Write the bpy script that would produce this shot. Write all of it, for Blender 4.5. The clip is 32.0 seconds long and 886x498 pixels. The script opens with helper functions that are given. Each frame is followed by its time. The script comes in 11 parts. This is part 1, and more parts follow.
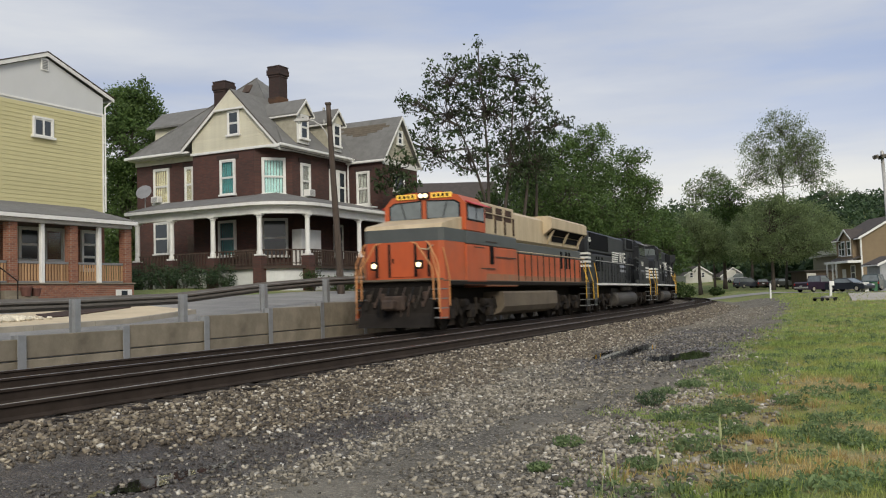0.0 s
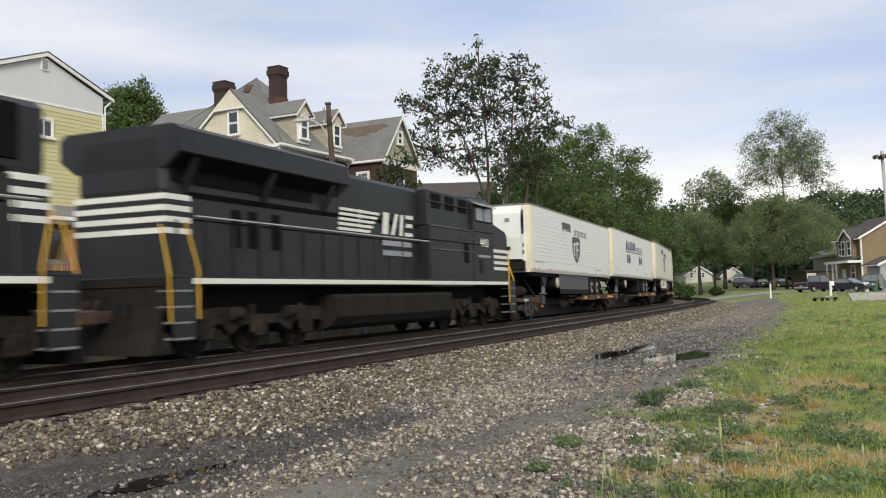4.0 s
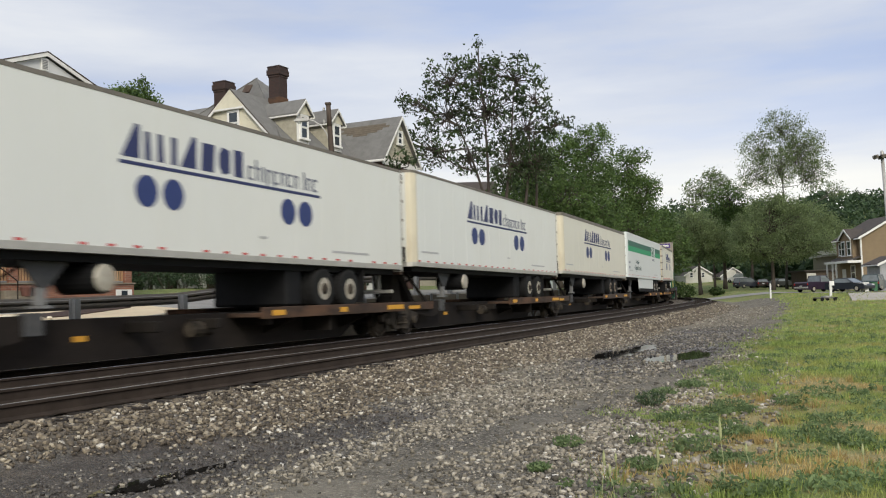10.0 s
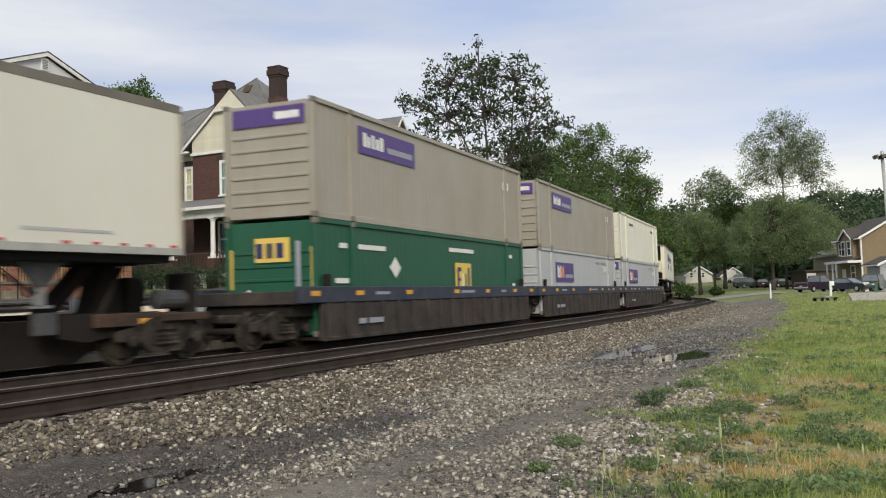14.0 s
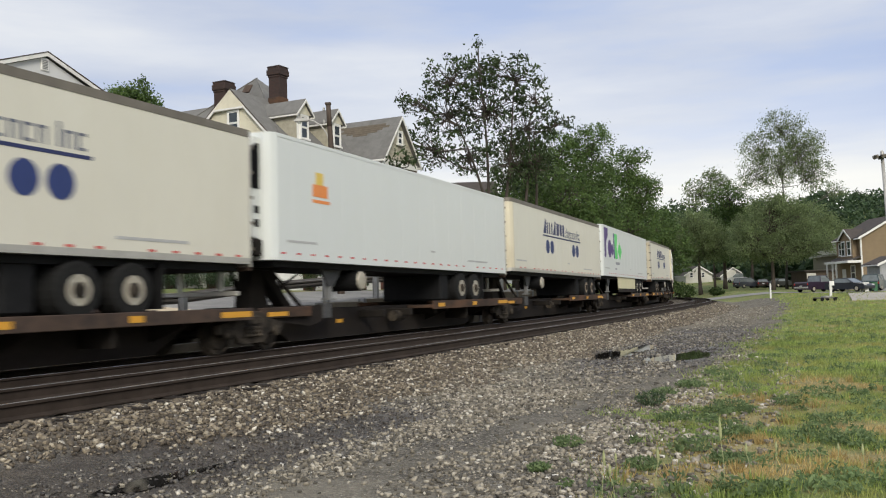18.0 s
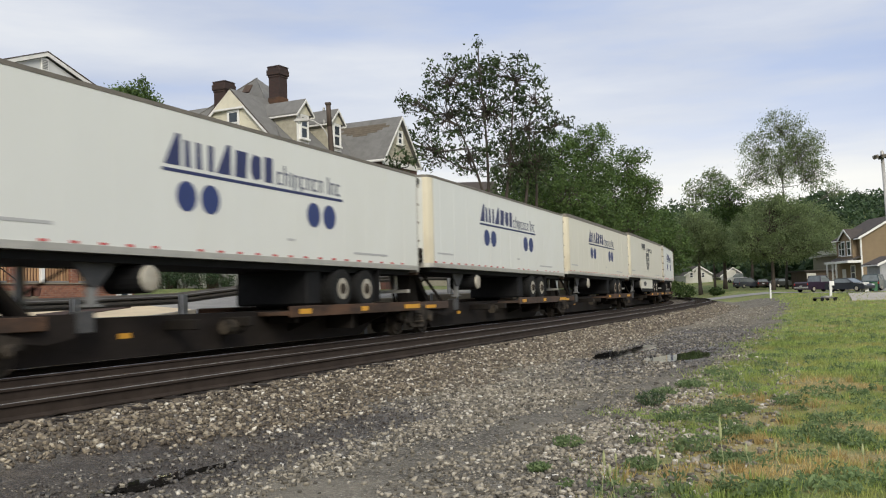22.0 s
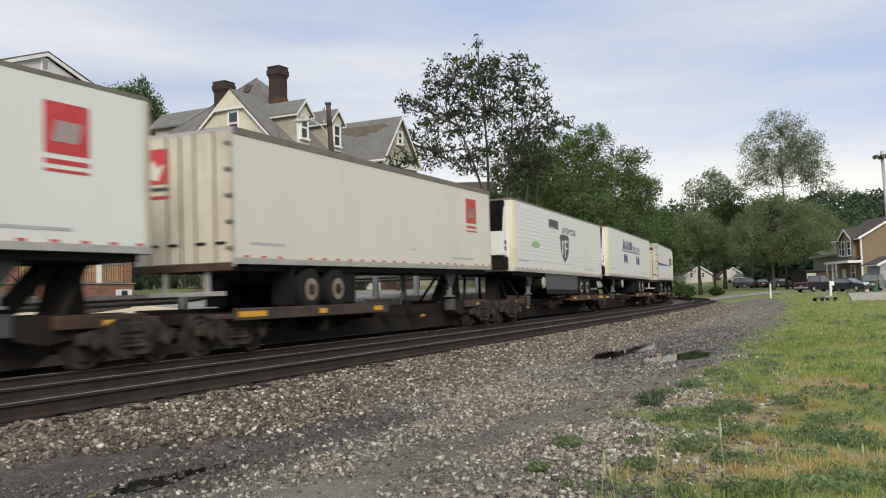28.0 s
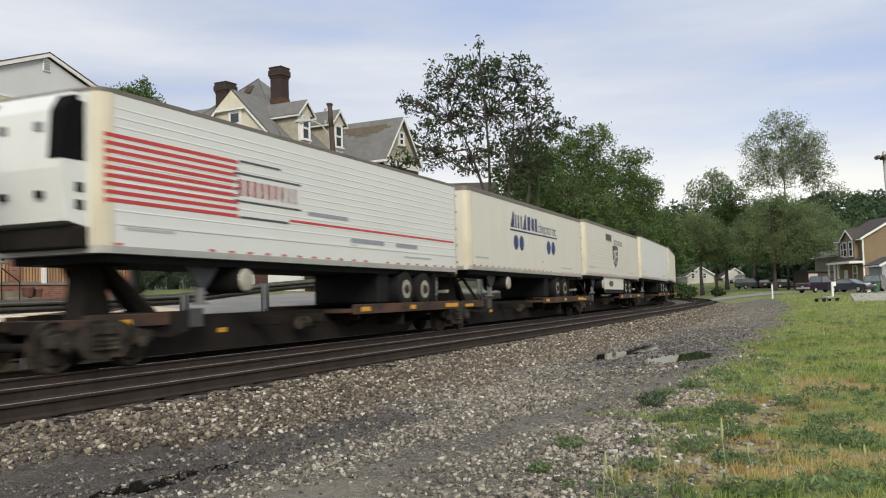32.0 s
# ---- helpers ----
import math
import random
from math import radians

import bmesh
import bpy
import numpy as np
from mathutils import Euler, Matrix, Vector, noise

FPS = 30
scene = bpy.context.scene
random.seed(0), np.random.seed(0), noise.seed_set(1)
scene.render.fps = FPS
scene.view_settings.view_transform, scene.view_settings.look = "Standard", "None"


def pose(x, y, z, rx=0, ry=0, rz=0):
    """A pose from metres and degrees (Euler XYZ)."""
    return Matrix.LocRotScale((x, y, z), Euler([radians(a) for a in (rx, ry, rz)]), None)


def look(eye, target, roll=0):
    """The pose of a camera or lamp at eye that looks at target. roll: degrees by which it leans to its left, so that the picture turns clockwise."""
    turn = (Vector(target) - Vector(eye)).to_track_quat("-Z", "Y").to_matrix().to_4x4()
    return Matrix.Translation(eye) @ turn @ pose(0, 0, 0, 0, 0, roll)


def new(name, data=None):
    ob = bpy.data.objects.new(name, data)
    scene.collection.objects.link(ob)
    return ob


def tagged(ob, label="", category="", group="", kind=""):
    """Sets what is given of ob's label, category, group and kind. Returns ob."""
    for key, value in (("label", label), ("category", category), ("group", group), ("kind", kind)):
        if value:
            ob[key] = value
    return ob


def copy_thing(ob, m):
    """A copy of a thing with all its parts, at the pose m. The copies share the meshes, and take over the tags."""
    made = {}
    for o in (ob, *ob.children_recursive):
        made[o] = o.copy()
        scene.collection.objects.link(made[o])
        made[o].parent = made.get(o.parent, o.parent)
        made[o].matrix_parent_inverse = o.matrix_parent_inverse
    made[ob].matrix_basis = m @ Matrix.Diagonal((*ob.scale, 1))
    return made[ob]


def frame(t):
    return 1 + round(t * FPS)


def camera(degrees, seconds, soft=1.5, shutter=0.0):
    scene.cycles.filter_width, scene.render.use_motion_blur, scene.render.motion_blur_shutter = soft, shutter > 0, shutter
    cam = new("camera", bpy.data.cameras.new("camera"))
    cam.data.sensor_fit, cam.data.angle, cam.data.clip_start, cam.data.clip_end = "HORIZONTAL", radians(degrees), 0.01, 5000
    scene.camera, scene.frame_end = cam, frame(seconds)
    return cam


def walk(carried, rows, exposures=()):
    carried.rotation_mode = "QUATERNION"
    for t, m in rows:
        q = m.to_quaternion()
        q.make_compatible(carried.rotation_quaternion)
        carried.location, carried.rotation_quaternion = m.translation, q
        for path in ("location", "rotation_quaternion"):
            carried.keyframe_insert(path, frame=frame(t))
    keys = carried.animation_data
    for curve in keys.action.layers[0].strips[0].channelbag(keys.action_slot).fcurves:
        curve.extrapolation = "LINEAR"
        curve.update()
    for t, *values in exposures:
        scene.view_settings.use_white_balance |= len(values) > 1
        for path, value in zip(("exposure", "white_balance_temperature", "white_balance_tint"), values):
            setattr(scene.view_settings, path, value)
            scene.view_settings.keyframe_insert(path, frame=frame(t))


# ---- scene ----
# ------------------------------------------------------------------ camera
EYE = 1.0864                     # eye above the rail heads; the rail heads are z = 0
cam = camera(52.05, 32.0, soft=1.1, shutter=0.3)


def aim(yaw, pitch, roll):
    a, b = radians(yaw), radians(pitch)
    return look((0, 0, EYE), (math.sin(a) * math.cos(b), math.cos(a) * math.cos(b), EYE + math.sin(b)), roll)


BASE_AIM = aim(0, 3.011, -1.641)
walk(cam, [(0.0, BASE_AIM), (15.0, BASE_AIM), (30.4, BASE_AIM), (31.0, aim(-0.06, 3.059, -1.641)),
           (31.5, aim(-0.05, 3.069, -1.641)), (32.0, aim(-0.095, 3.054, -1.641))],
     exposures=[(0.0, 0.03), (1.0, 0.27), (3.0, 0.40), (5.5, 0.25), (32.0, 0.25)])

# ------------------------------------------------------------------ world and sun
SUN_DIR = Vector((0.15, -0.85, 0.55)).normalized()       # towards the sun, behind the camera
world = bpy.data.worlds.new("evening_sky")
scene.world = world
world.use_nodes = True
wn, wl = world.node_tree.nodes, world.node_tree.links
wn.clear()
w_out, w_bg = wn.new("ShaderNodeOutputWorld"), wn.new("ShaderNodeBackground")
w_sky = wn.new("ShaderNodeTexSky")
w_sky.sky_type, w_sky.sun_disc = "NISHITA", False
w_sky.sun_elevation, w_sky.sun_rotation = math.asin(SUN_DIR.z), math.atan2(SUN_DIR.x, SUN_DIR.y)
w_sky.air_density, w_sky.dust_density = 1.0, 2.0
w_co, w_map = wn.new("ShaderNodeTexCoord"), wn.new("ShaderNodeMapping")
w_map.inputs["Scale"].default_value = (1.0, 1.0, 5.5)
w_map.inputs["Rotation"].default_value = (0.0, radians(14), 0.0)
w_n1, w_n2 = wn.new("ShaderNodeTexNoise"), wn.new("ShaderNodeTexNoise")
w_n1.inputs["Scale"].default_value, w_n1.inputs["Detail"].default_value = 1.9, 7.0
w_n1.inputs["Roughness"].default_value = 0.53
w_n2.inputs["Scale"].default_value, w_n2.inputs["Detail"].default_value = 0.9, 4.0
w_r1, w_r2 = wn.new("ShaderNodeValToRGB"), wn.new("ShaderNodeValToRGB")
e = w_r1.color_ramp.elements
e[0].position, e[0].color = 0.36, (0.41, 0.52, 0.795, 1)
e[1].position, e[1].color = 0.66, (0.88, 0.88, 0.87, 1)
k = e.new(0.47)
k.color = (0.575, 0.625, 0.755, 1)
e = w_r2.color_ramp.elements
e[0].position, e[0].color = 0.35, (0.38, 0.425, 0.53, 1)
e[1].position, e[1].color = 0.75, (0.86, 0.86, 0.85, 1)
w_mix, w_tot, w_hor = wn.new("ShaderNodeMixRGB"), wn.new("ShaderNodeMixRGB"), wn.new("ShaderNodeMixRGB")
w_mix.inputs[0].default_value = 0.45
w_sky_gain = wn.new("ShaderNodeMixRGB")
w_sky_gain.blend_type = "MULTIPLY"
w_sky_gain.inputs[0].default_value = 1.0
w_sky_gain.inputs[2].default_value = (0.1, 0.1, 0.1, 1)
w_tot.inputs[0].default_value = 0.9
w_sep, w_hr = wn.new("ShaderNodeSeparateXYZ"), wn.new("ShaderNodeValToRGB")
e = w_hr.color_ramp.elements
e[0].position, e[0].color = 0.0, (0.30, 0.30, 0.30, 1)
e[1].position, e[1].color = 0.22, (0, 0, 0, 1)
k = e.new(0.13)
k.color = (0.50, 0.50, 0.50, 1)
w_hor.inputs[2].default_value = (0.98, 0.94, 0.83, 1)
w_bg.inputs["Strength"].default_value = 1.0
wl.new(w_co.outputs["Generated"], w_map.inputs["Vector"])
wl.new(w_map.outputs["Vector"], w_n1.inputs["Vector"])
wl.new(w_map.outputs["Vector"], w_n2.inputs["Vector"])
wl.new(w_n1.outputs["Fac"], w_r1.inputs[0])
wl.new(w_n2.outputs["Fac"], w_r2.inputs[0])
wl.new(w_r1.outputs[0], w_mix.inputs[1])
wl.new(w_r2.outputs[0], w_mix.inputs[2])
wl.new(w_sky.outputs[0], w_sky_gain.inputs[1])
wl.new(w_sky_gain.outputs[0], w_tot.inputs[1])
wl.new(w_mix.outputs[0], w_hor.inputs[1])
wl.new(w_co.outputs["Generated"], w_sep.inputs[0])
wl.new(w_sep.outputs["Z"], w_hr.inputs[0])
w_map3, w_n3, w_r3 = wn.new("ShaderNodeMapping"), wn.new("ShaderNodeTexNoise"), wn.new("ShaderNodeMapRange")
w_map3.inputs["Scale"].default_value = (1.6, 1.6, 16.0)
w_map3.inputs["Rotation"].default_value = (0.0, radians(4), 0.0)
w_n3.inputs["Scale"].default_value, w_n3.inputs["Detail"].default_value = 1.0, 5.0
w_r3.inputs["From Min"].default_value, w_r3.inputs["From Max"].default_value = 0.38, 0.60
w_r3.inputs["To Min"].default_value, w_r3.inputs["To Max"].default_value = 0.25, 1.15
w_mul = wn.new("ShaderNodeMath")
w_mul.operation, w_mul.use_clamp = "MULTIPLY", True
wl.new(w_co.outputs["Generated"], w_map3.inputs["Vector"])
wl.new(w_map3.outputs["Vector"], w_n3.inputs["Vector"])
wl.new(w_n3.outputs["Fac"], w_r3.inputs["Value"])
wl.new(w_hr.outputs[0], w_mul.inputs[0])
wl.new(w_r3.outputs[0], w_mul.inputs[1])
wl.new(w_mul.outputs[0], w_hor.inputs[0])
wl.new(w_hor.outputs[0], w_tot.inputs[2])
wl.new(w_tot.outputs[0], w_bg.inputs["Color"])
wl.new(w_bg.outputs[0], w_out.inputs[0])

sun = new("sun", bpy.data.lights.new("sun", "SUN"))
sun.data.energy, sun.data.angle, sun.data.color = 2.4, radians(25), (1.0, 0.95, 0.82)
sun.matrix_world = look(SUN_DIR * 100, (0, 0, 0))


# ------------------------------------------------------------------ materials
def material(name, colour, rough=0.7, metal=0.0, scale=4.0, vary=0.25, colour2=None, bump=0.0, bump_scale=30.0,
             dirt=None, dirt_amount=0.0, dirt_scale=0.8, island=0.0, obrand=0.0, stretch=(1, 1, 1), spec=0.5, emit=None, power=0.0,
             coat=0.0):
    """A surface whose colour varies at two scales, with fine relief; coordinates are the object's own metres."""
    m = bpy.data.materials.new(name)
    m.use_nodes = True
    nt = m.node_tree
    b = nt.nodes["Principled BSDF"]
    L = nt.links.new
    co = nt.nodes.new("ShaderNodeTexCoord")
    mp = nt.nodes.new("ShaderNodeMapping")
    mp.inputs["Scale"].default_value = stretch
    L(co.outputs["Object"], mp.inputs["Vector"])
    n = nt.nodes.new("ShaderNodeTexNoise")
    n.inputs["Scale"].default_value, n.inputs["Detail"].default_value = scale, 6.0
    n.inputs["Roughness"].default_value = 0.65
    L(mp.outputs["Vector"], n.inputs["Vector"])
    c1 = colour
    c2 = colour2 if colour2 else tuple(max(0.0, x * (1 - vary)) for x in colour)
    ramp = nt.nodes.new("ShaderNodeValToRGB")
    ramp.color_ramp.elements[0].position, ramp.color_ramp.elements[1].position = 0.32, 0.68
    ramp.color_ramp.elements[0].color, ramp.color_ramp.elements[1].color = (*c2, 1), (*c1, 1)
    L(n.outputs["Fac"], ramp.inputs[0])
    out = ramp.outputs[0]
    if dirt:
        n2 = nt.nodes.new("ShaderNodeTexNoise")
        n2.inputs["Scale"].default_value, n2.inputs["Detail"].default_value = dirt_scale, 8.0
        n2.inputs["Roughness"].default_value = 0.7
        L(mp.outputs["Vector"], n2.inputs["Vector"])
        r2 = nt.nodes.new("ShaderNodeMapRange")
        r2.inputs["From Min"].default_value, r2.inputs["From Max"].default_value = 0.42, 0.72
        r2.inputs["To Max"].default_value = dirt_amount
        L(n2.outputs["Fac"], r2.inputs["Value"])
        mx = nt.nodes.new("ShaderNodeMixRGB")
        mx.inputs[2].default_value = (*dirt, 1)
        L(r2.outputs[0], mx.inputs[0])
        L(out, mx.inputs[1])
        out = mx.outputs[0]
    for amount, source in ((island, "geo"), (obrand, "ob")):
        if amount:
            src = nt.nodes.new("ShaderNodeNewGeometry" if source == "geo" else "ShaderNodeObjectInfo")
            mr = nt.nodes.new("ShaderNodeMapRange")
            mr.inputs["To Min"].default_value, mr.inputs["To Max"].default_value = 1 - amount, 1 + amount
            L(src.outputs["Random Per Island" if source == "geo" else "Random"], mr.inputs["Value"])
            mu = nt.nodes.new("ShaderNodeVectorMath")
            mu.operation = "SCALE"
            L(out, mu.inputs[0])
            L(mr.outputs[0], mu.inputs["Scale"])
            out = mu.outputs[0]
    L(out, b.inputs["Base Color"])
    b.inputs["Roughness"].default_value, b.inputs["Metallic"].default_value = rough, metal
    b.inputs["Specular IOR Level"].default_value = spec
    if coat:
        b.inputs["Coat Weight"].default_value = coat
        b.inputs["Coat Roughness"].default_value = 0.15
    if bump:
        nb = nt.nodes.new("ShaderNodeTexNoise")
        nb.inputs["Scale"].default_value, nb.inputs["Detail"].default_value = bump_scale, 5.0
        L(mp.outputs["Vector"], nb.inputs["Vector"])
        bp = nt.nodes.new("ShaderNodeBump")
        bp.inputs["Strength"].default_value, bp.inputs["Distance"].default_value = bump, 0.02
        L(nb.outputs["Fac"], bp.inputs["Height"])
        L(bp.outputs[0], b.inputs["Normal"])
    if emit:
        b.inputs["Emission Color"].default_value = (*emit, 1)
        b.inputs["Emission Strength"].default_value = power
    return m


M = {}
M["white_trailer"] = material("white_trailer", (0.70, 0.71, 0.68), 0.45, scale=0.5, vary=0.06, dirt=(0.60, 0.58, 0.51), dirt_amount=0.35, dirt_scale=0.35, stretch=(0.5, 1, 0.25), bump=0.04, bump_scale=3)
M["cream_trailer"] = material("cream_trailer", (0.675, 0.655, 0.57), 0.5, scale=0.5, vary=0.08, dirt=(0.54, 0.50, 0.41), dirt_amount=0.4, dirt_scale=0.4, stretch=(0.5, 1, 0.25), bump=0.04, bump_scale=3)
M["bright_trailer"] = material("bright_trailer", (0.65, 0.675, 0.665), 0.4, scale=0.5, vary=0.05, dirt=(0.58, 0.58, 0.54), dirt_amount=0.25, dirt_scale=0.4, stretch=(0.5, 1, 0.25))
M["tan_nose"] = material("tan_nose", (0.66, 0.60, 0.46), 0.55, scale=1.0, vary=0.15, dirt=(0.35, 0.27, 0.18), dirt_amount=0.5, dirt_scale=1.2, stretch=(1, 1, 0.4))
M["door_cream"] = material("door_cream", (0.65, 0.605, 0.48), 0.55, scale=0.8, vary=0.12, dirt=(0.27, 0.19, 0.10), dirt_amount=0.6, dirt_scale=0.9, stretch=(1, 1, 0.4))
M["alu_rail"] = material("alu_rail", (0.52, 0.50, 0.46), 0.45, 0.5, scale=3, vary=0.2)
M["roof_rail"] = material("roof_rail", (0.20, 0.178, 0.148), 0.6, 0.2, scale=2, vary=0.3)
M["black"] = material("black", (0.012, 0.012, 0.013), 0.7, spec=0.2, scale=6, vary=0.4)
M["grille"] = material("grille", (0.006, 0.006, 0.007), 0.8, spec=0.1, scale=6, vary=0.4)
M["tyre"] = material("tyre", (0.017, 0.017, 0.017), 0.9, spec=0.2, scale=14, vary=0.4, bump=0.2)
M["skirt_cream"] = material("skirt_cream", (0.66, 0.61, 0.40), 0.5, scale=0.6, vary=0.08, dirt=(0.5, 0.45, 0.30), dirt_amount=0.4, dirt_scale=0.5)
M["rim"] = material("rim", (0.46, 0.43, 0.36), 0.55, 0.2, scale=9, vary=0.3, dirt=(0.34, 0.26, 0.17), dirt_amount=0.5, dirt_scale=3)
M["rusty_rim"] = material("rusty_rim", (0.31, 0.245, 0.18), 0.7, 0.2, scale=9, vary=0.3)
M["rust_steel"] = material("rust_steel", (0.055, 0.036, 0.027), 0.8, scale=2.2, vary=0.5, dirt=(0.12, 0.068, 0.042), dirt_amount=0.5, dirt_scale=1.1, bump=0.2)
M["rust_deck"] = material("rust_deck", (0.062, 0.042, 0.032), 0.85, spec=0.25, scale=2.0, vary=0.5, dirt=(0.17, 0.085, 0.045), dirt_amount=0.65, dirt_scale=0.9, stretch=(0.6, 1, 1.5), bump=0.2)
M["dark_steel"] = material("dark_steel", (0.020, 0.017, 0.015), 0.9, spec=0.15, scale=3, vary=0.4, dirt=(0.030, 0.024, 0.018), dirt_amount=0.5, dirt_scale=1.6, bump=0.15)
M["sill_brown"] = material("sill_brown", (0.020, 0.016, 0.014), 0.85, spec=0.2, scale=2.5, vary=0.4, dirt=(0.034, 0.026, 0.021), dirt_amount=0.5, dirt_scale=0.9, stretch=(0.5, 1, 1.2), bump=0.15)
M["gear_grey"] = material("gear_grey", (0.055, 0.057, 0.062), 0.7, scale=5, vary=0.4, dirt=(0.12, 0.112, 0.105), dirt_amount=0.5, dirt_scale=4)
M["truck_steel"] = material("truck_steel", (0.020, 0.017, 0.014), 0.9, spec=0.2, scale=4, vary=0.4, dirt=(0.13, 0.105, 0.08), dirt_amount=0.65, dirt_scale=2.5, bump=0.15)
M["loco_truck"] = material("loco_truck", (0.015, 0.012, 0.010), 0.9, spec=0.2, scale=4, vary=0.4, dirt=(0.062, 0.048, 0.036), dirt_amount=0.65, dirt_scale=2.5, bump=0.15)
M["rail_tan"] = material("rail_tan", (0.60, 0.27, 0.10), 0.6, scale=6, vary=0.2)
M["reflector"] = material("reflector", (0.66, 0.33, 0.035), 0.4, scale=6, vary=0.15)
M["navy"] = material("navy", (0.020, 0.028, 0.11), 0.5, scale=3, vary=0.2)
M["grey_logo"] = material("grey_logo", (0.30, 0.31, 0.35), 0.5, scale=3, vary=0.15)
M["pale_mark"] = material("pale_mark", (0.44, 0.44, 0.44), 0.5, scale=3, vary=0.15)
M["slate_logo"] = material("slate_logo", (0.115, 0.125, 0.175), 0.5, scale=3, vary=0.15)
M["dot_blue"] = material("dot_blue", (0.020, 0.038, 0.155), 0.5, scale=3, vary=0.15)
M["dark_logo"] = material("dark_logo", (0.07, 0.07, 0.075), 0.5, scale=3, vary=0.2)
M["red"] = material("red", (0.55, 0.05, 0.05), 0.5, scale=5, vary=0.2)
M["stripe_blue"] = material("stripe_blue", (0.035, 0.045, 0.22), 0.5, scale=3, vary=0.15)
M["purple"] = material("purple", (0.085, 0.045, 0.20), 0.5, scale=3, vary=0.15)
M["logo_green"] = material("logo_green", (0.12, 0.62, 0.17), 0.5, scale=3, vary=0.1)
M["badge_green"] = material("badge_green", (0.30, 0.42, 0.20), 0.5, scale=3, vary=0.1)
M["logo_orange"] = material("logo_orange", (0.75, 0.25, 0.06), 0.5, scale=3, vary=0.1)
M["stripe_green"] = material("stripe_green", (0.02, 0.30, 0.13), 0.5, scale=3, vary=0.1)
M["stripe_dark_green"] = material("stripe_dark_green", (0.03, 0.12, 0.085), 0.5, scale=3, vary=0.1)
M["dark_teal"] = material("dark_teal", (0.055, 0.095, 0.095), 0.5, scale=3, vary=0.15)
M["yellow_sign"] = material("yellow_sign", (0.70, 0.50, 0.10), 0.5, scale=3, vary=0.1)
M["ribbed_grey"] = material("ribbed_grey", (0.34, 0.312, 0.262), 0.6, scale=0.8, vary=0.1, dirt=(0.24, 0.19, 0.13), dirt_amount=0.55, dirt_scale=0.5, stretch=(0.5, 1, 0.3))
M["container_cream"] = material("container_cream", (0.70, 0.68, 0.58), 0.55, scale=0.8, vary=0.08, dirt=(0.5, 0.46, 0.36), dirt_amount=0.4, dirt_scale=0.6, stretch=(0.6, 1, 0.25))
M["container_silver"] = material("container_silver", (0.44, 0.45, 0.46), 0.5, scale=0.8, vary=0.08, dirt=(0.3, 0.28, 0.26), dirt_amount=0.4, dirt_scale=0.6, stretch=(0.6, 1, 0.25))
M["container_green"] = material("container_green", (0.006, 0.082, 0.042), 0.5, scale=0.8, vary=0.15, dirt=(0.03, 0.09, 0.05), dirt_amount=0.4, dirt_scale=0.6)
M["well_blue"] = material("well_blue", (0.022, 0.032, 0.06), 0.65, scale=1.5, vary=0.3, dirt=(0.08, 0.06, 0.05), dirt_amount=0.5, dirt_scale=1.5)
M["well_brown"] = material("well_brown", (0.030, 0.025, 0.022), 0.75, scale=1.5, vary=0.4, dirt=(0.095, 0.064, 0.043), dirt_amount=0.5, dirt_scale=1.5)
M["loco_orange"] = material("loco_orange", (0.53, 0.094, 0.022), 0.5, scale=1.2, vary=0.25, dirt=(0.24, 0.090, 0.042), dirt_amount=0.6, dirt_scale=0.7, stretch=(1, 1, 0.6))
M["dusty_black"] = material("dusty_black", (0.055, 0.055, 0.054), 0.8, scale=1.6, vary=0.4, dirt=(0.24, 0.235, 0.21), dirt_amount=0.7, dirt_scale=1.3, stretch=(0.6, 1, 1))
M["vent_rust"] = material("vent_rust", (0.050, 0.026, 0.017), 0.9, scale=5, vary=0.5, dirt=(0.12, 0.05, 0.028), dirt_amount=0.5, dirt_scale=2)
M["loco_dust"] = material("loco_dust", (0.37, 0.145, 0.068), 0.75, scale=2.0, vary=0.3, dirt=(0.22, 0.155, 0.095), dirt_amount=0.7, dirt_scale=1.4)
M["loco_grey"] = material("loco_grey", (0.075, 0.082, 0.08), 0.5, scale=1.5, vary=0.2)
M["loco_cream"] = material("loco_cream", (0.54, 0.43, 0.28), 0.5, scale=1.2, vary=0.12, dirt=(0.27, 0.18, 0.10), dirt_amount=0.6, dirt_scale=1.1, stretch=(2.2, 2.2, 0.45))
M["loco_black"] = material("loco_black", (0.016, 0.018, 0.022), 0.45, scale=1.2, vary=0.35, dirt=(0.032, 0.031, 0.031), dirt_amount=0.45, dirt_scale=0.8, spec=0.35)
M["loco_white"] = material("loco_white", (0.72, 0.71, 0.66), 0.5, scale=2, vary=0.12)
M["loco_tank"] = material("loco_tank", (0.120, 0.092, 0.062), 0.7, scale=1.5, vary=0.3, dirt=(0.20, 0.16, 0.11), dirt_amount=0.5, dirt_scale=1)
M["tank_grey"] = material("tank_grey", (0.036, 0.032, 0.028), 0.65, scale=1.2, vary=0.3, dirt=(0.10, 0.085, 0.068), dirt_amount=0.6, dirt_scale=0.8, stretch=(0.4, 1, 1))
M["hand_yellow"] = material("hand_yellow", (0.62, 0.36, 0.03), 0.5, scale=4, vary=0.15)
M["headlight"] = material("headlight", (0.9, 0.85, 0.7), 0.3, emit=(1.0, 0.72, 0.36), power=2.6)
M["number_board"] = material("number_board", (0.75, 0.50, 0.08), 0.4, emit=(1.0, 0.55, 0.06), power=0.35)
M["cab_glass"] = material("cab_glass", (0.16, 0.18, 0.18), 0.08, scale=2, vary=0.3, spec=0.8)
M["house_glass"] = material("house_glass", (0.035, 0.045, 0.055), 0.08, scale=2, vary=0.3, spec=0.7)
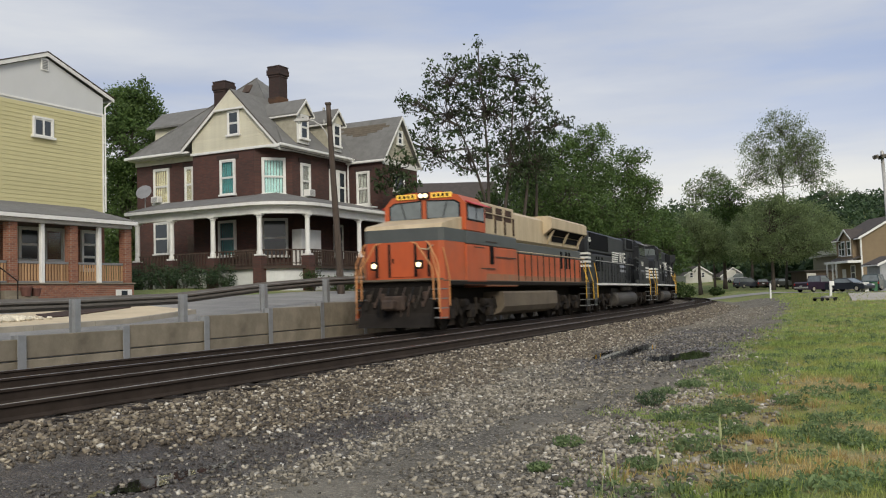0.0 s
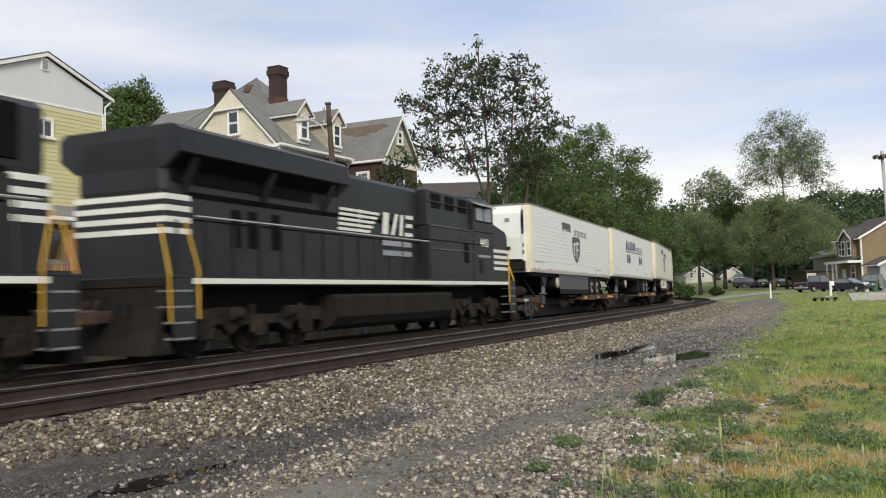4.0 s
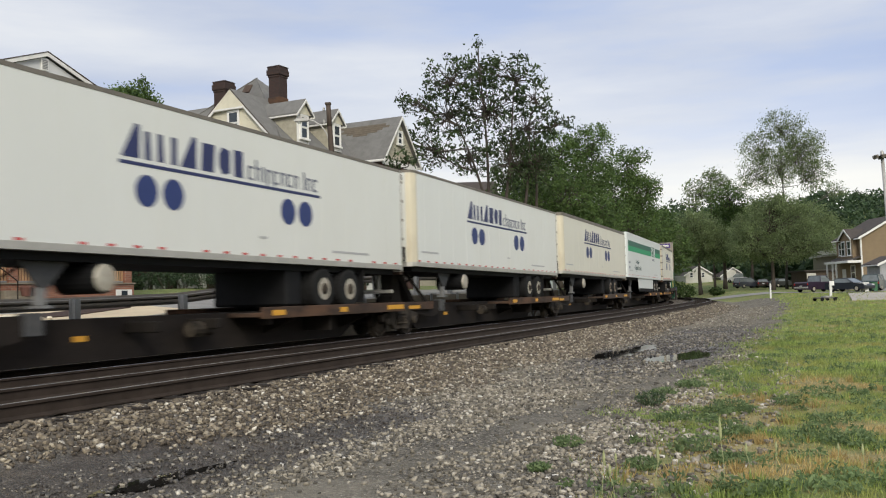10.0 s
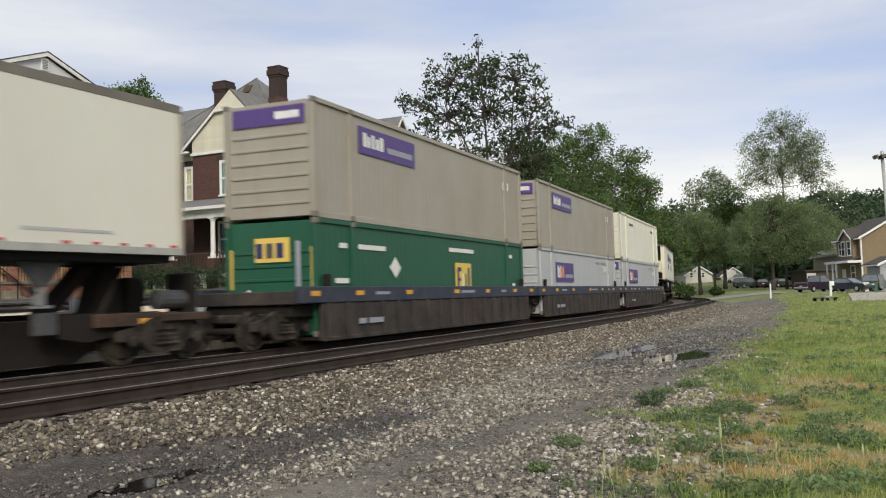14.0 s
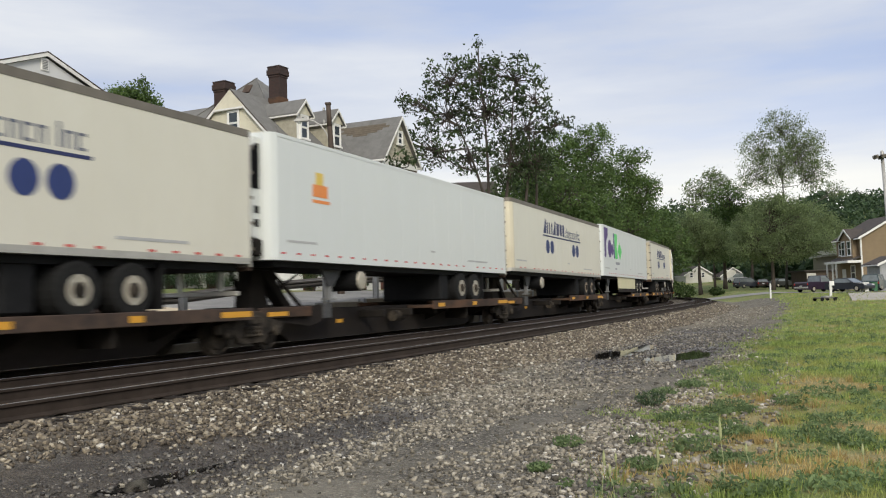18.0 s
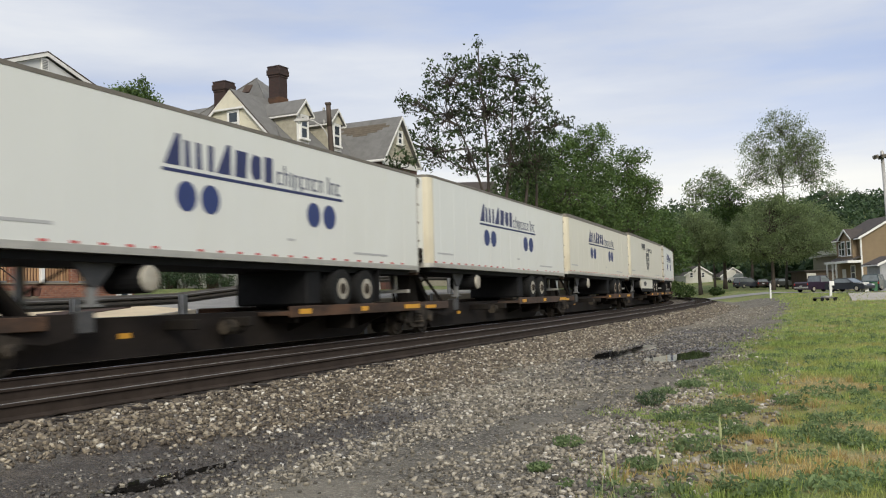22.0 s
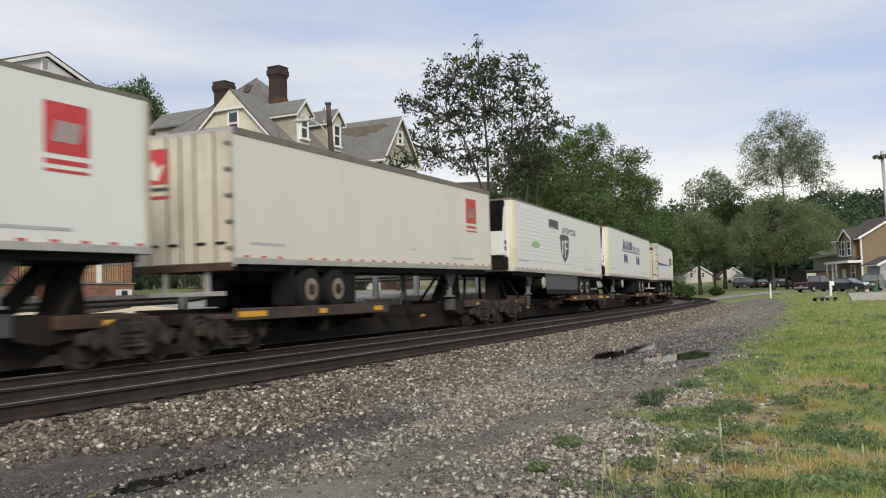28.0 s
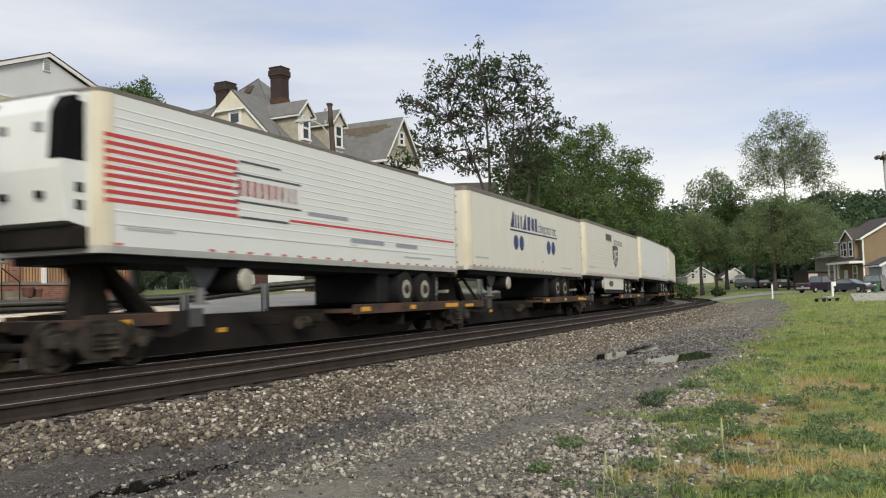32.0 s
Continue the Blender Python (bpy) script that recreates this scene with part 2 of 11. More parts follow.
M["rail_head"] = material("rail_head", (0.78, 0.77, 0.74), 0.2, 0.95, scale=5, vary=0.1)
M["rail_dull"] = material("rail_dull", (0.55, 0.52, 0.48), 0.26, 0.7, scale=5, vary=0.3)
M["rail_rust"] = material("rail_rust", (0.045, 0.033, 0.026), 0.85, spec=0.2, scale=3, vary=0.4, bump=0.1)
M["tie"] = material("tie", (0.033, 0.026, 0.021), 0.95, spec=0.2, scale=5, vary=0.5, stretch=(0.4, 3, 3), obrand=0.25, bump=0.4)
M["concrete"] = material("concrete", (0.25, 0.215, 0.16), 0.9, scale=1.2, vary=0.2, dirt=(0.105, 0.088, 0.062), dirt_amount=0.8, dirt_scale=0.9, bump=0.2, obrand=0.14)
M["galvanised"] = material("galvanised", (0.34, 0.35, 0.36), 0.55, 0.4, scale=3, vary=0.2, dirt=(0.2, 0.18, 0.16), dirt_amount=0.4, dirt_scale=2)
M["rail_galv"] = material("rail_galv", (0.19, 0.172, 0.15), 0.6, 0.3, scale=3, vary=0.3, dirt=(0.11, 0.09, 0.075), dirt_amount=0.5, dirt_scale=1)


# ------------------------------------------------------------------ mesh code
class Shape:
    """Gathers faces of one part."""

    def __init__(self):
        self.v, self.f = [], []

    def quad(self, *pts):
        i = len(self.v)
        self.v += [tuple(p) for p in pts]
        self.f.append(tuple(range(i, i + len(pts))))
        return self

    def box(self, x0, x1, y0, y1, z0, z1, c=0.0):
        """A box, its edges cut off by c."""
        i = len(self.v)
        if c <= 0:
            self.v += [(x, y, z) for x in (x0, x1) for y in (y0, y1) for z in (z0, z1)]
            self.f += [tuple(i + k for k in q) for q in ((0, 1, 3, 2), (4, 6, 7, 5), (0, 4, 5, 1), (2, 3, 7, 6), (0, 2, 6, 4), (1, 5, 7, 3))]
            return self
        X, Y, Z = (x0, x1), (y0, y1), (z0, z1)
        idx = {}
        for a in (0, 1):
            for b in (0, 1):
                for d in (0, 1):
                    sx, sy, sz = (c, -c)[a], (c, -c)[b], (c, -c)[d]
                    for ax, p in enumerate(((X[a], Y[b] + sy, Z[d] + sz), (X[a] + sx, Y[b], Z[d] + sz), (X[a] + sx, Y[b] + sy, Z[d]))):
                        idx[a, b, d, ax] = len(self.v)
                        self.v.append(p)
        g = lambda a, b, d, ax: idx[a, b, d, ax]
        for a in (0, 1):
            q = [g(a, 0, 0, 0), g(a, 0, 1, 0), g(a, 1, 1, 0), g(a, 1, 0, 0)]
            self.f.append(tuple(q if a == 0 else q[::-1]))
            q = [g(0, a, 0, 1), g(1, a, 0, 1), g(1, a, 1, 1), g(0, a, 1, 1)]
            self.f.append(tuple(q if a == 0 else q[::-1]))
            q = [g(0, 0, a, 2), g(0, 1, a, 2), g(1, 1, a, 2), g(1, 0, a, 2)]
            self.f.append(tuple(q if a == 0 else q[::-1]))
            for b in (0, 1):
                self.f.append((g(a, b, 0, 0), g(a, b, 1, 0), g(a, b, 1, 1), g(a, b, 0, 1)))
                self.f.append((g(a, 0, b, 0), g(a, 1, b, 0), g(a, 1, b, 2), g(a, 0, b, 2)))
                self.f.append((g(0, a, b, 1), g(1, a, b, 1), g(1, a, b, 2), g(0, a, b, 2)))
                for d in (0, 1):
                    self.f.append((g(a, b, d, 0), g(a, b, d, 1), g(a, b, d, 2)))
        return self

    def tube(self, p0, p1, r0, r1=None, n=8, caps=True):
        r1 = r0 if r1 is None else r1
        p0, p1 = Vector(p0), Vector(p1)
        d = (p1 - p0).normalized()
        a = d.orthogonal().normalized()
        b = d.cross(a)
        i = len(self.v)
        for p, r in ((p0, r0), (p1, r1)):
            for k in range(n):
                t = 2 * math.pi * k / n
                self.v.append(tuple(p + (a * math.cos(t) + b * math.sin(t)) * r))
        self.f += [(i + k, i + (k + 1) % n, i + n + (k + 1) % n, i + n + k) for k in range(n)]
        if caps:
            self.f += [tuple(i + k for k in range(n))[::-1], tuple(i + n + k for k in range(n))]
        return self

    def path(self, pts, r, n=6):
        for a, b in zip(pts, pts[1:]):
            self.tube(a, b, r, n=n)
        return self

    def prism(self, outline, y0, y1, axis="y"):
        """An outline (a, b) pushed along an axis: y: (x, z); x: (y, z); z: (x, y)."""
        def at(a, b, h):
            return {"y": (a, h, b), "x": (h, a, b), "z": (a, b, h)}[axis]
        i, n = len(self.v), len(outline)
        self.v += [at(a, b, y0) for a, b in outline] + [at(a, b, y1) for a, b in outline]
        self.f += [(i + k, i + (k + 1) % n, i + n + (k + 1) % n, i + n + k) for k in range(n)]
        self.f += [tuple(i + k for k in range(n)), tuple(i + n + k for k in range(n))[::-1]]
        return self

    def lathe(self, rings, centre=(0, 0, 0), axis="z", n=16):
        """rings: (radius, height) along the axis."""
        i = len(self.v)
        cx, cy, cz = centre
        for r, h in rings:
            for k in range(n):
                t = 2 * math.pi * k / n
                a, b = r * math.cos(t), r * math.sin(t)
                self.v.append({"z": (cx + a, cy + b, cz + h), "y": (cx + a, cy + h, cz + b), "x": (cx + h, cy + a, cz + b)}[axis])
        for j in range(len(rings) - 1):
            for k in range(n):
                p, q = i + j * n, i + (j + 1) * n
                self.f.append((p + k, p + (k + 1) % n, q + (k + 1) % n, q + k))
        self.f += [tuple(i + k for k in range(n)), tuple(i + (len(rings) - 1) * n + k for k in range(n))]
        return self

    def mesh(self, name, mat, smooth=False, recalc=True):
        me = bpy.data.meshes.new(name)
        me.from_pydata(self.v, [], self.f)
        if recalc and len(self.f) < 4000:
            bm = bmesh.new()
            bm.from_mesh(me)
            bmesh.ops.recalc_face_normals(bm, faces=bm.faces)
            bm.to_mesh(me)
            bm.free()
        if mat:
            me.materials.append(mat)
        if smooth:
            me.polygons.foreach_set("use_smooth", [True] * len(me.polygons))
        return me


def part(name, shape, mat, parent, label="", m=None, smooth=False):
    """One mesh object under a thing or a part; shape: a Shape or a mesh that is shared."""
    me = shape.mesh(name, mat, smooth) if isinstance(shape, Shape) else shape
    ob = new(name, me)
    if parent:
        ob.parent = parent
    if m is not None:
        ob.matrix_basis = m
    if label:
        ob["label"] = label
    return ob


def thing(name, m, label, category, group="", kind=""):
    ob = new(name)
    ob.matrix_basis = m
    return tagged(ob, label, category, group, kind)


# ------------------------------------------------------------------ the line of the track
TH0, K0, K1, S0, S1, OFF = 0.426541, 0.0009603, 0.0041274, 67.08, 260.0, 12.9712


def arc(x, y, th, k, ds):
    if abs(k) < 1e-7:
        return x + ds * math.sin(th), y + ds * math.cos(th), th
    t2 = th - k * ds
    return x + (math.cos(t2) - math.cos(th)) / k, y + (math.sin(th) - math.sin(t2)) / k, t2


P_START = (-math.cos(TH0) * OFF, math.sin(TH0) * OFF, TH0)
P_CURVE = arc(*P_START, K0, S0)
P_END = arc(*P_CURVE, K1, S1 - S0)


def on_track(s, d=0.0):
    """The place and heading s metres along the line, d metres to the camera's side of its middle."""
    if s <= S0:
        x, y, th = arc(*P_START, K0, s)
    elif s <= S1:
        x, y, th = arc(*P_CURVE, K1, s - S0)
    else:
        x, y, th = arc(*P_END, 0.0, s - S1)
    return x + d * math.cos(th), y - d * math.sin(th), th


def track_pose(s, d=0.0, z=0.0, flip=False):
    """Local x runs along the line, away from the camera; local -y faces the camera."""
    x, y, th = on_track(s, d)
    return pose(x, y, z, 0, 0, 90 - math.degrees(th) + (180 if flip else 0))


def track_sd(x, y):
    """The (s, d) of a place, by the circle of the near part and that of the bend."""
    def circ(p, k):
        cx, cy = p[0] - math.cos(p[2]) / k, p[1] + math.sin(p[2]) / k
        rx, ry = x - cx, y - cy
        r = math.hypot(rx, ry)
        a = math.atan2(ry, rx)                 # at angle a the heading is -a measured from the start
        return r - 1 / k, a
    d, a = circ(P_START, K0)
    s = (a + P_START[2]) / K0
    if s > S0:
        d, a = circ(P_CURVE, K1)
        s = S0 + ((a + P_CURVE[2]) % (2 * math.pi)) / K1
        if s > S1:
            dx, dy = x - P_END[0], y - P_END[1]
            s1 = dx * math.sin(P_END[2]) + dy * math.cos(P_END[2])
            if 0 < s1 < 900:
                return S1 + s1, dx * math.cos(P_END[2]) - dy * math.sin(P_END[2])
    return s, d
# ------------------------------------------------------------------ the ground, one sheet to the horizon
SITE = radians(27.0)                       # the street's heading; u along it, n away from the line
SU, SN = (math.sin(SITE), math.cos(SITE)), (-math.cos(SITE), math.sin(SITE))


def site(u, n, z=0.0, turn=0.0):
    return pose(u * SU[0] + n * SN[0], u * SU[1] + n * SN[1], z, 0, 0, 63.0 + turn)


def ramp_at(x, pts):
    if x <= pts[0][0]:
        return pts[0][1]
    for (a, b), (c, d) in zip(pts, pts[1:]):
        if x <= c:
            return b + (d - b) * (x - a) / (c - a)
    return pts[-1][1]


NEAR_SIDE = [(0, -0.20), (1.4, -0.20), (2.2, -0.17), (2.7, -0.12), (5.3, -0.11), (5.6, -0.16), (6.8, -0.40), (8, -0.45), (9.5, -0.43), (10.5, -0.40), (40, -0.38)]
ROAD_RISE = [(10, 0.38), (16.24, 0.44), (20.16, 0.52), (24.0, 0.81), (28.04, 1.02), (36, 1.27), (60, 1.4)]
LAWN_RISE = [(30, 0.0), (66, 0.40), (100, 0.78), (150, 1.4), (400, 2.0)]


POOLS = [(6.05, 7.3, 1.0, 0.34, 0.035), (21.8, 7.65, 1.9, 0.52, 0.09), (24.1, 7.95, 1.7, 0.38, 0.07), (20.5, 9.25, 1.2, 0.55, 0.06), (21.3, 9.65, 1.5, 0.52, 0.07)]      # along, across, half length, half width, depth


def ground_z(x, y):
    s, d = track_sd(x, y)
    far = math.hypot(x, y)
    if d >= 0:
        z = ramp_at(d, NEAR_SIDE) + ramp_at(y, LAWN_RISE) * min(1.0, max(0.0, (d - 7) / 6))
    elif d > -3.45:
        z = ramp_at(-d, [(0, -0.20), (1.4, -0.20), (1.8, -0.27), (3.5, -0.28)])
    else:
        z = ramp_at(s, ROAD_RISE)
        z = -0.28 + (z + 0.28) * min(1.0, (-d - 3.45) / 0.45) + 0.6 * min(1.0, max(0.0, (-d - 5) / 11))
        if s > 75:
            z += (0.6 - z) * min(1, (s - 75) / 30)
    for ps, pd, pr, pw, deep in POOLS:
        r2 = ((s - ps) / pr) ** 2 + ((d - pd) / pw) ** 2
        if r2 < 1:
            z -= deep * (1 - r2)
    # wooded ridge across the river
    bearing = math.degrees(math.atan2(x, y))
    if far > 180:
        rise = min(1.0, (far - 180) / 230) ** 1.2
        crest = ramp_at(bearing, [(-60, 12), (-30, 22), (-8, 27), (5, 27), (13, 29), (20, 30), (27, 32), (60, 34), (100, 20)]) if bearing < 150 else 14
        z += rise * (crest + 1.6 * math.sin(bearing * 0.9) + 1.0 * math.sin(bearing * 2.3))
    return z


# worn dry places in the lawn: x, y, half width, half depth
DRY = [(4.1, 11.9, 0.85, 0.8), (3.1, 12.0, 0.6, 0.45), (3.5, 10.4, 0.35, 0.45), (2.9, 8.6, 0.5, 0.4), (2.6, 8.3, 0.7, 0.5), (2.1, 7.4, 0.9, 0.6), (1.55, 8.3, 0.45, 0.4), (3.6, 7.7, 0.7, 0.45), (4.3, 9.6, 0.5, 0.5), (5.7, 13.6, 0.7, 0.9), (3.4, 10.2, 0.45, 0.35)]


def bare(x, y):
    """How worn the lawn is, 0 to 1."""
    if y > 16 or y < 5 or x < 0:
        return 0.0
    wob = 0.55 * noise.noise((x * 1.9, y * 1.9, 2.0))
    return min(1.0, max(0.0, 1.7 * max(1 - math.hypot((x - px) / (1.35 * pw), (y - py) / (1.35 * pd)) + wob for px, py, pw, pd in DRY)))


def verge(x, y):
    """0 on the gravel, 1 on the lawn, where the lawn's corner runs out near the road."""
    if y > 11:
        return 1.0
    return min(1.0, max(0.0, (x - 0.128 * y + 0.25 * noise.noise((x * 1.6, y * 1.6, 7.0))) / 0.35 + 0.5 + max(0.0, y - 9.5)))


def axis_lines(fine0, fine1, step, far0, far1, grow=1.16):
    a = list(np.arange(fine0, fine1, step))
    lo, w = fine0, step
    left = []
    while lo > far0:
        w *= grow
        lo -= w
        left.append(lo)
    hi, w = a[-1], step
    right = []
    while hi < far1:
        w *= grow
        hi += w
        right.append(hi)
    return left[::-1] + a + right


def far_wet(s, d):
    """How damp the road is round the far puddles, 0 to 1."""
    return min(1.0, 1.5 * max(0.0, 1 - math.hypot((s - 26.0) / 13.0, (d - 8.7) / 2.3)))


def ballast_short(s):
    """How far the ballast's edge draws back from the muddy stretch of the road."""
    return 0.85 * min(1.0, max(0.0, (10.5 - s) / 4.5))


gx = axis_lines(-24, 20, 0.22, -1800, 1800, 1.09)
gy = axis_lines(4, 36, 0.22, -1800, 1800, 1.09)
gv, gf = [], []
at_grass, at_ballast, at_wet, at_pave, at_dry = [], [], [], [], []
for j, y in enumerate(gy):
    for i, x in enumerate(gx):
        s, d = track_sd(x, y)
        n1 = noise.noise((x * 0.35, y * 0.35, 0.0))
        n2 = noise.noise((x * 1.3, y * 1.3, 5.0))
        z = ground_z(x, y)
        if d > 2.2:
            z += 0.025 * n2 + 0.02 * n1
        gv.append((x, y, z))
        far = math.hypot(x, y)
        edge = d - 10.85 + 0.9 * n1 + 0.5 * n2
        if d > 0 and s < 11:
            edge -= 0.16 * (11 - max(s, 2.0))
        grass = min(1.0, max(0.0, edge / 1.3 + 0.5))
        if d > 6.5 and s > 96:
            grass = max(grass, min(1.0, (s - 96) / 6))
        if d < -3.4:
            u, n = x * SU[0] + y * SU[1], x * SN[0] + y * SN[1]
            paved = (n < 24.6 and u < 60) or (u < 29 and n < 28)
            grass = 0.0 if paved else 1.0
            at_pave.append(1.0 if paved else 0.0)
        else:
            at_pave.append(0.0)
        if d > 0 and x > -6:
            grass *= verge(x, y) if y > 4 else 1.0
        at_grass.append(grass)
        at_dry.append(bare(x, y))
        at_ballast.append(min(1.0, max(0.0, (6.75 - ballast_short(s) + 0.5 * n1 + 0.3 * n2 - abs(d)) / 0.7)) if d > -3.5 else 0.0)
        w = min(1.0, 1.7 * (1 - min(1.0, abs(d - 7.12 - 0.25 * n2) / 1.25))) * min(1.0, max(0.0, (13.0 - s) / 4.0))
        at_wet.append(max(0.0, w) if -2 < s < 13 and d > 0 else (far_wet(s, d) if d > 0 else 0.0))
NXL = len(gx)
for j in range(len(gy) - 1):
    for i in range(NXL - 1):
        a = j * NXL + i
        gf.append((a, a + 1, a + 1 + NXL, a + NXL))
gme = bpy.data.meshes.new("ground")
gme.from_pydata(gv, [], gf)
for nm, vals in (("grass", at_grass), ("ballast", at_ballast), ("wet", at_wet), ("paved", at_pave), ("dry", at_dry)):
    at = gme.attributes.new(nm, "FLOAT", "POINT")
    at.data.foreach_set("value", vals)
gme.polygons.foreach_set("use_smooth", [True] * len(gme.polygons))


def ground_material():
    m = bpy.data.materials.new("ground_mix")
    m.use_nodes = True
    nt, L = m.node_tree, m.node_tree.links.new
    b = nt.nodes["Principled BSDF"]
    co = nt.nodes.new("ShaderNodeTexCoord")

    def nz(scale, detail=6.0, rough=0.6):
        n = nt.nodes.new("ShaderNodeTexNoise")
        n.inputs["Scale"].default_value, n.inputs["Detail"].default_value, n.inputs["Roughness"].default_value = scale, detail, rough
        L(co.outputs["Object"], n.inputs["Vector"])
        return n.outputs["Fac"]

    def ramp(src, *stops):
        r = nt.nodes.new("ShaderNodeValToRGB")
        el = r.color_ramp.elements
        while len(el) < len(stops):
            el.new(0.5)
        for q, (p, c) in zip(el, stops):
            q.position, q.color = p, (*c, 1)
        L(src, r.inputs[0])
        return r.outputs[0]

    def mix(fac, a, c, kind="MIX"):
        n = nt.nodes.new("ShaderNodeMixRGB")
        n.blend_type = kind
        if isinstance(fac, float):
            n.inputs[0].default_value = fac
        else:
            L(fac, n.inputs[0])
        L(a, n.inputs[1])
        L(c, n.inputs[2])
        return n.outputs[0]

    def attr(nm):
        a = nt.nodes.new("ShaderNodeAttribute")
        a.attribute_name = nm
        return a.outputs["Fac"]

    def math_node(op, a, c):
        n = nt.nodes.new("ShaderNodeMath")
        n.operation, n.use_clamp = op, True
        for i, q in enumerate((a, c)):
            if isinstance(q, float):
                n.inputs[i].default_value = q
            else:
                L(q, n.inputs[i])
        return n.outputs[0]

    vor = nt.nodes.new("ShaderNodeTexVoronoi")
    vor.inputs["Scale"].default_value = 20.0
    L(co.outputs["Object"], vor.inputs["Vector"])
    vor2 = nt.nodes.new("ShaderNodeTexVoronoi")
    vor2.inputs["Scale"].default_value = 44.0
    L(co.outputs["Object"], vor2.inputs["Vector"])
    sep = nt.nodes.new("ShaderNodeSeparateColor")
    L(vor.outputs["Color"], sep.inputs[0])
    sep2 = nt.nodes.new("ShaderNodeSeparateColor")
    L(vor2.outputs["Color"], sep2.inputs[0])
    stones = ramp(sep.outputs[0], (0.0, (0.032, 0.026, 0.020)), (0.6, (0.090, 0.072, 0.054)), (0.93, (0.17, 0.14, 0.105)), (1.0, (0.36, 0.34, 0.30)))
    gravel = ramp(sep2.outputs[0], (0.0, (0.048, 0.042, 0.034)), (0.6, (0.130, 0.115, 0.090)), (0.94, (0.25, 0.225, 0.18)), (1.0, (0.44, 0.41, 0.36)))
    fines = ramp(nz(3.0, 8.0), (0.35, (0.165, 0.148, 0.114)), (0.65, (0.30, 0.268, 0.205)))
    gravel = mix(ramp(nz(0.55, 5.0), (0.42, (0, 0, 0)), (0.62, (0.8, 0.8, 0.8))), gravel, fines)
    turf = ramp(nz(2.6, 8.0, 0.7), (0.30, (0.085, 0.115, 0.030)), (0.52, (0.18, 0.225, 0.064)), (0.72, (0.29, 0.295, 0.11)))
    straw = ramp(nz(6.0, 8.0), (0.35, (0.30, 0.235, 0.115)), (0.65, (0.44, 0.34, 0.17)))
    turf = mix(ramp(nz(0.42, 6.0, 0.65), (0.50, (0, 0, 0)), (0.66, (0.75, 0.75, 0.75))), turf, straw)
    turf = mix(math_node("MULTIPLY", attr("dry"), 0.75), turf, ramp(nz(5.0, 8.0), (0.3, (0.21, 0.165, 0.080)), (0.5, (0.35, 0.28, 0.128)), (0.7, (0.46, 0.375, 0.185))))
    pave = ramp(nz(0.5, 8.0), (0.35, (0.23, 0.225, 0.22)), (0.65, (0.34, 0.33, 0.31)))
    col = mix(math_node("ADD", attr("ballast"), 0.0), gravel, stones)
    wet_col = mix(1.0, col, ramp(nz(4.0), (0.3, (0.33, 0.30, 0.31)), (0.7, (0.50, 0.46, 0.46))), "MULTIPLY")
    wet_f = math_node("MULTIPLY", attr("wet"), ramp(nz(1.1, 7.0, 0.7), (0.35, (0.35, 0.35, 0.35)), (0.5, (1.6, 1.6, 1.6))))
    col = mix(wet_f, col, wet_col)
    fuzz = math_node("ADD", attr("grass"), math_node("MULTIPLY", math_node("SUBTRACT", nz(3.5, 8.0, 0.75), 0.5), 0.9))
    grass_f = ramp(math_node("MULTIPLY", attr("grass"), math_node("ADD", fuzz, attr("grass"))), (0.32, (0, 0, 0)), (0.5, (1, 1, 1)))
    col = mix(grass_f, col, turf)
    col = mix(attr("paved"), col, pave)
    L(col, b.inputs["Base Color"])
    rr = nt.nodes.new("ShaderNodeMapRange")
    rr.inputs["To Min"].default_value, rr.inputs["To Max"].default_value = 0.95, 0.30
    L(wet_f, rr.inputs["Value"])
    L(rr.outputs[0], b.inputs["Roughness"])
    bp = nt.nodes.new("ShaderNodeBump")
    bp.inputs["Strength"].default_value, bp.inputs["Distance"].default_value = 0.8, 0.04
    hh = nt.nodes.new("ShaderNodeMixRGB")
    L(attr("ballast"), hh.inputs[0])
    L(vor2.outputs["Distance"], hh.inputs[1])
    L(vor.outputs["Distance"], hh.inputs[2])
    hh.inputs[0].default_value = 0.5
    inv = nt.nodes.new("ShaderNodeInvert")
    L(hh.outputs[0], inv.inputs["Color"])
    L(inv.outputs[0], bp.inputs["Height"])
    L(bp.outputs[0], b.inputs["Normal"])
    return m


gme.materials.append(ground_material())
ground = new("ground", gme)
tagged(ground, "grey gravel road beside the ballast, green lawn and paved yard", "ground", kind="structure")


def water_material():
    m = bpy.data.materials.new("puddle_water")
    m.use_nodes = True
    b = m.node_tree.nodes["Principled BSDF"]
    b.inputs["Base Color"].default_value = (0.018, 0.016, 0.014, 1)
    b.inputs["Roughness"].default_value = 0.03
    b.inputs["Specular IOR Level"].default_value = 0.6
    n = m.node_tree.nodes.new("ShaderNodeTexNoise")
    n.inputs["Scale"].default_value = 5.0
    bp = m.node_tree.nodes.new("ShaderNodeBump")
    bp.inputs["Strength"].default_value, bp.inputs["Distance"].default_value = 0.03, 0.01
    m.node_tree.links.new(n.outputs["Fac"], bp.inputs["Height"])
    m.node_tree.links.new(bp.outputs[0], b.inputs["Normal"])
    return m


M["water"] = water_material()


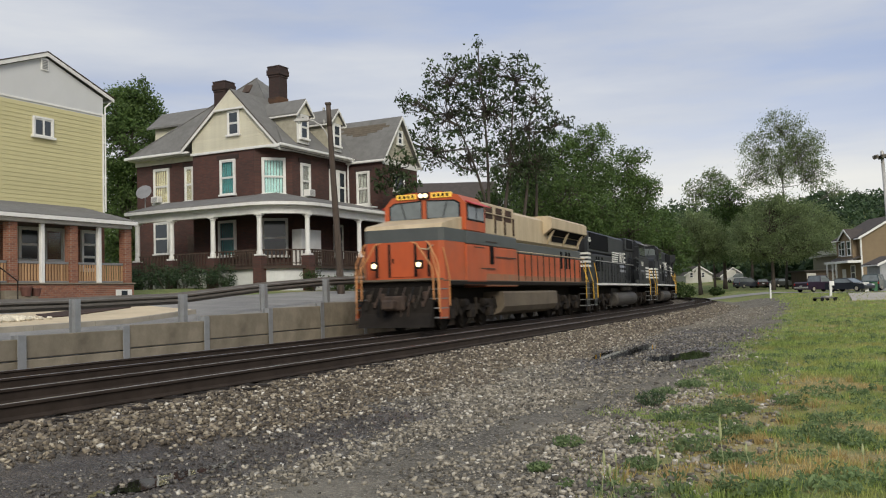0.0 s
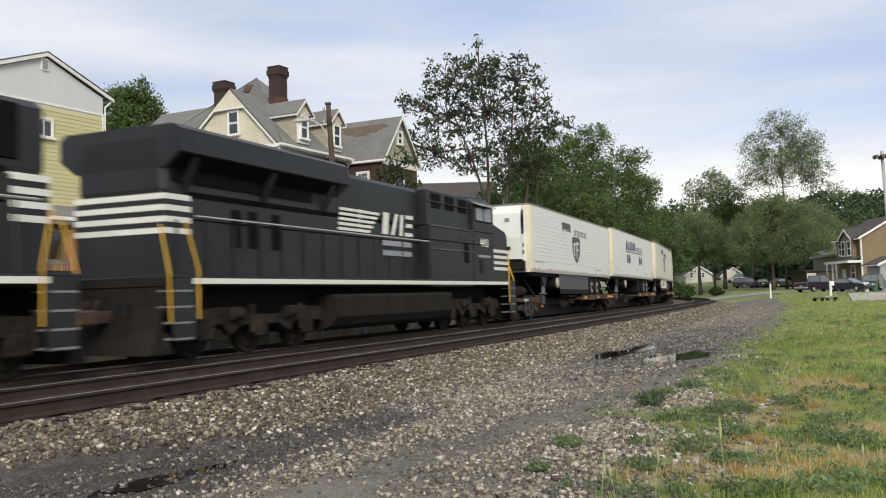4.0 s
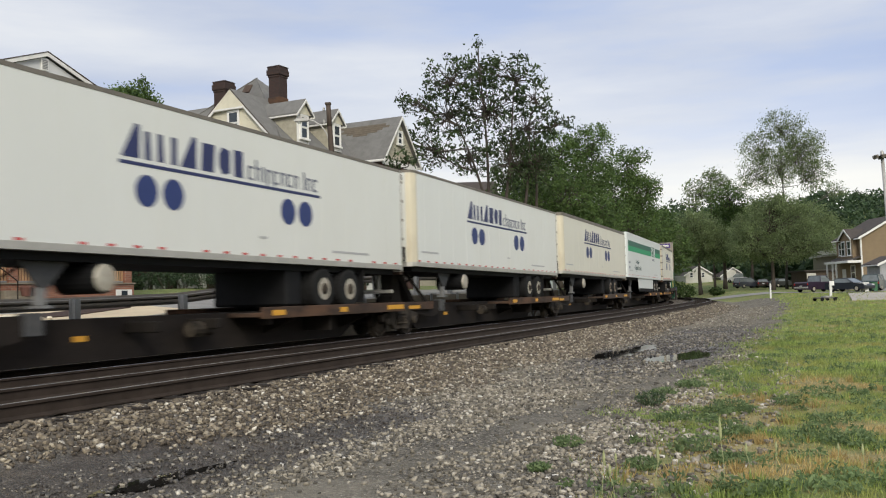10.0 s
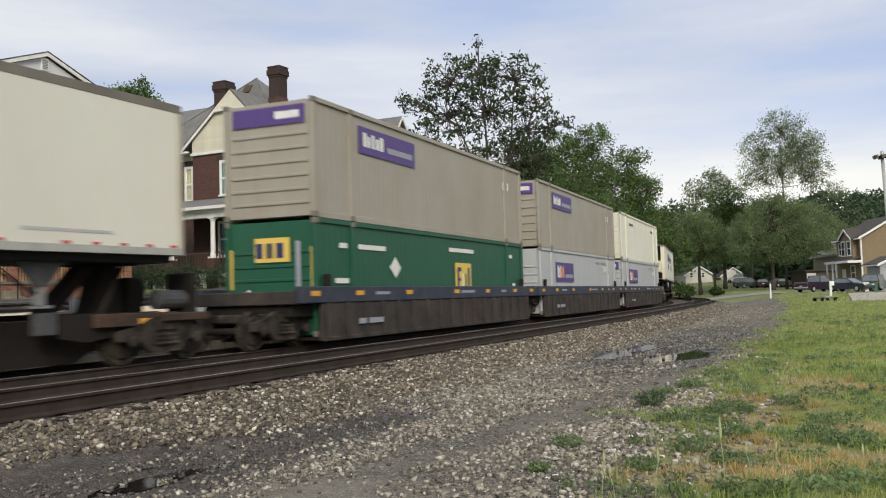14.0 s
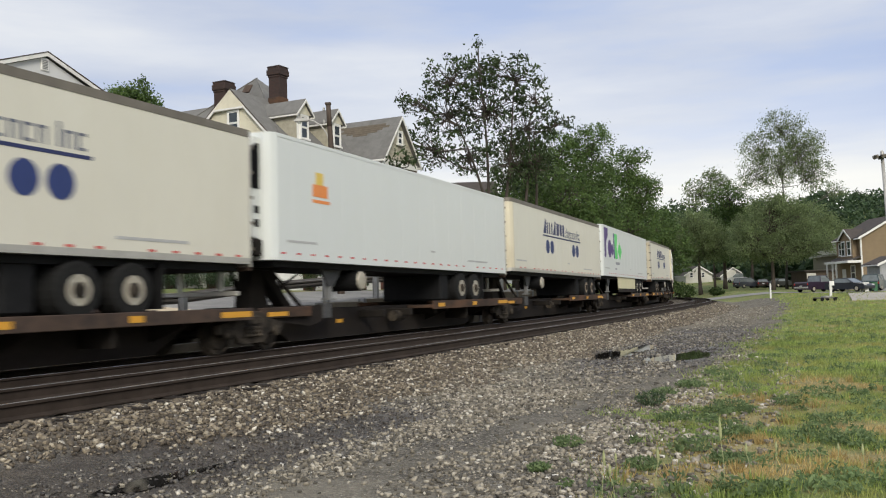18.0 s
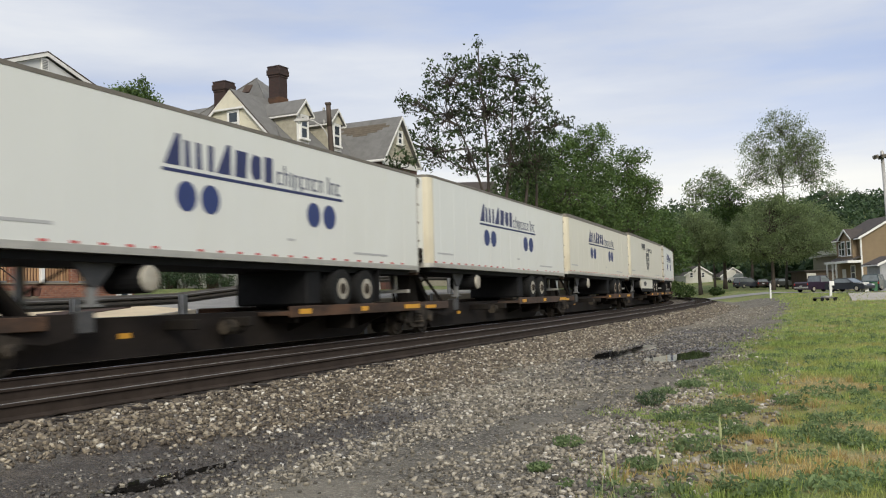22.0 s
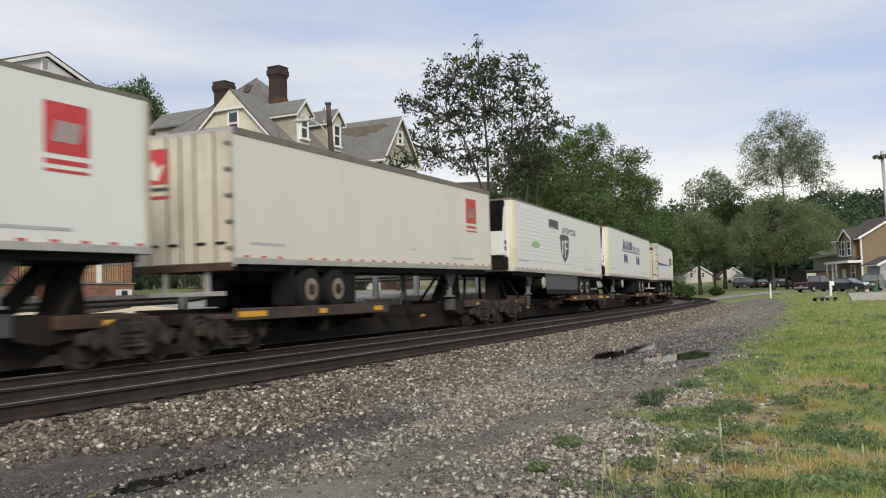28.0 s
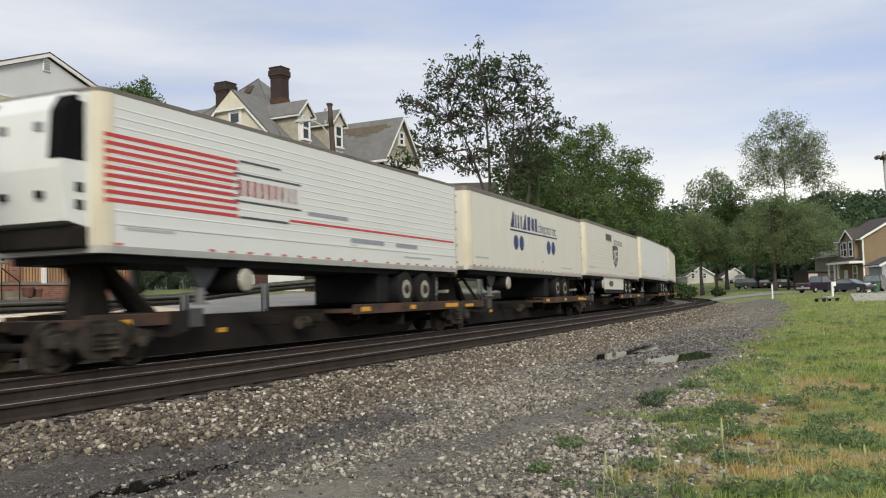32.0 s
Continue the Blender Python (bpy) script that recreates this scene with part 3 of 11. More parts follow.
def puddle(blobs, z, label, seed):
    """A shallow pool: overlapping uneven discs in (s, d) on one level."""
    sh = Shape()
    rnd = random.Random(seed)
    for s, d, rs, rd in blobs:
        n = 40
        ph = rnd.random() * 6
        ring = []
        for k in range(n):
            t = 2 * math.pi * k / n
            r = 1 + 0.18 * math.sin(3 * t + ph) + 0.10 * math.sin(7 * t + 2 * ph) + 0.05 * rnd.random()
            x, y, _ = on_track(s + rs * r * math.cos(t), d + rd * r * math.sin(t))
            ring.append((x, y, z + 0.0007 * len(sh.f)))
        sh.quad(*ring)
    ob = part("puddle", sh, M["water"], None)
    return tagged(ob, label, "puddle", kind="structure")


puddle([(5.3, 7.22, 0.5, 0.15), (6.1, 7.34, 0.55, 0.19), (6.75, 7.46, 0.4, 0.12)], -0.440, "dark shallow rain puddle in the gravel road", 3)
puddle([(21.8, 7.65, 1.9, 0.52), (24.0, 7.95, 1.7, 0.34)], -0.437, "long dark rain puddle beside the ballast", 4)
puddle([(20.5, 9.25, 1.2, 0.55), (21.3, 9.65, 1.5, 0.5)], -0.433, "small muddy rain puddle in the gravel road", 5)

# ------------------------------------------------------------------ the track
track = thing("railway_track", pose(0, 0, 0), "railway track with rusty rails on dark wooden ties", "railway track", kind="structure")


def sweep(outline, s0, s1, step, d0=0.0, z0=0.0):
    """An outline (across, up) carried along the line."""
    sh = Shape()
    n = len(outline)
    cuts = int(round((s1 - s0) / step))
    for k in range(cuts + 1):
        s = s0 + (s1 - s0) * k / cuts
        for a, z in outline:
            x, y, _ = on_track(s, d0 + a)
            sh.v.append((x, y, z0 + z))
    for k in range(cuts):
        for q in range(n):
            a, c = k * n + q, k * n + (q + 1) % n
            sh.f.append((a, c, c + n, a + n))
    return sh


RAIL = [(-0.075, -0.185), (0.075, -0.185), (0.075, -0.172), (0.012, -0.145), (0.010, -0.05), (0.036, -0.035), (0.036, -0.006), (0.026, -0.002), (-0.026, -0.002), (-0.036, -0.006), (-0.036, -0.035), (-0.010, -0.05), (-0.012, -0.145), (-0.075, -0.172)]
for d in (0.7535, -0.7535):
    r = part("rail", sweep(RAIL, -60, 320, 2.0, d), M["rail_rust"], track, "rusty steel rail")
    part("rail_head", sweep([(-0.026, -0.004), (0.026, -0.004), (0.024, 0.0), (-0.024, 0.0)], -60, 320, 2.0, d), M["rail_head"], r, "polished running surface")
side_track = thing("railway_track", pose(0, 0, 0), "empty railway track with dull rusty rails beside the train", "railway track", kind="structure")
SIDE_D, SIDE_Z = 4.045, 0.095
for d in (0.7535, -0.7535):
    r = part("rail", sweep(RAIL, -60, 320, 2.0, SIDE_D + d, SIDE_Z), M["rail_rust"], side_track, "rusty steel rail")
    part("rail_head", sweep([(-0.028, -0.005), (0.028, -0.005), (0.026, 0.0), (-0.026, 0.0)], -60, 320, 2.0, SIDE_D + d, SIDE_Z), M["rail_dull"], r, "dull worn running surface")
tie_me = Shape().box(-0.11, 0.11, -1.33, 1.33, -0.37, -0.19, 0.012).mesh("tie", M["tie"])
for k in range(150):
    s = -4 + 0.52 * k
    part("tie", tie_me, None, track, m=track_pose(s, 0.03 * math.sin(k * 2.3), 0.002 * math.sin(k * 1.7)))
    part("tie", tie_me, None, side_track, m=track_pose(s + 0.2, SIDE_D + 0.05 * math.sin(k * 3.1), SIDE_Z + 0.004 * math.sin(k * 1.9)))
tie_rest = Shape()
for k in range(700):
    s = 75 + 0.55 * (k % 350)
    side = k >= 350
    x, y, th = on_track(s, SIDE_D if side else 0.0)
    c, q = math.cos(th), math.sin(th)
    i = len(tie_rest.v)
    for a in (-0.11, 0.11):
        for b in (-1.33, 1.33):
            for z in (-0.33, -0.19):
                tie_rest.v.append((x + a * q + b * c, y + a * c - b * q, z + (SIDE_Z if side else 0.0)))
    tie_rest.f += [tuple(i + k2 for k2 in f) for f in ((0, 1, 3, 2), (4, 6, 7, 5), (0, 4, 5, 1), (2, 3, 7, 6), (1, 5, 7, 3))]
part("far_ties", tie_rest, M["tie"], track)["kind"] = "stuff"

# ------------------------------------------------------------------ retaining wall of concrete panels between steel posts
WALL_D = -3.45
wall_top = [(5, 0.34), (11, 0.42), (14.07, 0.48), (17.18, 0.56), (20.32, 0.69), (23.21, 0.84), (27.13, 0.99), (34, 1.2), (60, 1.35)]
retaining = thing("retaining_wall", pose(0, 0, 0), "low retaining wall of grey concrete panels between steel posts", "retaining wall", kind="structure")
post_me = {}
for k in range(22):
    s = 14.07 - 3.12 * 4 + 3.12 * k
    top = ramp_at(s + 0.3, wall_top)
    h = round(top + 0.35, 2)
    sh = Shape()
    sh.box(-0.115, 0.115, -0.115, -0.10, -0.35, top + 0.03, 0.004).box(-0.115, 0.115, 0.10, 0.115, -0.35, top + 0.03, 0.004).box(-0.01, 0.01, -0.10, 0.10, -0.35, top + 0.03)
    part("post", sh, M["galvanised"], retaining, "weathered galvanised steel post", m=track_pose(s, WALL_D + 0.05))
    seg = ramp_at(s + 1.5, wall_top) - 0.02
    mid = -0.32 + (seg + 0.32) * 0.38
    for z0, z1 in ((-0.34, mid - 0.016), (mid + 0.016, seg)):
        sh = Shape().box(0.0, 3.09, -0.085, 0.085, z0, z1, 0.012)
        part("panel", sh, M["concrete"], retaining, m=track_pose(s + 0.015, WALL_D))

# guard rail on posts behind the wall
guard = thing("guard_rail", pose(0, 0, 0), "weathered steel guard rail on galvanised posts above the wall", "guard rail", kind="structure")
G_D = -4.0
guard_z = ROAD_RISE
for k in range(18):
    s = 16.24 - 3.93 * 3 + 3.93 * k
    z = ramp_at(s, guard_z)
    sh = Shape().box(-0.09, 0.09, -0.10, -0.088, -0.2, 0.84, 0.003).box(-0.09, 0.09, 0.088, 0.10, -0.2, 0.84, 0.003).box(-0.008, 0.008, -0.09, 0.09, -0.2, 0.84)
    part("post", sh, M["galvanised"], guard, "galvanised steel post", m=track_pose(s, G_D, z))
    za, zb = z + 0.73, ramp_at(s + 3.93, guard_z) + 0.73
    sh = Shape()
    prof = [(0.02, -0.155), (0.0, -0.10), (-0.075, -0.075), (-0.075, -0.035), (0.0, 0.0), (-0.075, 0.035), (-0.075, 0.075), (0.0, 0.10), (0.02, 0.155)]
    n = len(prof)
    for x, zz in ((-0.05, 0.0), (3.98, zb - za)):
        sh.v += [(x, a + 0.185, zz + b) for a, b in prof] + [(x, a + 0.193, zz + b) for a, b in prof[::-1]]
    sh.f += [(q, (q + 1) % (2 * n), (q + 1) % (2 * n) + 2 * n, q + 2 * n) for q in range(2 * n)]
    sh.f += [tuple(range(2 * n))[::-1], tuple(range(2 * n, 4 * n))]
    part("rail_beam", sh, M["rail_galv"], guard, "weathered corrugated steel beam", m=track_pose(s, G_D, za))
# ------------------------------------------------------------------ houses
def brick_material(name, c1, c2, mortar, scale=1.0, dirt=(0.03, 0.022, 0.02), dirt_amount=0.4, axes="xz"):
    m = material(name, c1, 0.9, scale=1.0)
    nt, L = m.node_tree, m.node_tree.links.new
    b = nt.nodes["Principled BSDF"]
    co = nt.nodes.new("ShaderNodeTexCoord")
    sx = nt.nodes.new("ShaderNodeSeparateXYZ")
    L(co.outputs["Object"], sx.inputs[0])
    ad = nt.nodes.new("ShaderNodeMath")
    L(sx.outputs[0], ad.inputs[0])
    L(sx.outputs[1], ad.inputs[1])
    cb = nt.nodes.new("ShaderNodeCombineXYZ")
    L(ad.outputs[0], cb.inputs[0])
    L(sx.outputs[2], cb.inputs[1])
    br = nt.nodes.new("ShaderNodeTexBrick")
    L(cb.outputs[0], br.inputs["Vector"])
    br.inputs["Scale"].default_value = 1.0 / scale
    br.inputs["Brick Width"].default_value, br.inputs["Row Height"].default_value, br.inputs["Mortar Size"].default_value = 0.215, 0.075, 0.007
    br.inputs["Color1"].default_value, br.inputs["Color2"].default_value, br.inputs["Mortar"].default_value = (*c1, 1), (*c2, 1), (*mortar, 1)
    n = nt.nodes.new("ShaderNodeTexNoise")
    n.inputs["Scale"].default_value, n.inputs["Detail"].default_value = 0.55, 8.0
    L(co.outputs["Object"], n.inputs["Vector"])
    r = nt.nodes.new("ShaderNodeMapRange")
    r.inputs["From Min"].default_value, r.inputs["From Max"].default_value, r.inputs["To Max"].default_value = 0.4, 0.7, dirt_amount
    L(n.outputs["Fac"], r.inputs["Value"])
    mx = nt.nodes.new("ShaderNodeMixRGB")
    mx.inputs[2].default_value = (*dirt, 1)
    L(r.outputs[0], mx.inputs[0])
    L(br.outputs["Color"], mx.inputs[1])
    L(mx.outputs[0], b.inputs["Base Color"])
    bp = nt.nodes.new("ShaderNodeBump")
    bp.inputs["Strength"].default_value, bp.inputs["Distance"].default_value = 0.6, 0.01
    iv = nt.nodes.new("ShaderNodeInvert")
    L(br.outputs["Fac"], iv.inputs["Color"])
    L(iv.outputs[0], bp.inputs["Height"])
    L(bp.outputs[0], b.inputs["Normal"])
    return m


M["yellow_siding"] = material("yellow_siding", (0.53, 0.48, 0.26), 0.6, scale=1.2, vary=0.08, obrand=0.04, dirt=(0.42, 0.38, 0.19), dirt_amount=0.3, stretch=(0.5, 1, 2))
M["white_siding"] = material("white_siding", (0.58, 0.58, 0.58), 0.6, scale=1.0, vary=0.06, obrand=0.03)
M["white_trim"] = material("white_trim", (0.74, 0.73, 0.70), 0.6, scale=2.5, vary=0.1, dirt=(0.45, 0.42, 0.37), dirt_amount=0.35, dirt_scale=2)
M["cream_siding"] = material("cream_siding", (0.64, 0.60, 0.47), 0.75, scale=2, vary=0.12, dirt=(0.40, 0.36, 0.27), dirt_amount=0.45, dirt_scale=1.2, obrand=0.05)
M["grey_shingle"] = material("grey_shingle", (0.19, 0.185, 0.175), 0.95, scale=3, vary=0.25, dirt=(0.10, 0.095, 0.088), dirt_amount=0.5, dirt_scale=0.9, bump=0.5, bump_scale=22, stretch=(1, 1, 1))
M["bare_roof"] = material("bare_roof", (0.135, 0.110, 0.080), 0.95, scale=4, vary=0.3)
M["wall_shingle"] = material("wall_shingle", (0.40, 0.37, 0.29), 0.9, scale=5, vary=0.25, bump=0.4, bump_scale=18)
M["dark_brick"] = brick_material("dark_brick", (0.070, 0.032, 0.025), (0.105, 0.042, 0.032), (0.052, 0.040, 0.036), dirt_amount=0.55)
M["chimney_brick"] = brick_material("chimney_brick", (0.036, 0.021, 0.018), (0.052, 0.027, 0.022), (0.032, 0.026, 0.024))
M["orange_brick"] = brick_material("orange_brick", (0.29, 0.115, 0.065), (0.165, 0.060, 0.038), (0.24, 0.19, 0.15), dirt=(0.17, 0.085, 0.055), dirt_amount=0.5)
M["dark_wood"] = material("dark_wood", (0.07, 0.045, 0.032), 0.85, scale=5, vary=0.4, obrand=0.25)
M["tan_wood"] = material("tan_wood", (0.42, 0.25, 0.13), 0.75, scale=6, vary=0.25, obrand=0.2)
M["teal_curtain"] = material("teal_curtain", (0.045, 0.24, 0.25), 0.9, scale=14, vary=0.2, stretch=(6, 6, 0.4))
M["yellow_curtain"] = material("yellow_curtain", (0.52, 0.46, 0.27), 0.9, scale=14, vary=0.15, stretch=(6, 6, 0.4))
M["pale_curtain"] = material("pale_curtain", (0.36, 0.36, 0.33), 0.9, scale=14, vary=0.25, stretch=(6, 6, 0.4))
M["pale_teal"] = material("pale_teal", (0.26, 0.42, 0.40), 0.9, scale=10, vary=0.15, stretch=(6, 6, 0.4))
M["dark_room"] = material("dark_room", (0.02, 0.018, 0.016), 0.9, scale=3, vary=0.4)
M["lattice_white"] = material("lattice_white", (0.66, 0.66, 0.64), 0.7, scale=3, vary=0.15, obrand=0.08)
M["metal_grey"] = material("metal_grey", (0.25, 0.25, 0.25), 0.5, 0.3, scale=4, vary=0.2)


def clear_glass():
    m = bpy.data.materials.new("clear_glass")
    m.use_nodes = True
    nt = m.node_tree
    b = nt.nodes["Principled BSDF"]
    b.inputs["Base Color"].default_value = (0.9, 0.95, 0.95, 1)
    b.inputs["Roughness"].default_value = 0.04
    b.inputs["Transmission Weight"].default_value = 1.0
    b.inputs["IOR"].default_value = 1.45
    return m


M["glass"] = clear_glass()


def window(parent, u, n, z0, z1, w, face, curtain=None, sashes=2, name="window", trim=0.09, frame_mat=None):
    """A sash window in a wall. face: 'n' looks towards -n (the line), 'u' looks towards -u."""
    fm = frame_mat or M["white_trim"]
    base = pose(u, n, z0) if face == "n" else (pose(u, n, z0, 0, 0, -90) if face == "u" else pose(u, n, z0, 0, 0, -45))
    h = z1 - z0
    sh = Shape()
    sh.box(-w / 2, -w / 2 + trim, -0.07, 0.05, 0, h, 0.01).box(w / 2 - trim, w / 2, -0.07, 0.05, 0, h, 0.01)
    sh.box(-w / 2 + trim, w / 2 - trim, -0.07, 0.05, h - trim, h, 0.01)
    win = part(name, sh, fm, parent, "", base)
    part("sill", Shape().box(-w / 2 - 0.06, w / 2 + 0.06, -0.13, 0.05, -0.07, 0.03, 0.012), fm, win)
    step = (h - trim - 0.03) / sashes
    for k in range(sashes):
        a, b = 0.03 + step * k, 0.03 + step * (k + 1)
        y = -0.015 * k
        s2 = Shape().box(-w / 2 + trim, w / 2 - trim, -0.035 + y, -0.005 + y, a, a + 0.05).box(-w / 2 + trim, w / 2 - trim, -0.035 + y, -0.005 + y, b - 0.05, b)
        s2.box(-w / 2 + trim, -w / 2 + trim + 0.045, -0.035 + y, -0.005 + y, a + 0.05, b - 0.05).box(w / 2 - trim - 0.045, w / 2 - trim, -0.035 + y, -0.005 + y, a + 0.05, b - 0.05)
        part("sash", s2, fm, win)
        g = part("pane", Shape().box(-w / 2 + trim + 0.045, w / 2 - trim - 0.045, -0.024 + y, -0.018 + y, a + 0.05, b - 0.05), M["house_glass"] if curtain is None else M["glass"], win)
        g.visible_shadow = curtain is None
    if curtain is not None:
        c = Shape()
        cols = 14
        for q in range(cols):
            xa, xb = -w / 2 + trim + (w - 2 * trim) * q / cols, -w / 2 + trim + (w - 2 * trim) * (q + 1) / cols
            ya, yb = 0.03 + 0.015 * (q % 2), 0.03 + 0.015 * ((q + 1) % 2)
            c.quad((xa, ya, 0.03), (xb, yb, 0.03), (xb, yb, h - trim), (xa, ya, h - trim))
        part("curtain", c, M[curtain], win, "drawn curtain")
    return win


def laps(parent, u0, u1, n, z0, z1, pitch, mat, name, limits=None, face="n"):
    """Lap siding, one board a row; limits(z) gives the ends of a row under a gable."""
    rows = int(round((z1 - z0) / pitch))
    cache = {}
    for k in range(rows):
        a, b = z0 + pitch * k, min(z1, z0 + pitch * (k + 1))
        lo, hi = (u0, u1) if limits is None else limits((a + b) / 2)
        if hi - lo < 0.15:
            continue
        key = (round(lo, 3), round(hi, 3), round(b - a, 3))
        if key not in cache:
            sh = Shape().prism([(0.0, 0.0), (-0.022, 0.0), (-0.006, b - a), (0.0, b - a)], lo, hi, "x")
            cache[key] = sh.mesh(name, mat)
        part(name, cache[key], None, parent, m=pose(0, n, a) if face == "n" else pose(n, 0, a, 0, 0, -90))


# ---- the yellow house with the brick porch; its own coordinates: u, n from (25.4, 31.5)
def yellow_house():
    U0, N0, Z0 = 25.4, 31.5, 1.35
    h = thing("house", site(24.89, 30.35, 1.36), "two-storey yellow clapboard house with white gable and brick porch", "house")
    def P(u, n, z):
        return u - U0, n - N0, z - Z0
    L0, R0, back = -3.0, 2.91, 11.0
    eave, apex = 9.25 - Z0, 11.22 - Z0
    pitch = 0.372
    sh = Shape().prism([(L0, -0.3), (R0, -0.3), (R0, eave + 0.75), (0.0, apex - 0.08), (L0, eave + 0.75)], 0.0, back)
    wall = part("wall", sh, M["white_siding"], h, "yellow vinyl clapboard wall, white above")
    laps(wall, L0, R0, 0.0, 5.0 - Z0, eave - 0.03, 0.166, M["yellow_siding"], "siding_board")
    part("corner_trim", Shape().box(R0 - 0.07, R0 + 0.02, -0.04, 0.08, 3.6, eave, 0.01), M["white_trim"], h)
    part("band_trim", Shape().box(L0, R0 + 0.02, -0.035, 0.0, eave - 0.04, eave + 0.05, 0.008), M["white_trim"], h)
    # roof
    for sgn in (-1, 1):
        sh = Shape().prism([(0.0, apex + 0.0), (sgn * 3.38, apex - 3.38 * pitch), (sgn * 3.38, apex - 3.38 * pitch + 0.10), (0.0, apex + 0.11)], -0.12, back + 0.3)
        part("roof", sh, M["grey_shingle"], h, "dark grey shingled roof slope")
        sh = Shape().prism([(0.0, apex - 0.06), (sgn * 3.40, apex - 3.40 * pitch - 0.08), (sgn * 3.40, apex - 3.40 * pitch + 0.07), (0.0, apex + 0.09)], -0.16, -0.122)
        part("bargeboard", sh, M["white_trim"], h)
        part("gutter", Shape().box(sgn * 3.40 - 0.06, sgn * 3.40 + 0.06, -0.12, back, apex - 3.40 * pitch - 0.03, apex - 3.40 * pitch + 0.07, 0.02), M["white_trim"], h)
        part("drip_edge", Shape().prism([(0.0, apex + 0.112), (sgn * 3.42, apex - 3.42 * pitch + 0.102), (sgn * 3.42, apex - 3.42 * pitch + 0.13), (0.0, apex + 0.14)], -0.18, -0.10), M["dark_wood"], h, "dark drip edge")
    # vent
    v = part("vent", Shape().box(-0.24, 0.12, -0.06, 0.0, 9.35 - 0.05, 9.8, 0.01), M["white_trim"], h, m=pose(0, 0, -0.08))
    for k in range(6):
        part("louvre", Shape().box(-0.19, 0.07, -0.075, -0.055, 9.36 + 0.065 * k, 9.395 + 0.065 * k), M["metal_grey"], v)
    window(h, 25.24 - U0, -0.03, 7.87 - Z0, 8.67 - Z0, 0.98, "n", None, 1)
    part("mullion", Shape().box(-0.03, 0.03, -0.08, -0.04, 7.9 - Z0, 8.6 - Z0), M["white_trim"], h, m=pose(-0.16, -0.02, 0))
    part("downpipe", Shape().path([(R0 + 0.42, -0.05, 8.55), (R0 + 0.06, -0.06, 8.25), (R0 + 0.06, -0.06, 3.75)], 0.035), M["white_trim"], h, "white downpipe at the corner")
    # porch
    pr = Shape().prism([(0.05, 5.22 - Z0), (0.05, 5.12 - Z0), (-2.95, 4.36 - Z0), (-2.95, 4.46 - Z0)], -4.4, 1.85, "x")
    part("porch_roof", pr, M["grey_shingle"], h, "grey shingled porch roof")
    part("hip", Shape().quad((1.85, -2.95, 4.46 - Z0), (2.25, -2.6, 4.42 - Z0), (2.88, 0, 4.6 - Z0), (1.85, 0.05, 5.22 - Z0)).quad((1.85, -2.95, 4.36 - Z0), (2.25, -2.6, 4.34 - Z0), (2.88, 0, 4.5 - Z0), (1.85, 0.05, 5.1 - Z0)), M["grey_shingle"], h)
    part("fascia", Shape().box(-4.4, 1.92, -3.0, -2.9, 4.27 - Z0, 4.41 - Z0, 0.01), M["white_trim"], h)
    part("porch_beam", Shape().box(-4.4, 1.86, -2.72, -2.45, 4.16 - Z0, 4.32 - Z0, 0.01), M["white_trim"], h)
    part("porch_ceiling", Shape().box(-4.4, 1.9, -2.9, 0, 4.28 - Z0, 4.33 - Z0), M["dark_wood"], h)
    part("porch_base", Shape().box(-4.4, 1.90, -2.75, 0, -0.4, 1.93 - Z0, 0.01), M["orange_brick"], h, "orange brick porch base")
    part("porch_floor", Shape().box(-4.4, 1.94, -2.8, 0, 1.93 - Z0, 1.99 - Z0, 0.01), M["concrete"], h)
    for u in (20.6, 21.85, 24.46, 27.10):
        part("pillar", Shape().box(-0.17, 0.17, -0.17, 0.17, 1.5 - Z0, 4.13 - Z0, 0.012), M["orange_brick"], h, "orange brick pillar", m=pose(u - U0, -2.5, 0))
    for u in (23.07, 25.67):
        part("porch_post", Shape().box(-0.075, 0.075, -0.075, 0.075, 1.75 - Z0, 4.13 - Z0, 0.012), M["white_trim"], h, "white square porch post", m=pose(u - U0, -2.6, 0))
    bal = Shape().box(-0.035, 0.035, -0.02, 0.02, 2.0 - Z0, 2.7 - Z0, 0.006).mesh("baluster", M["tan_wood"])
    for a, b in ((20.8, 21.66), (22.04, 22.99), (23.16, 24.28), (24.65, 25.58), (25.76, 26.92)):
        for z, dz in ((2.0, 0.06), (2.68, 0.09)):
            part("railing_bar", Shape().box(a - U0, b - U0, -2.57, -2.49, z - Z0, z + dz - Z0, 0.01), M["metal_grey"], h)
        c = int((b - a) / 0.125)
        for k in range(c + 1):
            part("baluster", bal, None, h, m=pose(a - U0 + (b - a) * (k + 0.3) / (c + 0.6), -2.53, 0))
    part("porch_wall", Shape().box(-4.4, 2.88, -0.06, -0.03, 1.95 - Z0, 4.5 - Z0), M["orange_brick"], h)
    window(h, 24.53 - U0, -0.09, 2.93 - Z0, 4.26 - Z0, 0.98, "n", None, 2)
    window(h, 25.68 - U0, -0.09, 2.93 - Z0, 4.26 - Z0, 0.94, "n", "pale_curtain", 1)
    window(h, 27.42 - U0, -0.09, 2.6 - Z0, 4.26 - Z0, 0.84, "n", None, 3)
    window(h, 22.6 - U0, -0.09, 2.93 - Z0, 4.26 - Z0, 0.98, "n", "pale_curtain", 2)
    part("curtain", Shape().prism([(-1.28, 4.18 - Z0), (-0.42, 4.18 - Z0), (-0.46, 3.72 - Z0), (-0.85, 3.60 - Z0), (-1.24, 3.70 - Z0)], -0.075, -0.07), M["pale_curtain"], h, "gathered pale curtain")
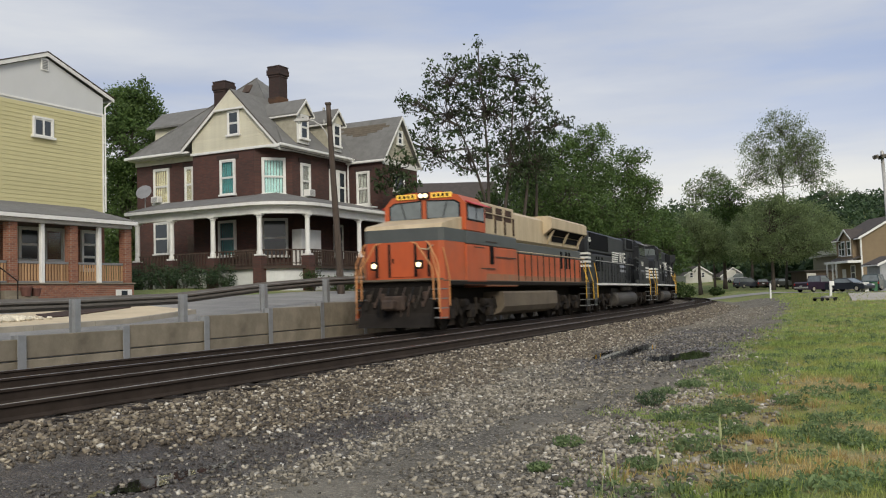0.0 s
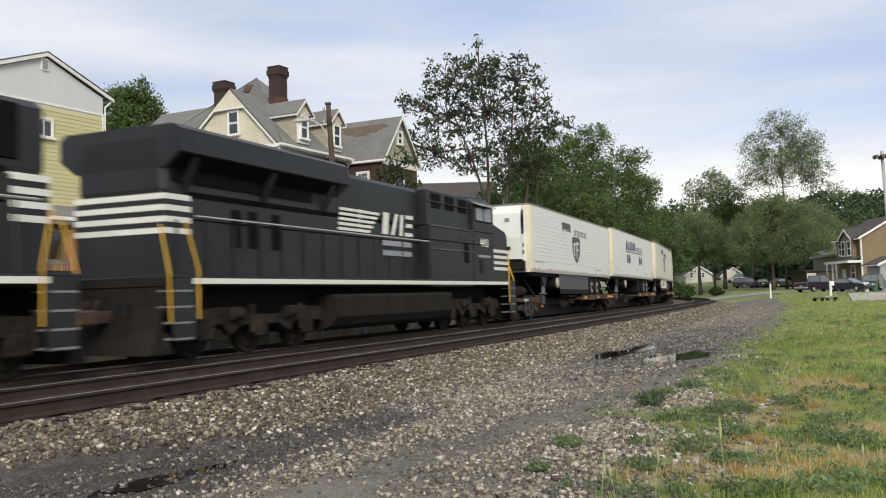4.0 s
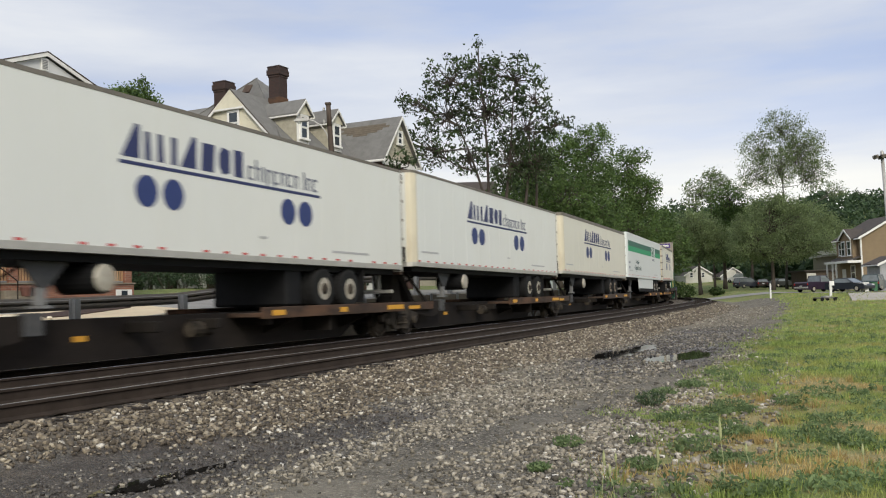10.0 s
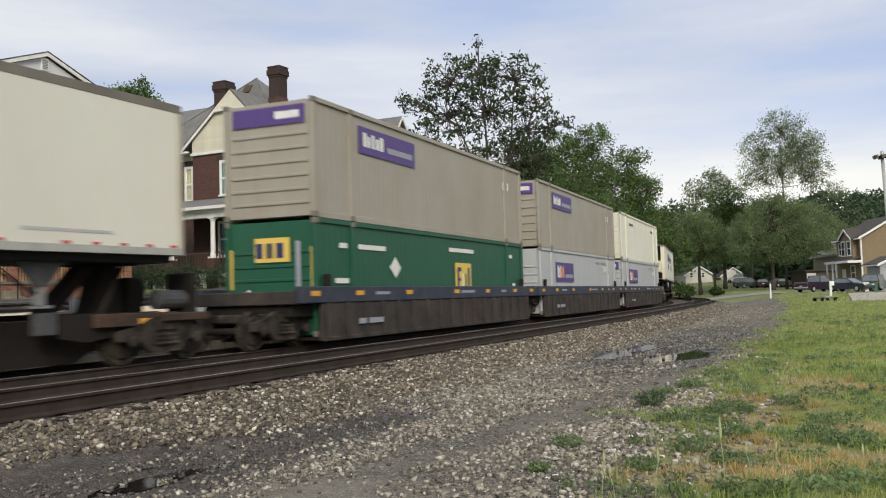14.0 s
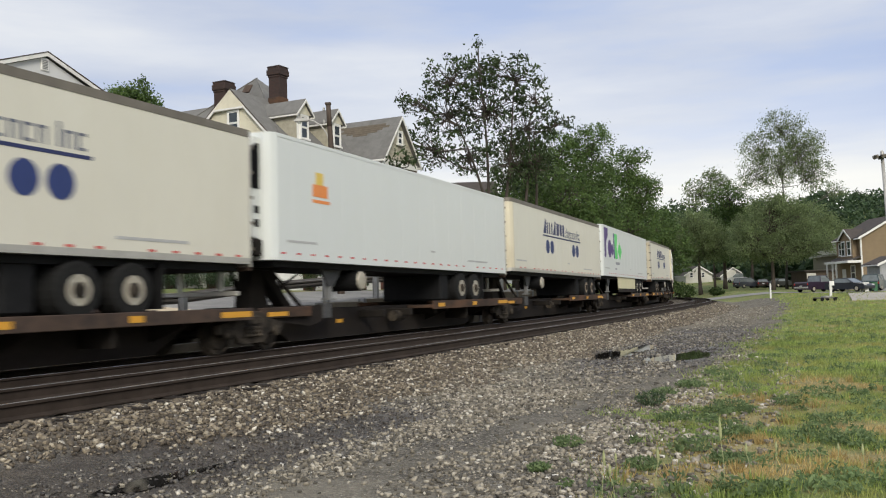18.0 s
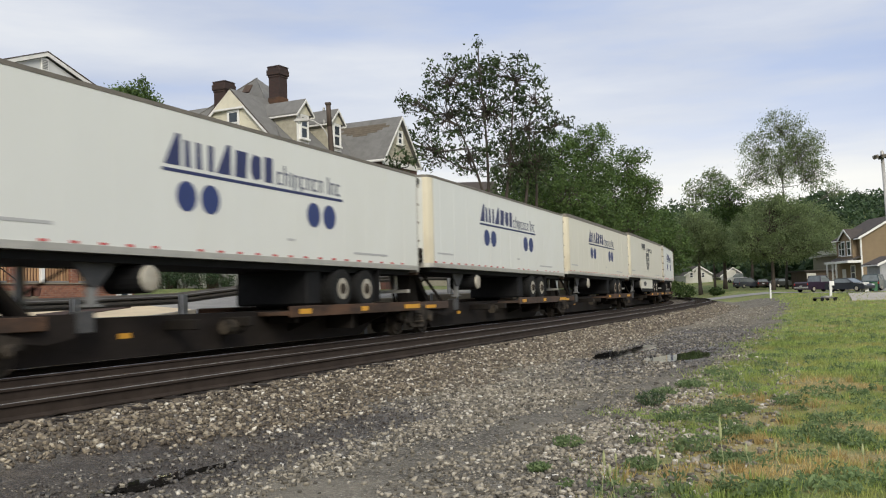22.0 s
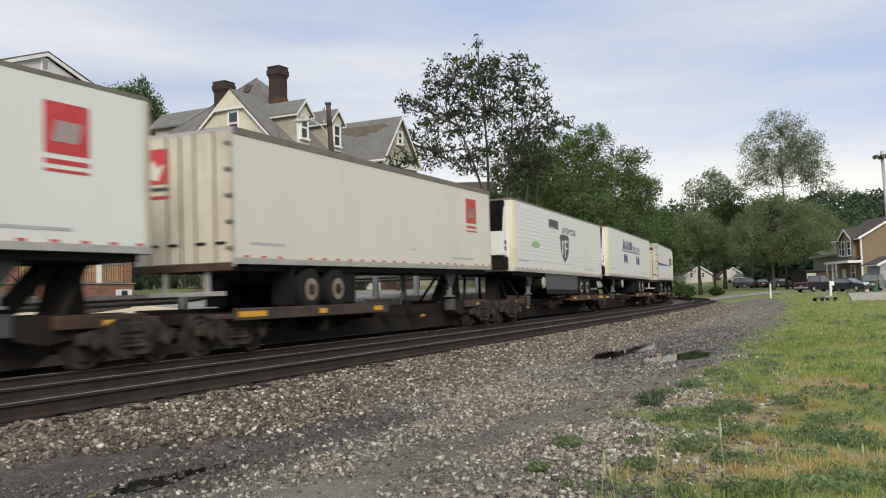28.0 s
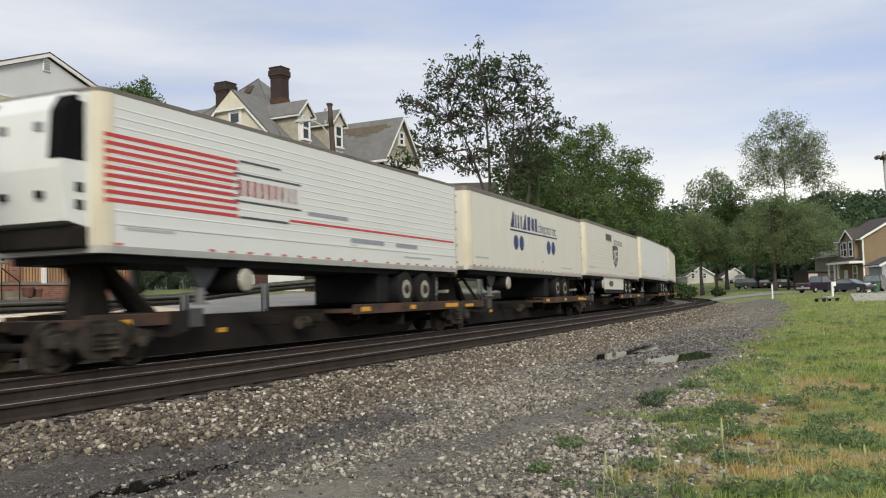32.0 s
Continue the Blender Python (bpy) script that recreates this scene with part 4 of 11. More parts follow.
    # basement window and steps
    part("basement_window", Shape().box(26.35 - U0, 27.15 - U0, -2.80, -2.74, 1.42 - Z0, 1.72 - Z0, 0.01), M["white_trim"], h)
    part("basement_pane", Shape().box(26.6 - U0, 26.9 - U0, -2.815, -2.795, 1.46 - Z0, 1.68 - Z0), M["house_glass"], h)
    for k in range(3):
        part("step", Shape().box(21.2 - U0, 22.3 - U0, -2.78 - 0.3 * (3 - k), -2.7, -0.35, -0.05 + 0.2 * k, 0.012), M["concrete"], h)
    # roof of the rear wing
    part("rear_roof", Shape().prism([(-6.5, 8.2), (-3.4, 9.75), (-0.2, 8.2)], 6.0, 11.0), M["grey_shingle"], h)
    return h


yellow_house()


# ---- the brick house with the wrap-around porch; its own coordinates from (37.5, 29.4)
def brick_house():
    U0, N0, Z0 = 37.5, 29.4, 1.72
    h = thing("house", site(36.53, 27.88, 1.65), "large dark red brick house with grey gables and white porch", "house")
    Z = lambda z: z - Z0
    ev = Z(9.02)
    # body: a chamfered corner towards the tracks, a set-back left part and a long right wing
    c = 1.35
    body = [(0, 5.44), (0, c), (c, 0), (6.6, 0), (6.6, 9.0), (2.65, 9.0), (2.65, 5.44)]
    part("wall", Shape().prism(body, -0.4, ev, "z"), M["dark_brick"], h, "dark red brick wall")
    part("wall", Shape().box(2.6, 9.0, 5.72, 12.1, -0.4, Z(9.5)), M["dark_brick"], h, "dark red brick wall")
    part("frieze_board", Shape().box(2.52, 2.6, 5.44, 12.15, Z(9.24), Z(9.54), 0.01), M["cream_siding"], h)
    # front gable above the set-forward part
    ga, gb, gz = -0.05, 5.46, Z(12.10)
    mid = 2.72
    ll, lr = ev + 0.78, ev + 0.18                    # heights at which the gable's roof meets its two wall ends
    slope_l, slope_r = (gz - ll) / (gb - mid), (gz - lr) / (mid - ga)
    part("gable_wall", Shape().prism([(ga, ev), (gb, ev), (gb, ll), (mid, gz), (ga, lr)], 0.0, 3.0, "x"), M["cream_siding"], h, "cream painted clapboard gable")
    gw = part("gable_siding", Shape().box(-0.012, 0.0, ga, gb, ev, ev + 0.06), M["cream_siding"], h)
    rows = 22
    pitch = (gz - ev - 0.12) / rows
    for k in range(rows):
        z = ev + 0.05 + pitch * k
        ztop = z + pitch + 0.06
        lo = max(ga, mid - (gz - ztop) / slope_r)
        hi = min(gb, mid + (gz - ztop) / slope_l)
        if hi - lo > 0.2:
            part("siding_board", Shape().prism([(0.0, 0.0), (-0.022, 0.0), (-0.005, pitch), (0.0, pitch)], lo, hi, "x"), M["cream_siding"], gw, m=pose(-0.003, 0, z, 0, 0, 0) @ Matrix(((0, 1, 0, 0), (1, 0, 0, 0), (0, 0, 1, 0), (0, 0, 0, 1))))
    hood = 0.95
    part("gable_hood", Shape().prism([(mid - hood / slope_r, gz - hood), (mid + hood / slope_l, gz - hood), (mid, gz + 0.02)], -0.2, -0.02, "x"), M["cream_siding"], h, "cream hood in the gable's peak")
    part("hood_trim", Shape().box(-0.23, -0.02, mid - hood / slope_r + 0.02, mid + hood / slope_l - 0.02, gz - hood - 0.07, gz - hood + 0.03, 0.01), M["white_trim"], h)
    part("gable_band", Shape().box(-0.10, 0.02, ga - 0.05, gb + 0.06, ev - 0.08, ev + 0.05, 0.015), M["white_trim"], h)
    window(h, -0.03, 2.62, Z(9.78), Z(11.08), 0.80, "u", None, 2)
    # gable roof
    for y0, z0 in ((ga - 0.35, lr - 0.35 * slope_r), (gb + 0.62, ll - 0.62 * slope_l)):
        out = [(mid, gz - 0.02), (y0, z0 - 0.02), (y0, z0 + 0.10), (mid, gz + 0.10)]
        part("roof", Shape().prism(out, -0.14, 6.0, "x"), M["grey_shingle"], h, "grey asphalt shingle roof slope")
        out = [(mid, gz - 0.13), (y0, z0 - 0.13), (y0, z0 + 0.05), (mid, gz + 0.05)]
        part("bargeboard", Shape().prism(out, -0.19, -0.142, "x"), M["white_trim"], h, "white painted bargeboard")
        out = [(mid, gz + 0.052), (y0, z0 + 0.052), (y0, z0 + 0.085), (mid, gz + 0.085)]
        part("drip_edge", Shape().prism(out, -0.21, -0.145, "x"), M["dark_wood"], h)
    part("corner_bracket", Shape().box(-0.16, 0.0, gb + 0.2, gb + 0.62, ll - 0.62 * slope_l - 0.16, ll - 0.62 * slope_l - 0.06, 0.01), M["white_trim"], h)
    # main hipped roof behind, to the peak
    peak = (4.94, 5.0, Z(14.08))
    left = Z(9.66)
    sh = Shape()
    pts = [(0.0, -0.5, ev), (9.0, -0.5, ev), (9.4, 12.25, left), (1.95, 12.25, left), (1.95, 5.4, left)]
    for a, b in zip(pts, pts[1:] + pts[:1]):
        sh.quad(a, b, peak)
    part("roof", sh, M["grey_shingle"], h, "grey hipped main roof")
    part("eave_box", Shape().box(-0.25, 6.6, -0.46, 0.2, ev - 0.16, ev + 0.02, 0.01), M["white_trim"], h, "white boxed eaves")
    part("eave_box", Shape().box(2.0, 2.7, 5.5, 12.22, left - 0.14, left - 0.01, 0.01), M["white_trim"], h, "white boxed eaves")
    part("gutter", Shape().box(-0.35, 6.2, -0.60, -0.47, ev - 0.12, ev + 0.02, 0.03), M["white_trim"], h)
    part("gutter", Shape().box(1.80, 1.95, 5.6, 12.35, left - 0.1, left + 0.05, 0.03), M["white_trim"], h)
    part("ridge_cap", Shape().tube(peak, (1.95, 12.25, left), 0.05, n=5).tube(peak, (0.0, -0.5, ev), 0.05, n=5), M["grey_shingle"], h)
    part("roof_hatch", Shape().box(-0.3, 0.3, -0.25, 0.25, 0, 0.1, 0.02), M["dark_wood"], h, "dark open roof hatch", m=pose(3.1, 4.2, Z(12.95), 0, -55, 0))
    # low dormer on the left slope, its ridge running back into the main roof
    for sgn in (-1, 1):
        part("side_dormer_roof", Shape().prism([(4.6, Z(12.6)), (4.6 + sgn * 1.3, Z(11.55)), (4.6 + sgn * 1.3, Z(11.65)), (4.6, Z(12.72))], 6.0, 12.0), M["grey_shingle"], h, "grey shingled dormer roof")
    part("side_dormer_wall", Shape().prism([(3.6, Z(9.9)), (5.6, Z(9.9)), (5.6, Z(11.6)), (4.6, Z(12.5)), (3.6, Z(11.6))], 6.0, 11.6), M["cream_siding"], h)
    # dormers on the right slope
    for u in (1.97, 5.02):
        d = part("dormer", Shape().box(u - 0.5, u + 0.5, -0.25, 3.6, Z(9.3), Z(10.92)), M["wall_shingle"], h, "dormer with weathered shingle cheeks")
        for k in range(8):
            z = Z(9.45) + 0.18 * k
            part("shingle_course", Shape().prism([(0.0, z), (-0.022, z), (-0.004, z + 0.18), (0.0, z + 0.18)], -0.24, 3.0, "y"), M["wall_shingle"], d, m=pose(u - 0.5, 0, 0))
        for sgn in (-1, 1):
            out = [(u, Z(11.56)), (u + sgn * 0.74, Z(10.76)), (u + sgn * 0.74, Z(10.84)), (u, Z(11.66))]
            part("dormer_roof", Shape().prism(out, -0.50, 4.4), M["grey_shingle"], d)
            out = [(u, Z(11.48)), (u + sgn * 0.75, Z(10.70)), (u + sgn * 0.75, Z(10.81)), (u, Z(11.61))]
            part("bargeboard", Shape().prism(out, -0.54, -0.502), M["white_trim"], d)
            part("eave_trim", Shape().box(u + sgn * 0.70 - 0.04, u + sgn * 0.70 + 0.04, -0.5, 2.6, Z(10.68), Z(10.77), 0.01), M["white_trim"], d)
        part("dormer_gable", Shape().prism([(u - 0.64, Z(10.85)), (u + 0.64, Z(10.85)), (u, Z(11.5))], -0.36, -0.24), M["cream_siding"], d)
        part("dormer_front", Shape().box(u - 0.52, u + 0.52, -0.3, -0.25, Z(9.3), Z(10.9), 0.01), M["white_trim"], d)
        window(d, u + 0.02, -0.33, Z(9.55), Z(10.82), 0.72, "n", None, 2)
    # wing: a gable towards the tracks, its left slope towards the porch
    UW, NF, we = 6.6, -2.26, Z(8.98)
    wr = 10.62
    wm, wz = 8.61, Z(11.50)
    part("wing_wall", Shape().box(UW, wr, NF, 8.0, -0.4, we - 0.02), M["dark_brick"], h, "dark red brick wing wall")
    part("wing_gable", Shape().prism([(UW, we), (wr, we), (wm, wz - 0.05)], NF + 0.02, 6.0), M["wall_shingle"], h, "weathered shingle gable")
    for k in range(9):
        z = we + 0.05 + 0.3 * k
        f = min(1.0, (z + 0.34 - we) / (wz - we))
        lo, hi = UW + (wm - UW) * f, wr + (wm - wr) * f
        if hi - lo > 0.3:
            part("shingle_course", Shape().prism([(0, z), (-0.035, z), (-0.008, z + 0.3), (0, z + 0.3)], lo, hi, "x"), M["wall_shingle"], h, m=pose(0, NF + 0.02, 0))
    for sgn, ue in ((-1, UW - 0.15), (1, wr + 0.15)):
        sl = (wz - we) / (wm - UW)
        zb = wz - abs(wm - ue) * sl
        part("wing_roof", Shape().prism([(wm, wz), (ue, zb), (ue, zb + 0.10), (wm, wz + 0.11)], NF - 0.22, 6.5), M["grey_shingle"], h, "grey shingle wing roof")
        part("bargeboard", Shape().prism([(wm, wz - 0.08), (ue, zb - 0.09), (ue, zb + 0.05), (wm, wz + 0.07)], NF - 0.27, NF - 0.222), M["white_trim"], h)
        part("gutter", Shape().box(ue - 0.09, ue + 0.05, NF - 0.22, 0.0 if sgn < 0 else 6.5, zb - 0.06, zb + 0.08, 0.03), M["white_trim"], h)
    # patch of missing shingles on the wing roof: short staggered strips of bare board
    for k, (n0, n1, f) in enumerate(((-1.6, 1.6, 0.80), (-1.9, 1.2, 0.745), (-1.5, 1.9, 0.69), (-1.2, 0.9, 0.635), (-0.6, 0.4, 0.58))):
        u0, u1 = UW + (wm - UW) * f, UW + (wm - UW) * (f + 0.05)
        z0, z1 = we + (wz - we) * f + 0.115, we + (wz - we) * (f + 0.05) + 0.115
        part("bare_board", Shape().prism([(u0, z0), (u1, z1), (u1, z1 + 0.012), (u0, z0 + 0.012)], n0, n1), M["bare_roof"], h, "bare boards where shingles are missing")
    window(h, 8.55, NF - 0.06, Z(9.95), Z(10.75), 0.6, "n", None, 2)
    part("frieze_board", Shape().box(UW - 0.02, wr, NF - 0.05, NF, we - 0.35, we - 0.03, 0.01), M["white_trim"], h)
    # chimneys
    for u, n, z1, r in ((3.4, 6.15, 13.68, 0.40), (3.1, 2.12, 13.92, 0.36)):
        ch = part("chimney", Shape().box(u - r, u + r, n - r, n + r, Z(10.5), Z(z1) - 0.5, 0.02), M["chimney_brick"], h, "tall dark brick chimney")
        cap = Shape()
        for k, (za, zb, gr) in enumerate(((0.62, 0.50, 0.03), (0.50, 0.20, 0.08), (0.20, 0.06, 0.04), (0.06, 0.0, 0.06))):
            cap.box(u - r - gr, u + r + gr, n - r - gr, n + r + gr, Z(z1) - za, Z(z1) - zb, 0.012)
        part("chimney_cap", cap, M["chimney_brick"], ch, "corbelled brick cap")
        part("flashing", Shape().box(u - r - 0.03, u + r + 0.03, n - r - 0.03, n + r + 0.03, Z(11.6), Z(12.2), 0.01), M["rust_deck"], ch, "rusty flashing")
    # upper windows
    window(h, -0.04, 3.06, Z(6.72), Z(8.55), 1.0, "u", "teal_curtain", 2)
    window(h, c / 2 - 0.03, c / 2 - 0.03, Z(6.62), Z(8.5), 1.22, "d", "pale_teal", 2)
    window(h, 2.45, -0.04, Z(6.55), Z(8.35), 0.82, "n", "pale_curtain", 2)
    window(h, 5.05, -0.04, Z(6.5), Z(8.33), 0.72, "n", "pale_curtain", 2)
    window(h, 5.85, -0.04, Z(6.5), Z(8.33), 0.72, "n", None, 2)
    window(h, 6.56, -1.02, Z(6.42), Z(8.3), 0.85, "u", "pale_curtain", 2)
    window(h, 8.35, NF - 0.04, Z(7.2), Z(8.2), 1.2, "n", None, 1)
    window(h, 2.56, 10.15, Z(6.96), Z(9.0), 1.18, "u", "yellow_curtain", 2)
    window(h, 2.56, 8.05, Z(6.96), Z(8.92), 0.64, "u", "yellow_curtain", 2)
    # stone lintels
    for u, n, w, f, z in ((-0.02, 3.06, 1.45, "u", 8.56), (2.45, -0.02, 1.1, "n", 8.36), (2.58, 10.15, 1.5, "u", 9.0), (2.58, 8.05, 1.0, "u", 8.92), (5.45, -0.02, 1.8, "n", 8.34), (6.58, -1.02, 1.2, "u", 8.31), (2.58, 10.18, 1.5, "u", 5.9)):
        part("lintel", Shape().box(-w / 2, w / 2, -0.03, 0.03, 0, 0.24, 0.01), M["chimney_brick"], h, "sooty dark lintel", m=pose(u, n, Z(z), 0, 0, -90 if f == "u" else 0))
    # air conditioners in windows
    for u, n, z, turn in ((2.52, -0.2, 6.6, 0), (2.35, 10.3, 7.0, -90)):
        ac = part("air_conditioner", Shape().box(-0.27, 0.27, -0.22, 0.15, 0, 0.36, 0.02), M["white_trim"], h, "window air conditioner", m=pose(u, n, Z(z), 0, 0, turn))
        for k in range(5):
            part("vent_slot", Shape().box(-0.2, 0.2, -0.235, -0.215, 0.06 + 0.055 * k, 0.085 + 0.055 * k), M["metal_grey"], ac)
    # porch: floor, roof band with a round corner, columns on brick pedestals
    PU, PN, R = -2.3, -2.3, 2.3          # porch edge runs u = PU and n = PN, rounded by R
    edge = [(PU, 7.5)] + [(PU, 5.0), (PU, 2.0)]
    for k in range(9):
        t = math.pi / 2 * k / 8
        edge.append((PU + R - R * math.cos(t), PN + R - R * math.sin(t)))
    edge += [(2.0, PN), (4.0, PN), (6.55, PN)]

    def band(off0, z0, off1, z1, th=0.0):
        """A strip that follows the porch's edge between two offsets and heights."""
        sh = Shape()
        rows = []
        for off, z in ((off0, z0), (off1, z1)):
            row = []
            for i, (a, b) in enumerate(edge):
                p, q = edge[max(0, i - 1)], edge[min(len(edge) - 1, i + 1)]
                tx, ty = q[0] - p[0], q[1] - p[1]
                l = math.hypot(tx, ty)
                row.append((a + ty / l * off, b - tx / l * off, z))
            rows.append(row)
        i, n = 0, len(edge)
        sh.v = rows[0] + rows[1]
        sh.f = [(k, k + 1, n + k + 1, n + k) for k in range(n - 1)]
        return sh
    # offsets: positive goes outwards from the house
    def solid(o0, o1, z0, z1, zi=None):
        sh = Shape()
        a = band(o0, z0, o1, z0)
        b = band(o0, z1 if zi is None else zi, o1, z1)
        n = len(edge)
        sh.v = a.v + b.v
        m2 = 2 * n
        for k in range(n - 1):
            sh.f += [(k, k + 1, n + k + 1, n + k), (m2 + k, m2 + n + k, m2 + n + k + 1, m2 + k + 1), (k, m2 + k, m2 + k + 1, k + 1), (n + k, n + k + 1, m2 + n + k + 1, m2 + n + k)]
        sh.f += [(0, n, m2 + n, m2), (n - 1, m2 + n - 1, m2 + 2 * n - 1, 2 * n - 1)]
        return sh
    part("porch_roof", solid(-2.4, 0.42, Z(5.86), Z(5.92), Z(6.62)), M["grey_shingle"], h, "grey shingled porch roof")
    part("porch_cornice", solid(-0.1, 0.5, Z(5.72), Z(5.87)), M["white_trim"], h, "white porch cornice with peeling paint")
    part("porch_frieze", solid(-0.2, 0.12, Z(5.34), Z(5.72)), M["white_trim"], h, "white porch frieze")
    part("porch_ceiling", solid(-2.35, -0.1, Z(5.62), Z(5.68)), M["dark_wood"], h)
    part("porch_floor", solid(-2.4, 0.12, Z(2.72), Z(2.86)), M["dark_wood"], h)
    skirt = part("porch_skirt", solid(-0.12, -0.07, -0.25, Z(2.72)), M["lattice_white"], h, "white board skirting under the porch")
    cols = [(PU, 7.1), (PU, 4.78), (PU, 2.12), (-2.21, -0.64), (-0.55, -2.23), (3.98, PN), (6.4, PN)]
    for a, b in cols:
        col = part("column", Shape().lathe([(0.15, Z(3.42)), (0.15, Z(3.55)), (0.125, Z(3.6)), (0.115, Z(5.15)), (0.15, Z(5.2)), (0.15, Z(5.27))], (a, b, 0), "z", 14), M["white_trim"], h, "white round porch column")
        part("capital", Shape().box(a - 0.18, a + 0.18, b - 0.18, b + 0.18, Z(5.27), Z(5.36), 0.01), M["white_trim"], col)
        part("plinth", Shape().box(a - 0.19, a + 0.19, b - 0.19, b + 0.19, Z(3.34), Z(3.43), 0.01), M["white_trim"], col)
        part("pedestal", Shape().box(a - 0.24, a + 0.24, b - 0.24, b + 0.24, -0.4, Z(3.34), 0.012), M["dark_brick"], h, "dark brick pedestal")
    bal = Shape().box(-0.025, 0.025, -0.025, 0.025, Z(2.9), Z(3.58)).mesh("baluster", M["dark_wood"])
    for (a0, b0), (a1, b1) in zip(cols, cols[1:]):
        ln = math.hypot(a1 - a0, b1 - b0)
        for z, r in ((3.62, 0.045), (2.98, 0.03)):
            part("railing_bar", Shape().tube((a0, b0, Z(z)), (a1, b1, Z(z)), r, n=4), M["dark_wood"], h)
        c2 = int(ln / 0.19)
        for k in range(1, c2):
            part("baluster", bal, None, h, m=pose(a0 + (a1 - a0) * k / c2, b0 + (b1 - b0) * k / c2, 0))
    # lower windows and door
    window(h, -0.04, 3.15, Z(3.55), Z(5.4), 1.15, "u", "teal_curtain", 2)
    window(h, c / 2 - 0.03, c / 2 - 0.03, Z(3.45), Z(5.4), 1.35, "d", None, 2)
    window(h, 2.56, 10.18, Z(4.04), Z(5.9), 1.15, "u", None, 2)
    window(h, 5.4, -0.04, Z(3.5), Z(5.3), 0.9, "n", None, 2)
    part("front_door", Shape().box(2.5, 2.56, 7.3, 8.2, Z(2.86), Z(5.0), 0.01), M["dark_wood"], h, "dark wooden front door")
    part("white_cabinet", Shape().box(0.6, 2.3, -1.05, -0.45, Z(2.86), Z(4.75), 0.02), M["white_trim"], h, "white cabinet on the porch")
    # satellite dish on the porch roof
    d = part("satellite_dish", Shape().lathe([(0.02, 0.0), (0.22, 0.02), (0.38, 0.07), (0.42, 0.10)], (0, 0, 0), "z", 20), M["metal_grey"], h, "grey satellite dish", m=pose(-1.5, 7.4, Z(7.02), 62, 0, -70))
    part("mast", Shape().tube((-1.45, 7.4, Z(6.0)), (-1.45, 7.4, Z(6.95)), 0.03), M["metal_grey"], h)
    part("downpipe", Shape().path([(6.45, -0.55, ev), (6.45, -0.1, ev - 0.35), (6.45, -0.1, Z(6.5)), (6.4, -2.0, Z(6.2))], 0.05), M["white_trim"], h, "white downpipe")
    return h


brick_house()
# ------------------------------------------------------------------ paved strips on the ground
M["beige_pave"] = material("beige_pave", (0.60, 0.495, 0.34), 0.9, scale=1.5, vary=0.14, dirt=(0.30, 0.25, 0.18), dirt_amount=0.5, dirt_scale=0.7, bump=0.1)
M["kerb"] = material("kerb", (0.33, 0.30, 0.25), 0.9, scale=2, vary=0.2, dirt=(0.15, 0.14, 0.12), dirt_amount=0.5, dirt_scale=1.2, obrand=0.1)
M["street"] = material("street", (0.29, 0.28, 0.27), 0.9, scale=0.4, vary=0.15, dirt=(0.22, 0.21, 0.2), dirt_amount=0.5, dirt_scale=0.25)
M["lot"] = material("lot", (0.41, 0.375, 0.33), 0.9, scale=0.5, vary=0.12, dirt=(0.33, 0.3, 0.27), dirt_amount=0.4, dirt_scale=0.3)
M["mulch"] = material("mulch", (0.055, 0.03, 0.022), 0.95, scale=12, vary=0.5, bump=0.6)
M["pale_stone"] = material("pale_stone", (0.62, 0.56, 0.44), 0.85, scale=10, vary=0.2, island=0.25)


def site_xy(u, n):
    return u * SU[0] + n * SN[0], u * SU[1] + n * SN[1]


def draped(corners, nu, nv, lift, depth=0.0):
    """A slab draped over the ground between four corners (x, y); its rim goes down by depth."""
    (ax, ay), (bx, by), (cx, cy), (dx, dy) = corners
    sh = Shape()
    for i in range(nu + 1):
        f = i / nu
        for j in range(nv + 1):
            g = j / nv
            x = (ax * (1 - f) + bx * f) * (1 - g) + (dx * (1 - f) + cx * f) * g
            y = (ay * (1 - f) + by * f) * (1 - g) + (dy * (1 - f) + cy * f) * g
            sh.v.append((x, y, ground_z(x, y) + lift))
    w = nv + 1
    for i in range(nu):
        for j in range(nv):
            sh.f.append((i * w + j, (i + 1) * w + j, (i + 1) * w + j + 1, i * w + j + 1))
    if depth:
        rim = [i * w for i in range(nu + 1)] + [nu * w + j for j in range(1, w)] + [i * w + nv for i in range(nu - 1, -1, -1)] + [j for j in range(nv - 1, 0, -1)]
        b0 = len(sh.v)
        for k in rim:
            x, y, z = sh.v[k]
            sh.v.append((x, y, z - depth))
        for k in range(len(rim)):
            q = (k + 1) % len(rim)
            sh.f.append((rim[k], rim[q], b0 + q, b0 + k))
    return sh


walk_pave = part("pavement", draped([site_xy(4, 20.15), site_xy(22.0, 20.15), site_xy(22.6, 24.4), site_xy(4, 24.4)], 40, 8, 0.13, 0.3), M["beige_pave"], None)
tagged(walk_pave, "beige concrete pavement in front of the houses", "pavement", kind="structure")
for k in range(9):
    a, b = 4 + 2.0 * k, 5.985 + 2.0 * k
    part("kerbstone", draped([site_xy(a, 20.0), site_xy(b, 20.0), site_xy(b, 20.147), site_xy(a, 20.147)], 4, 1, 0.135, 0.35), M["kerb"], walk_pave)
bed = part("planting_bed", draped([site_xy(18.1, 22.1), site_xy(21.6, 22.4), site_xy(21.4, 23.4), site_xy(18.8, 23.4)], 10, 6, 0.16, 0.1), M["mulch"], None)
tagged(bed, "dark mulched planting bed in the pavement", "flower bed", kind="structure")
rs = np.random.RandomState(5)
sh = Shape()
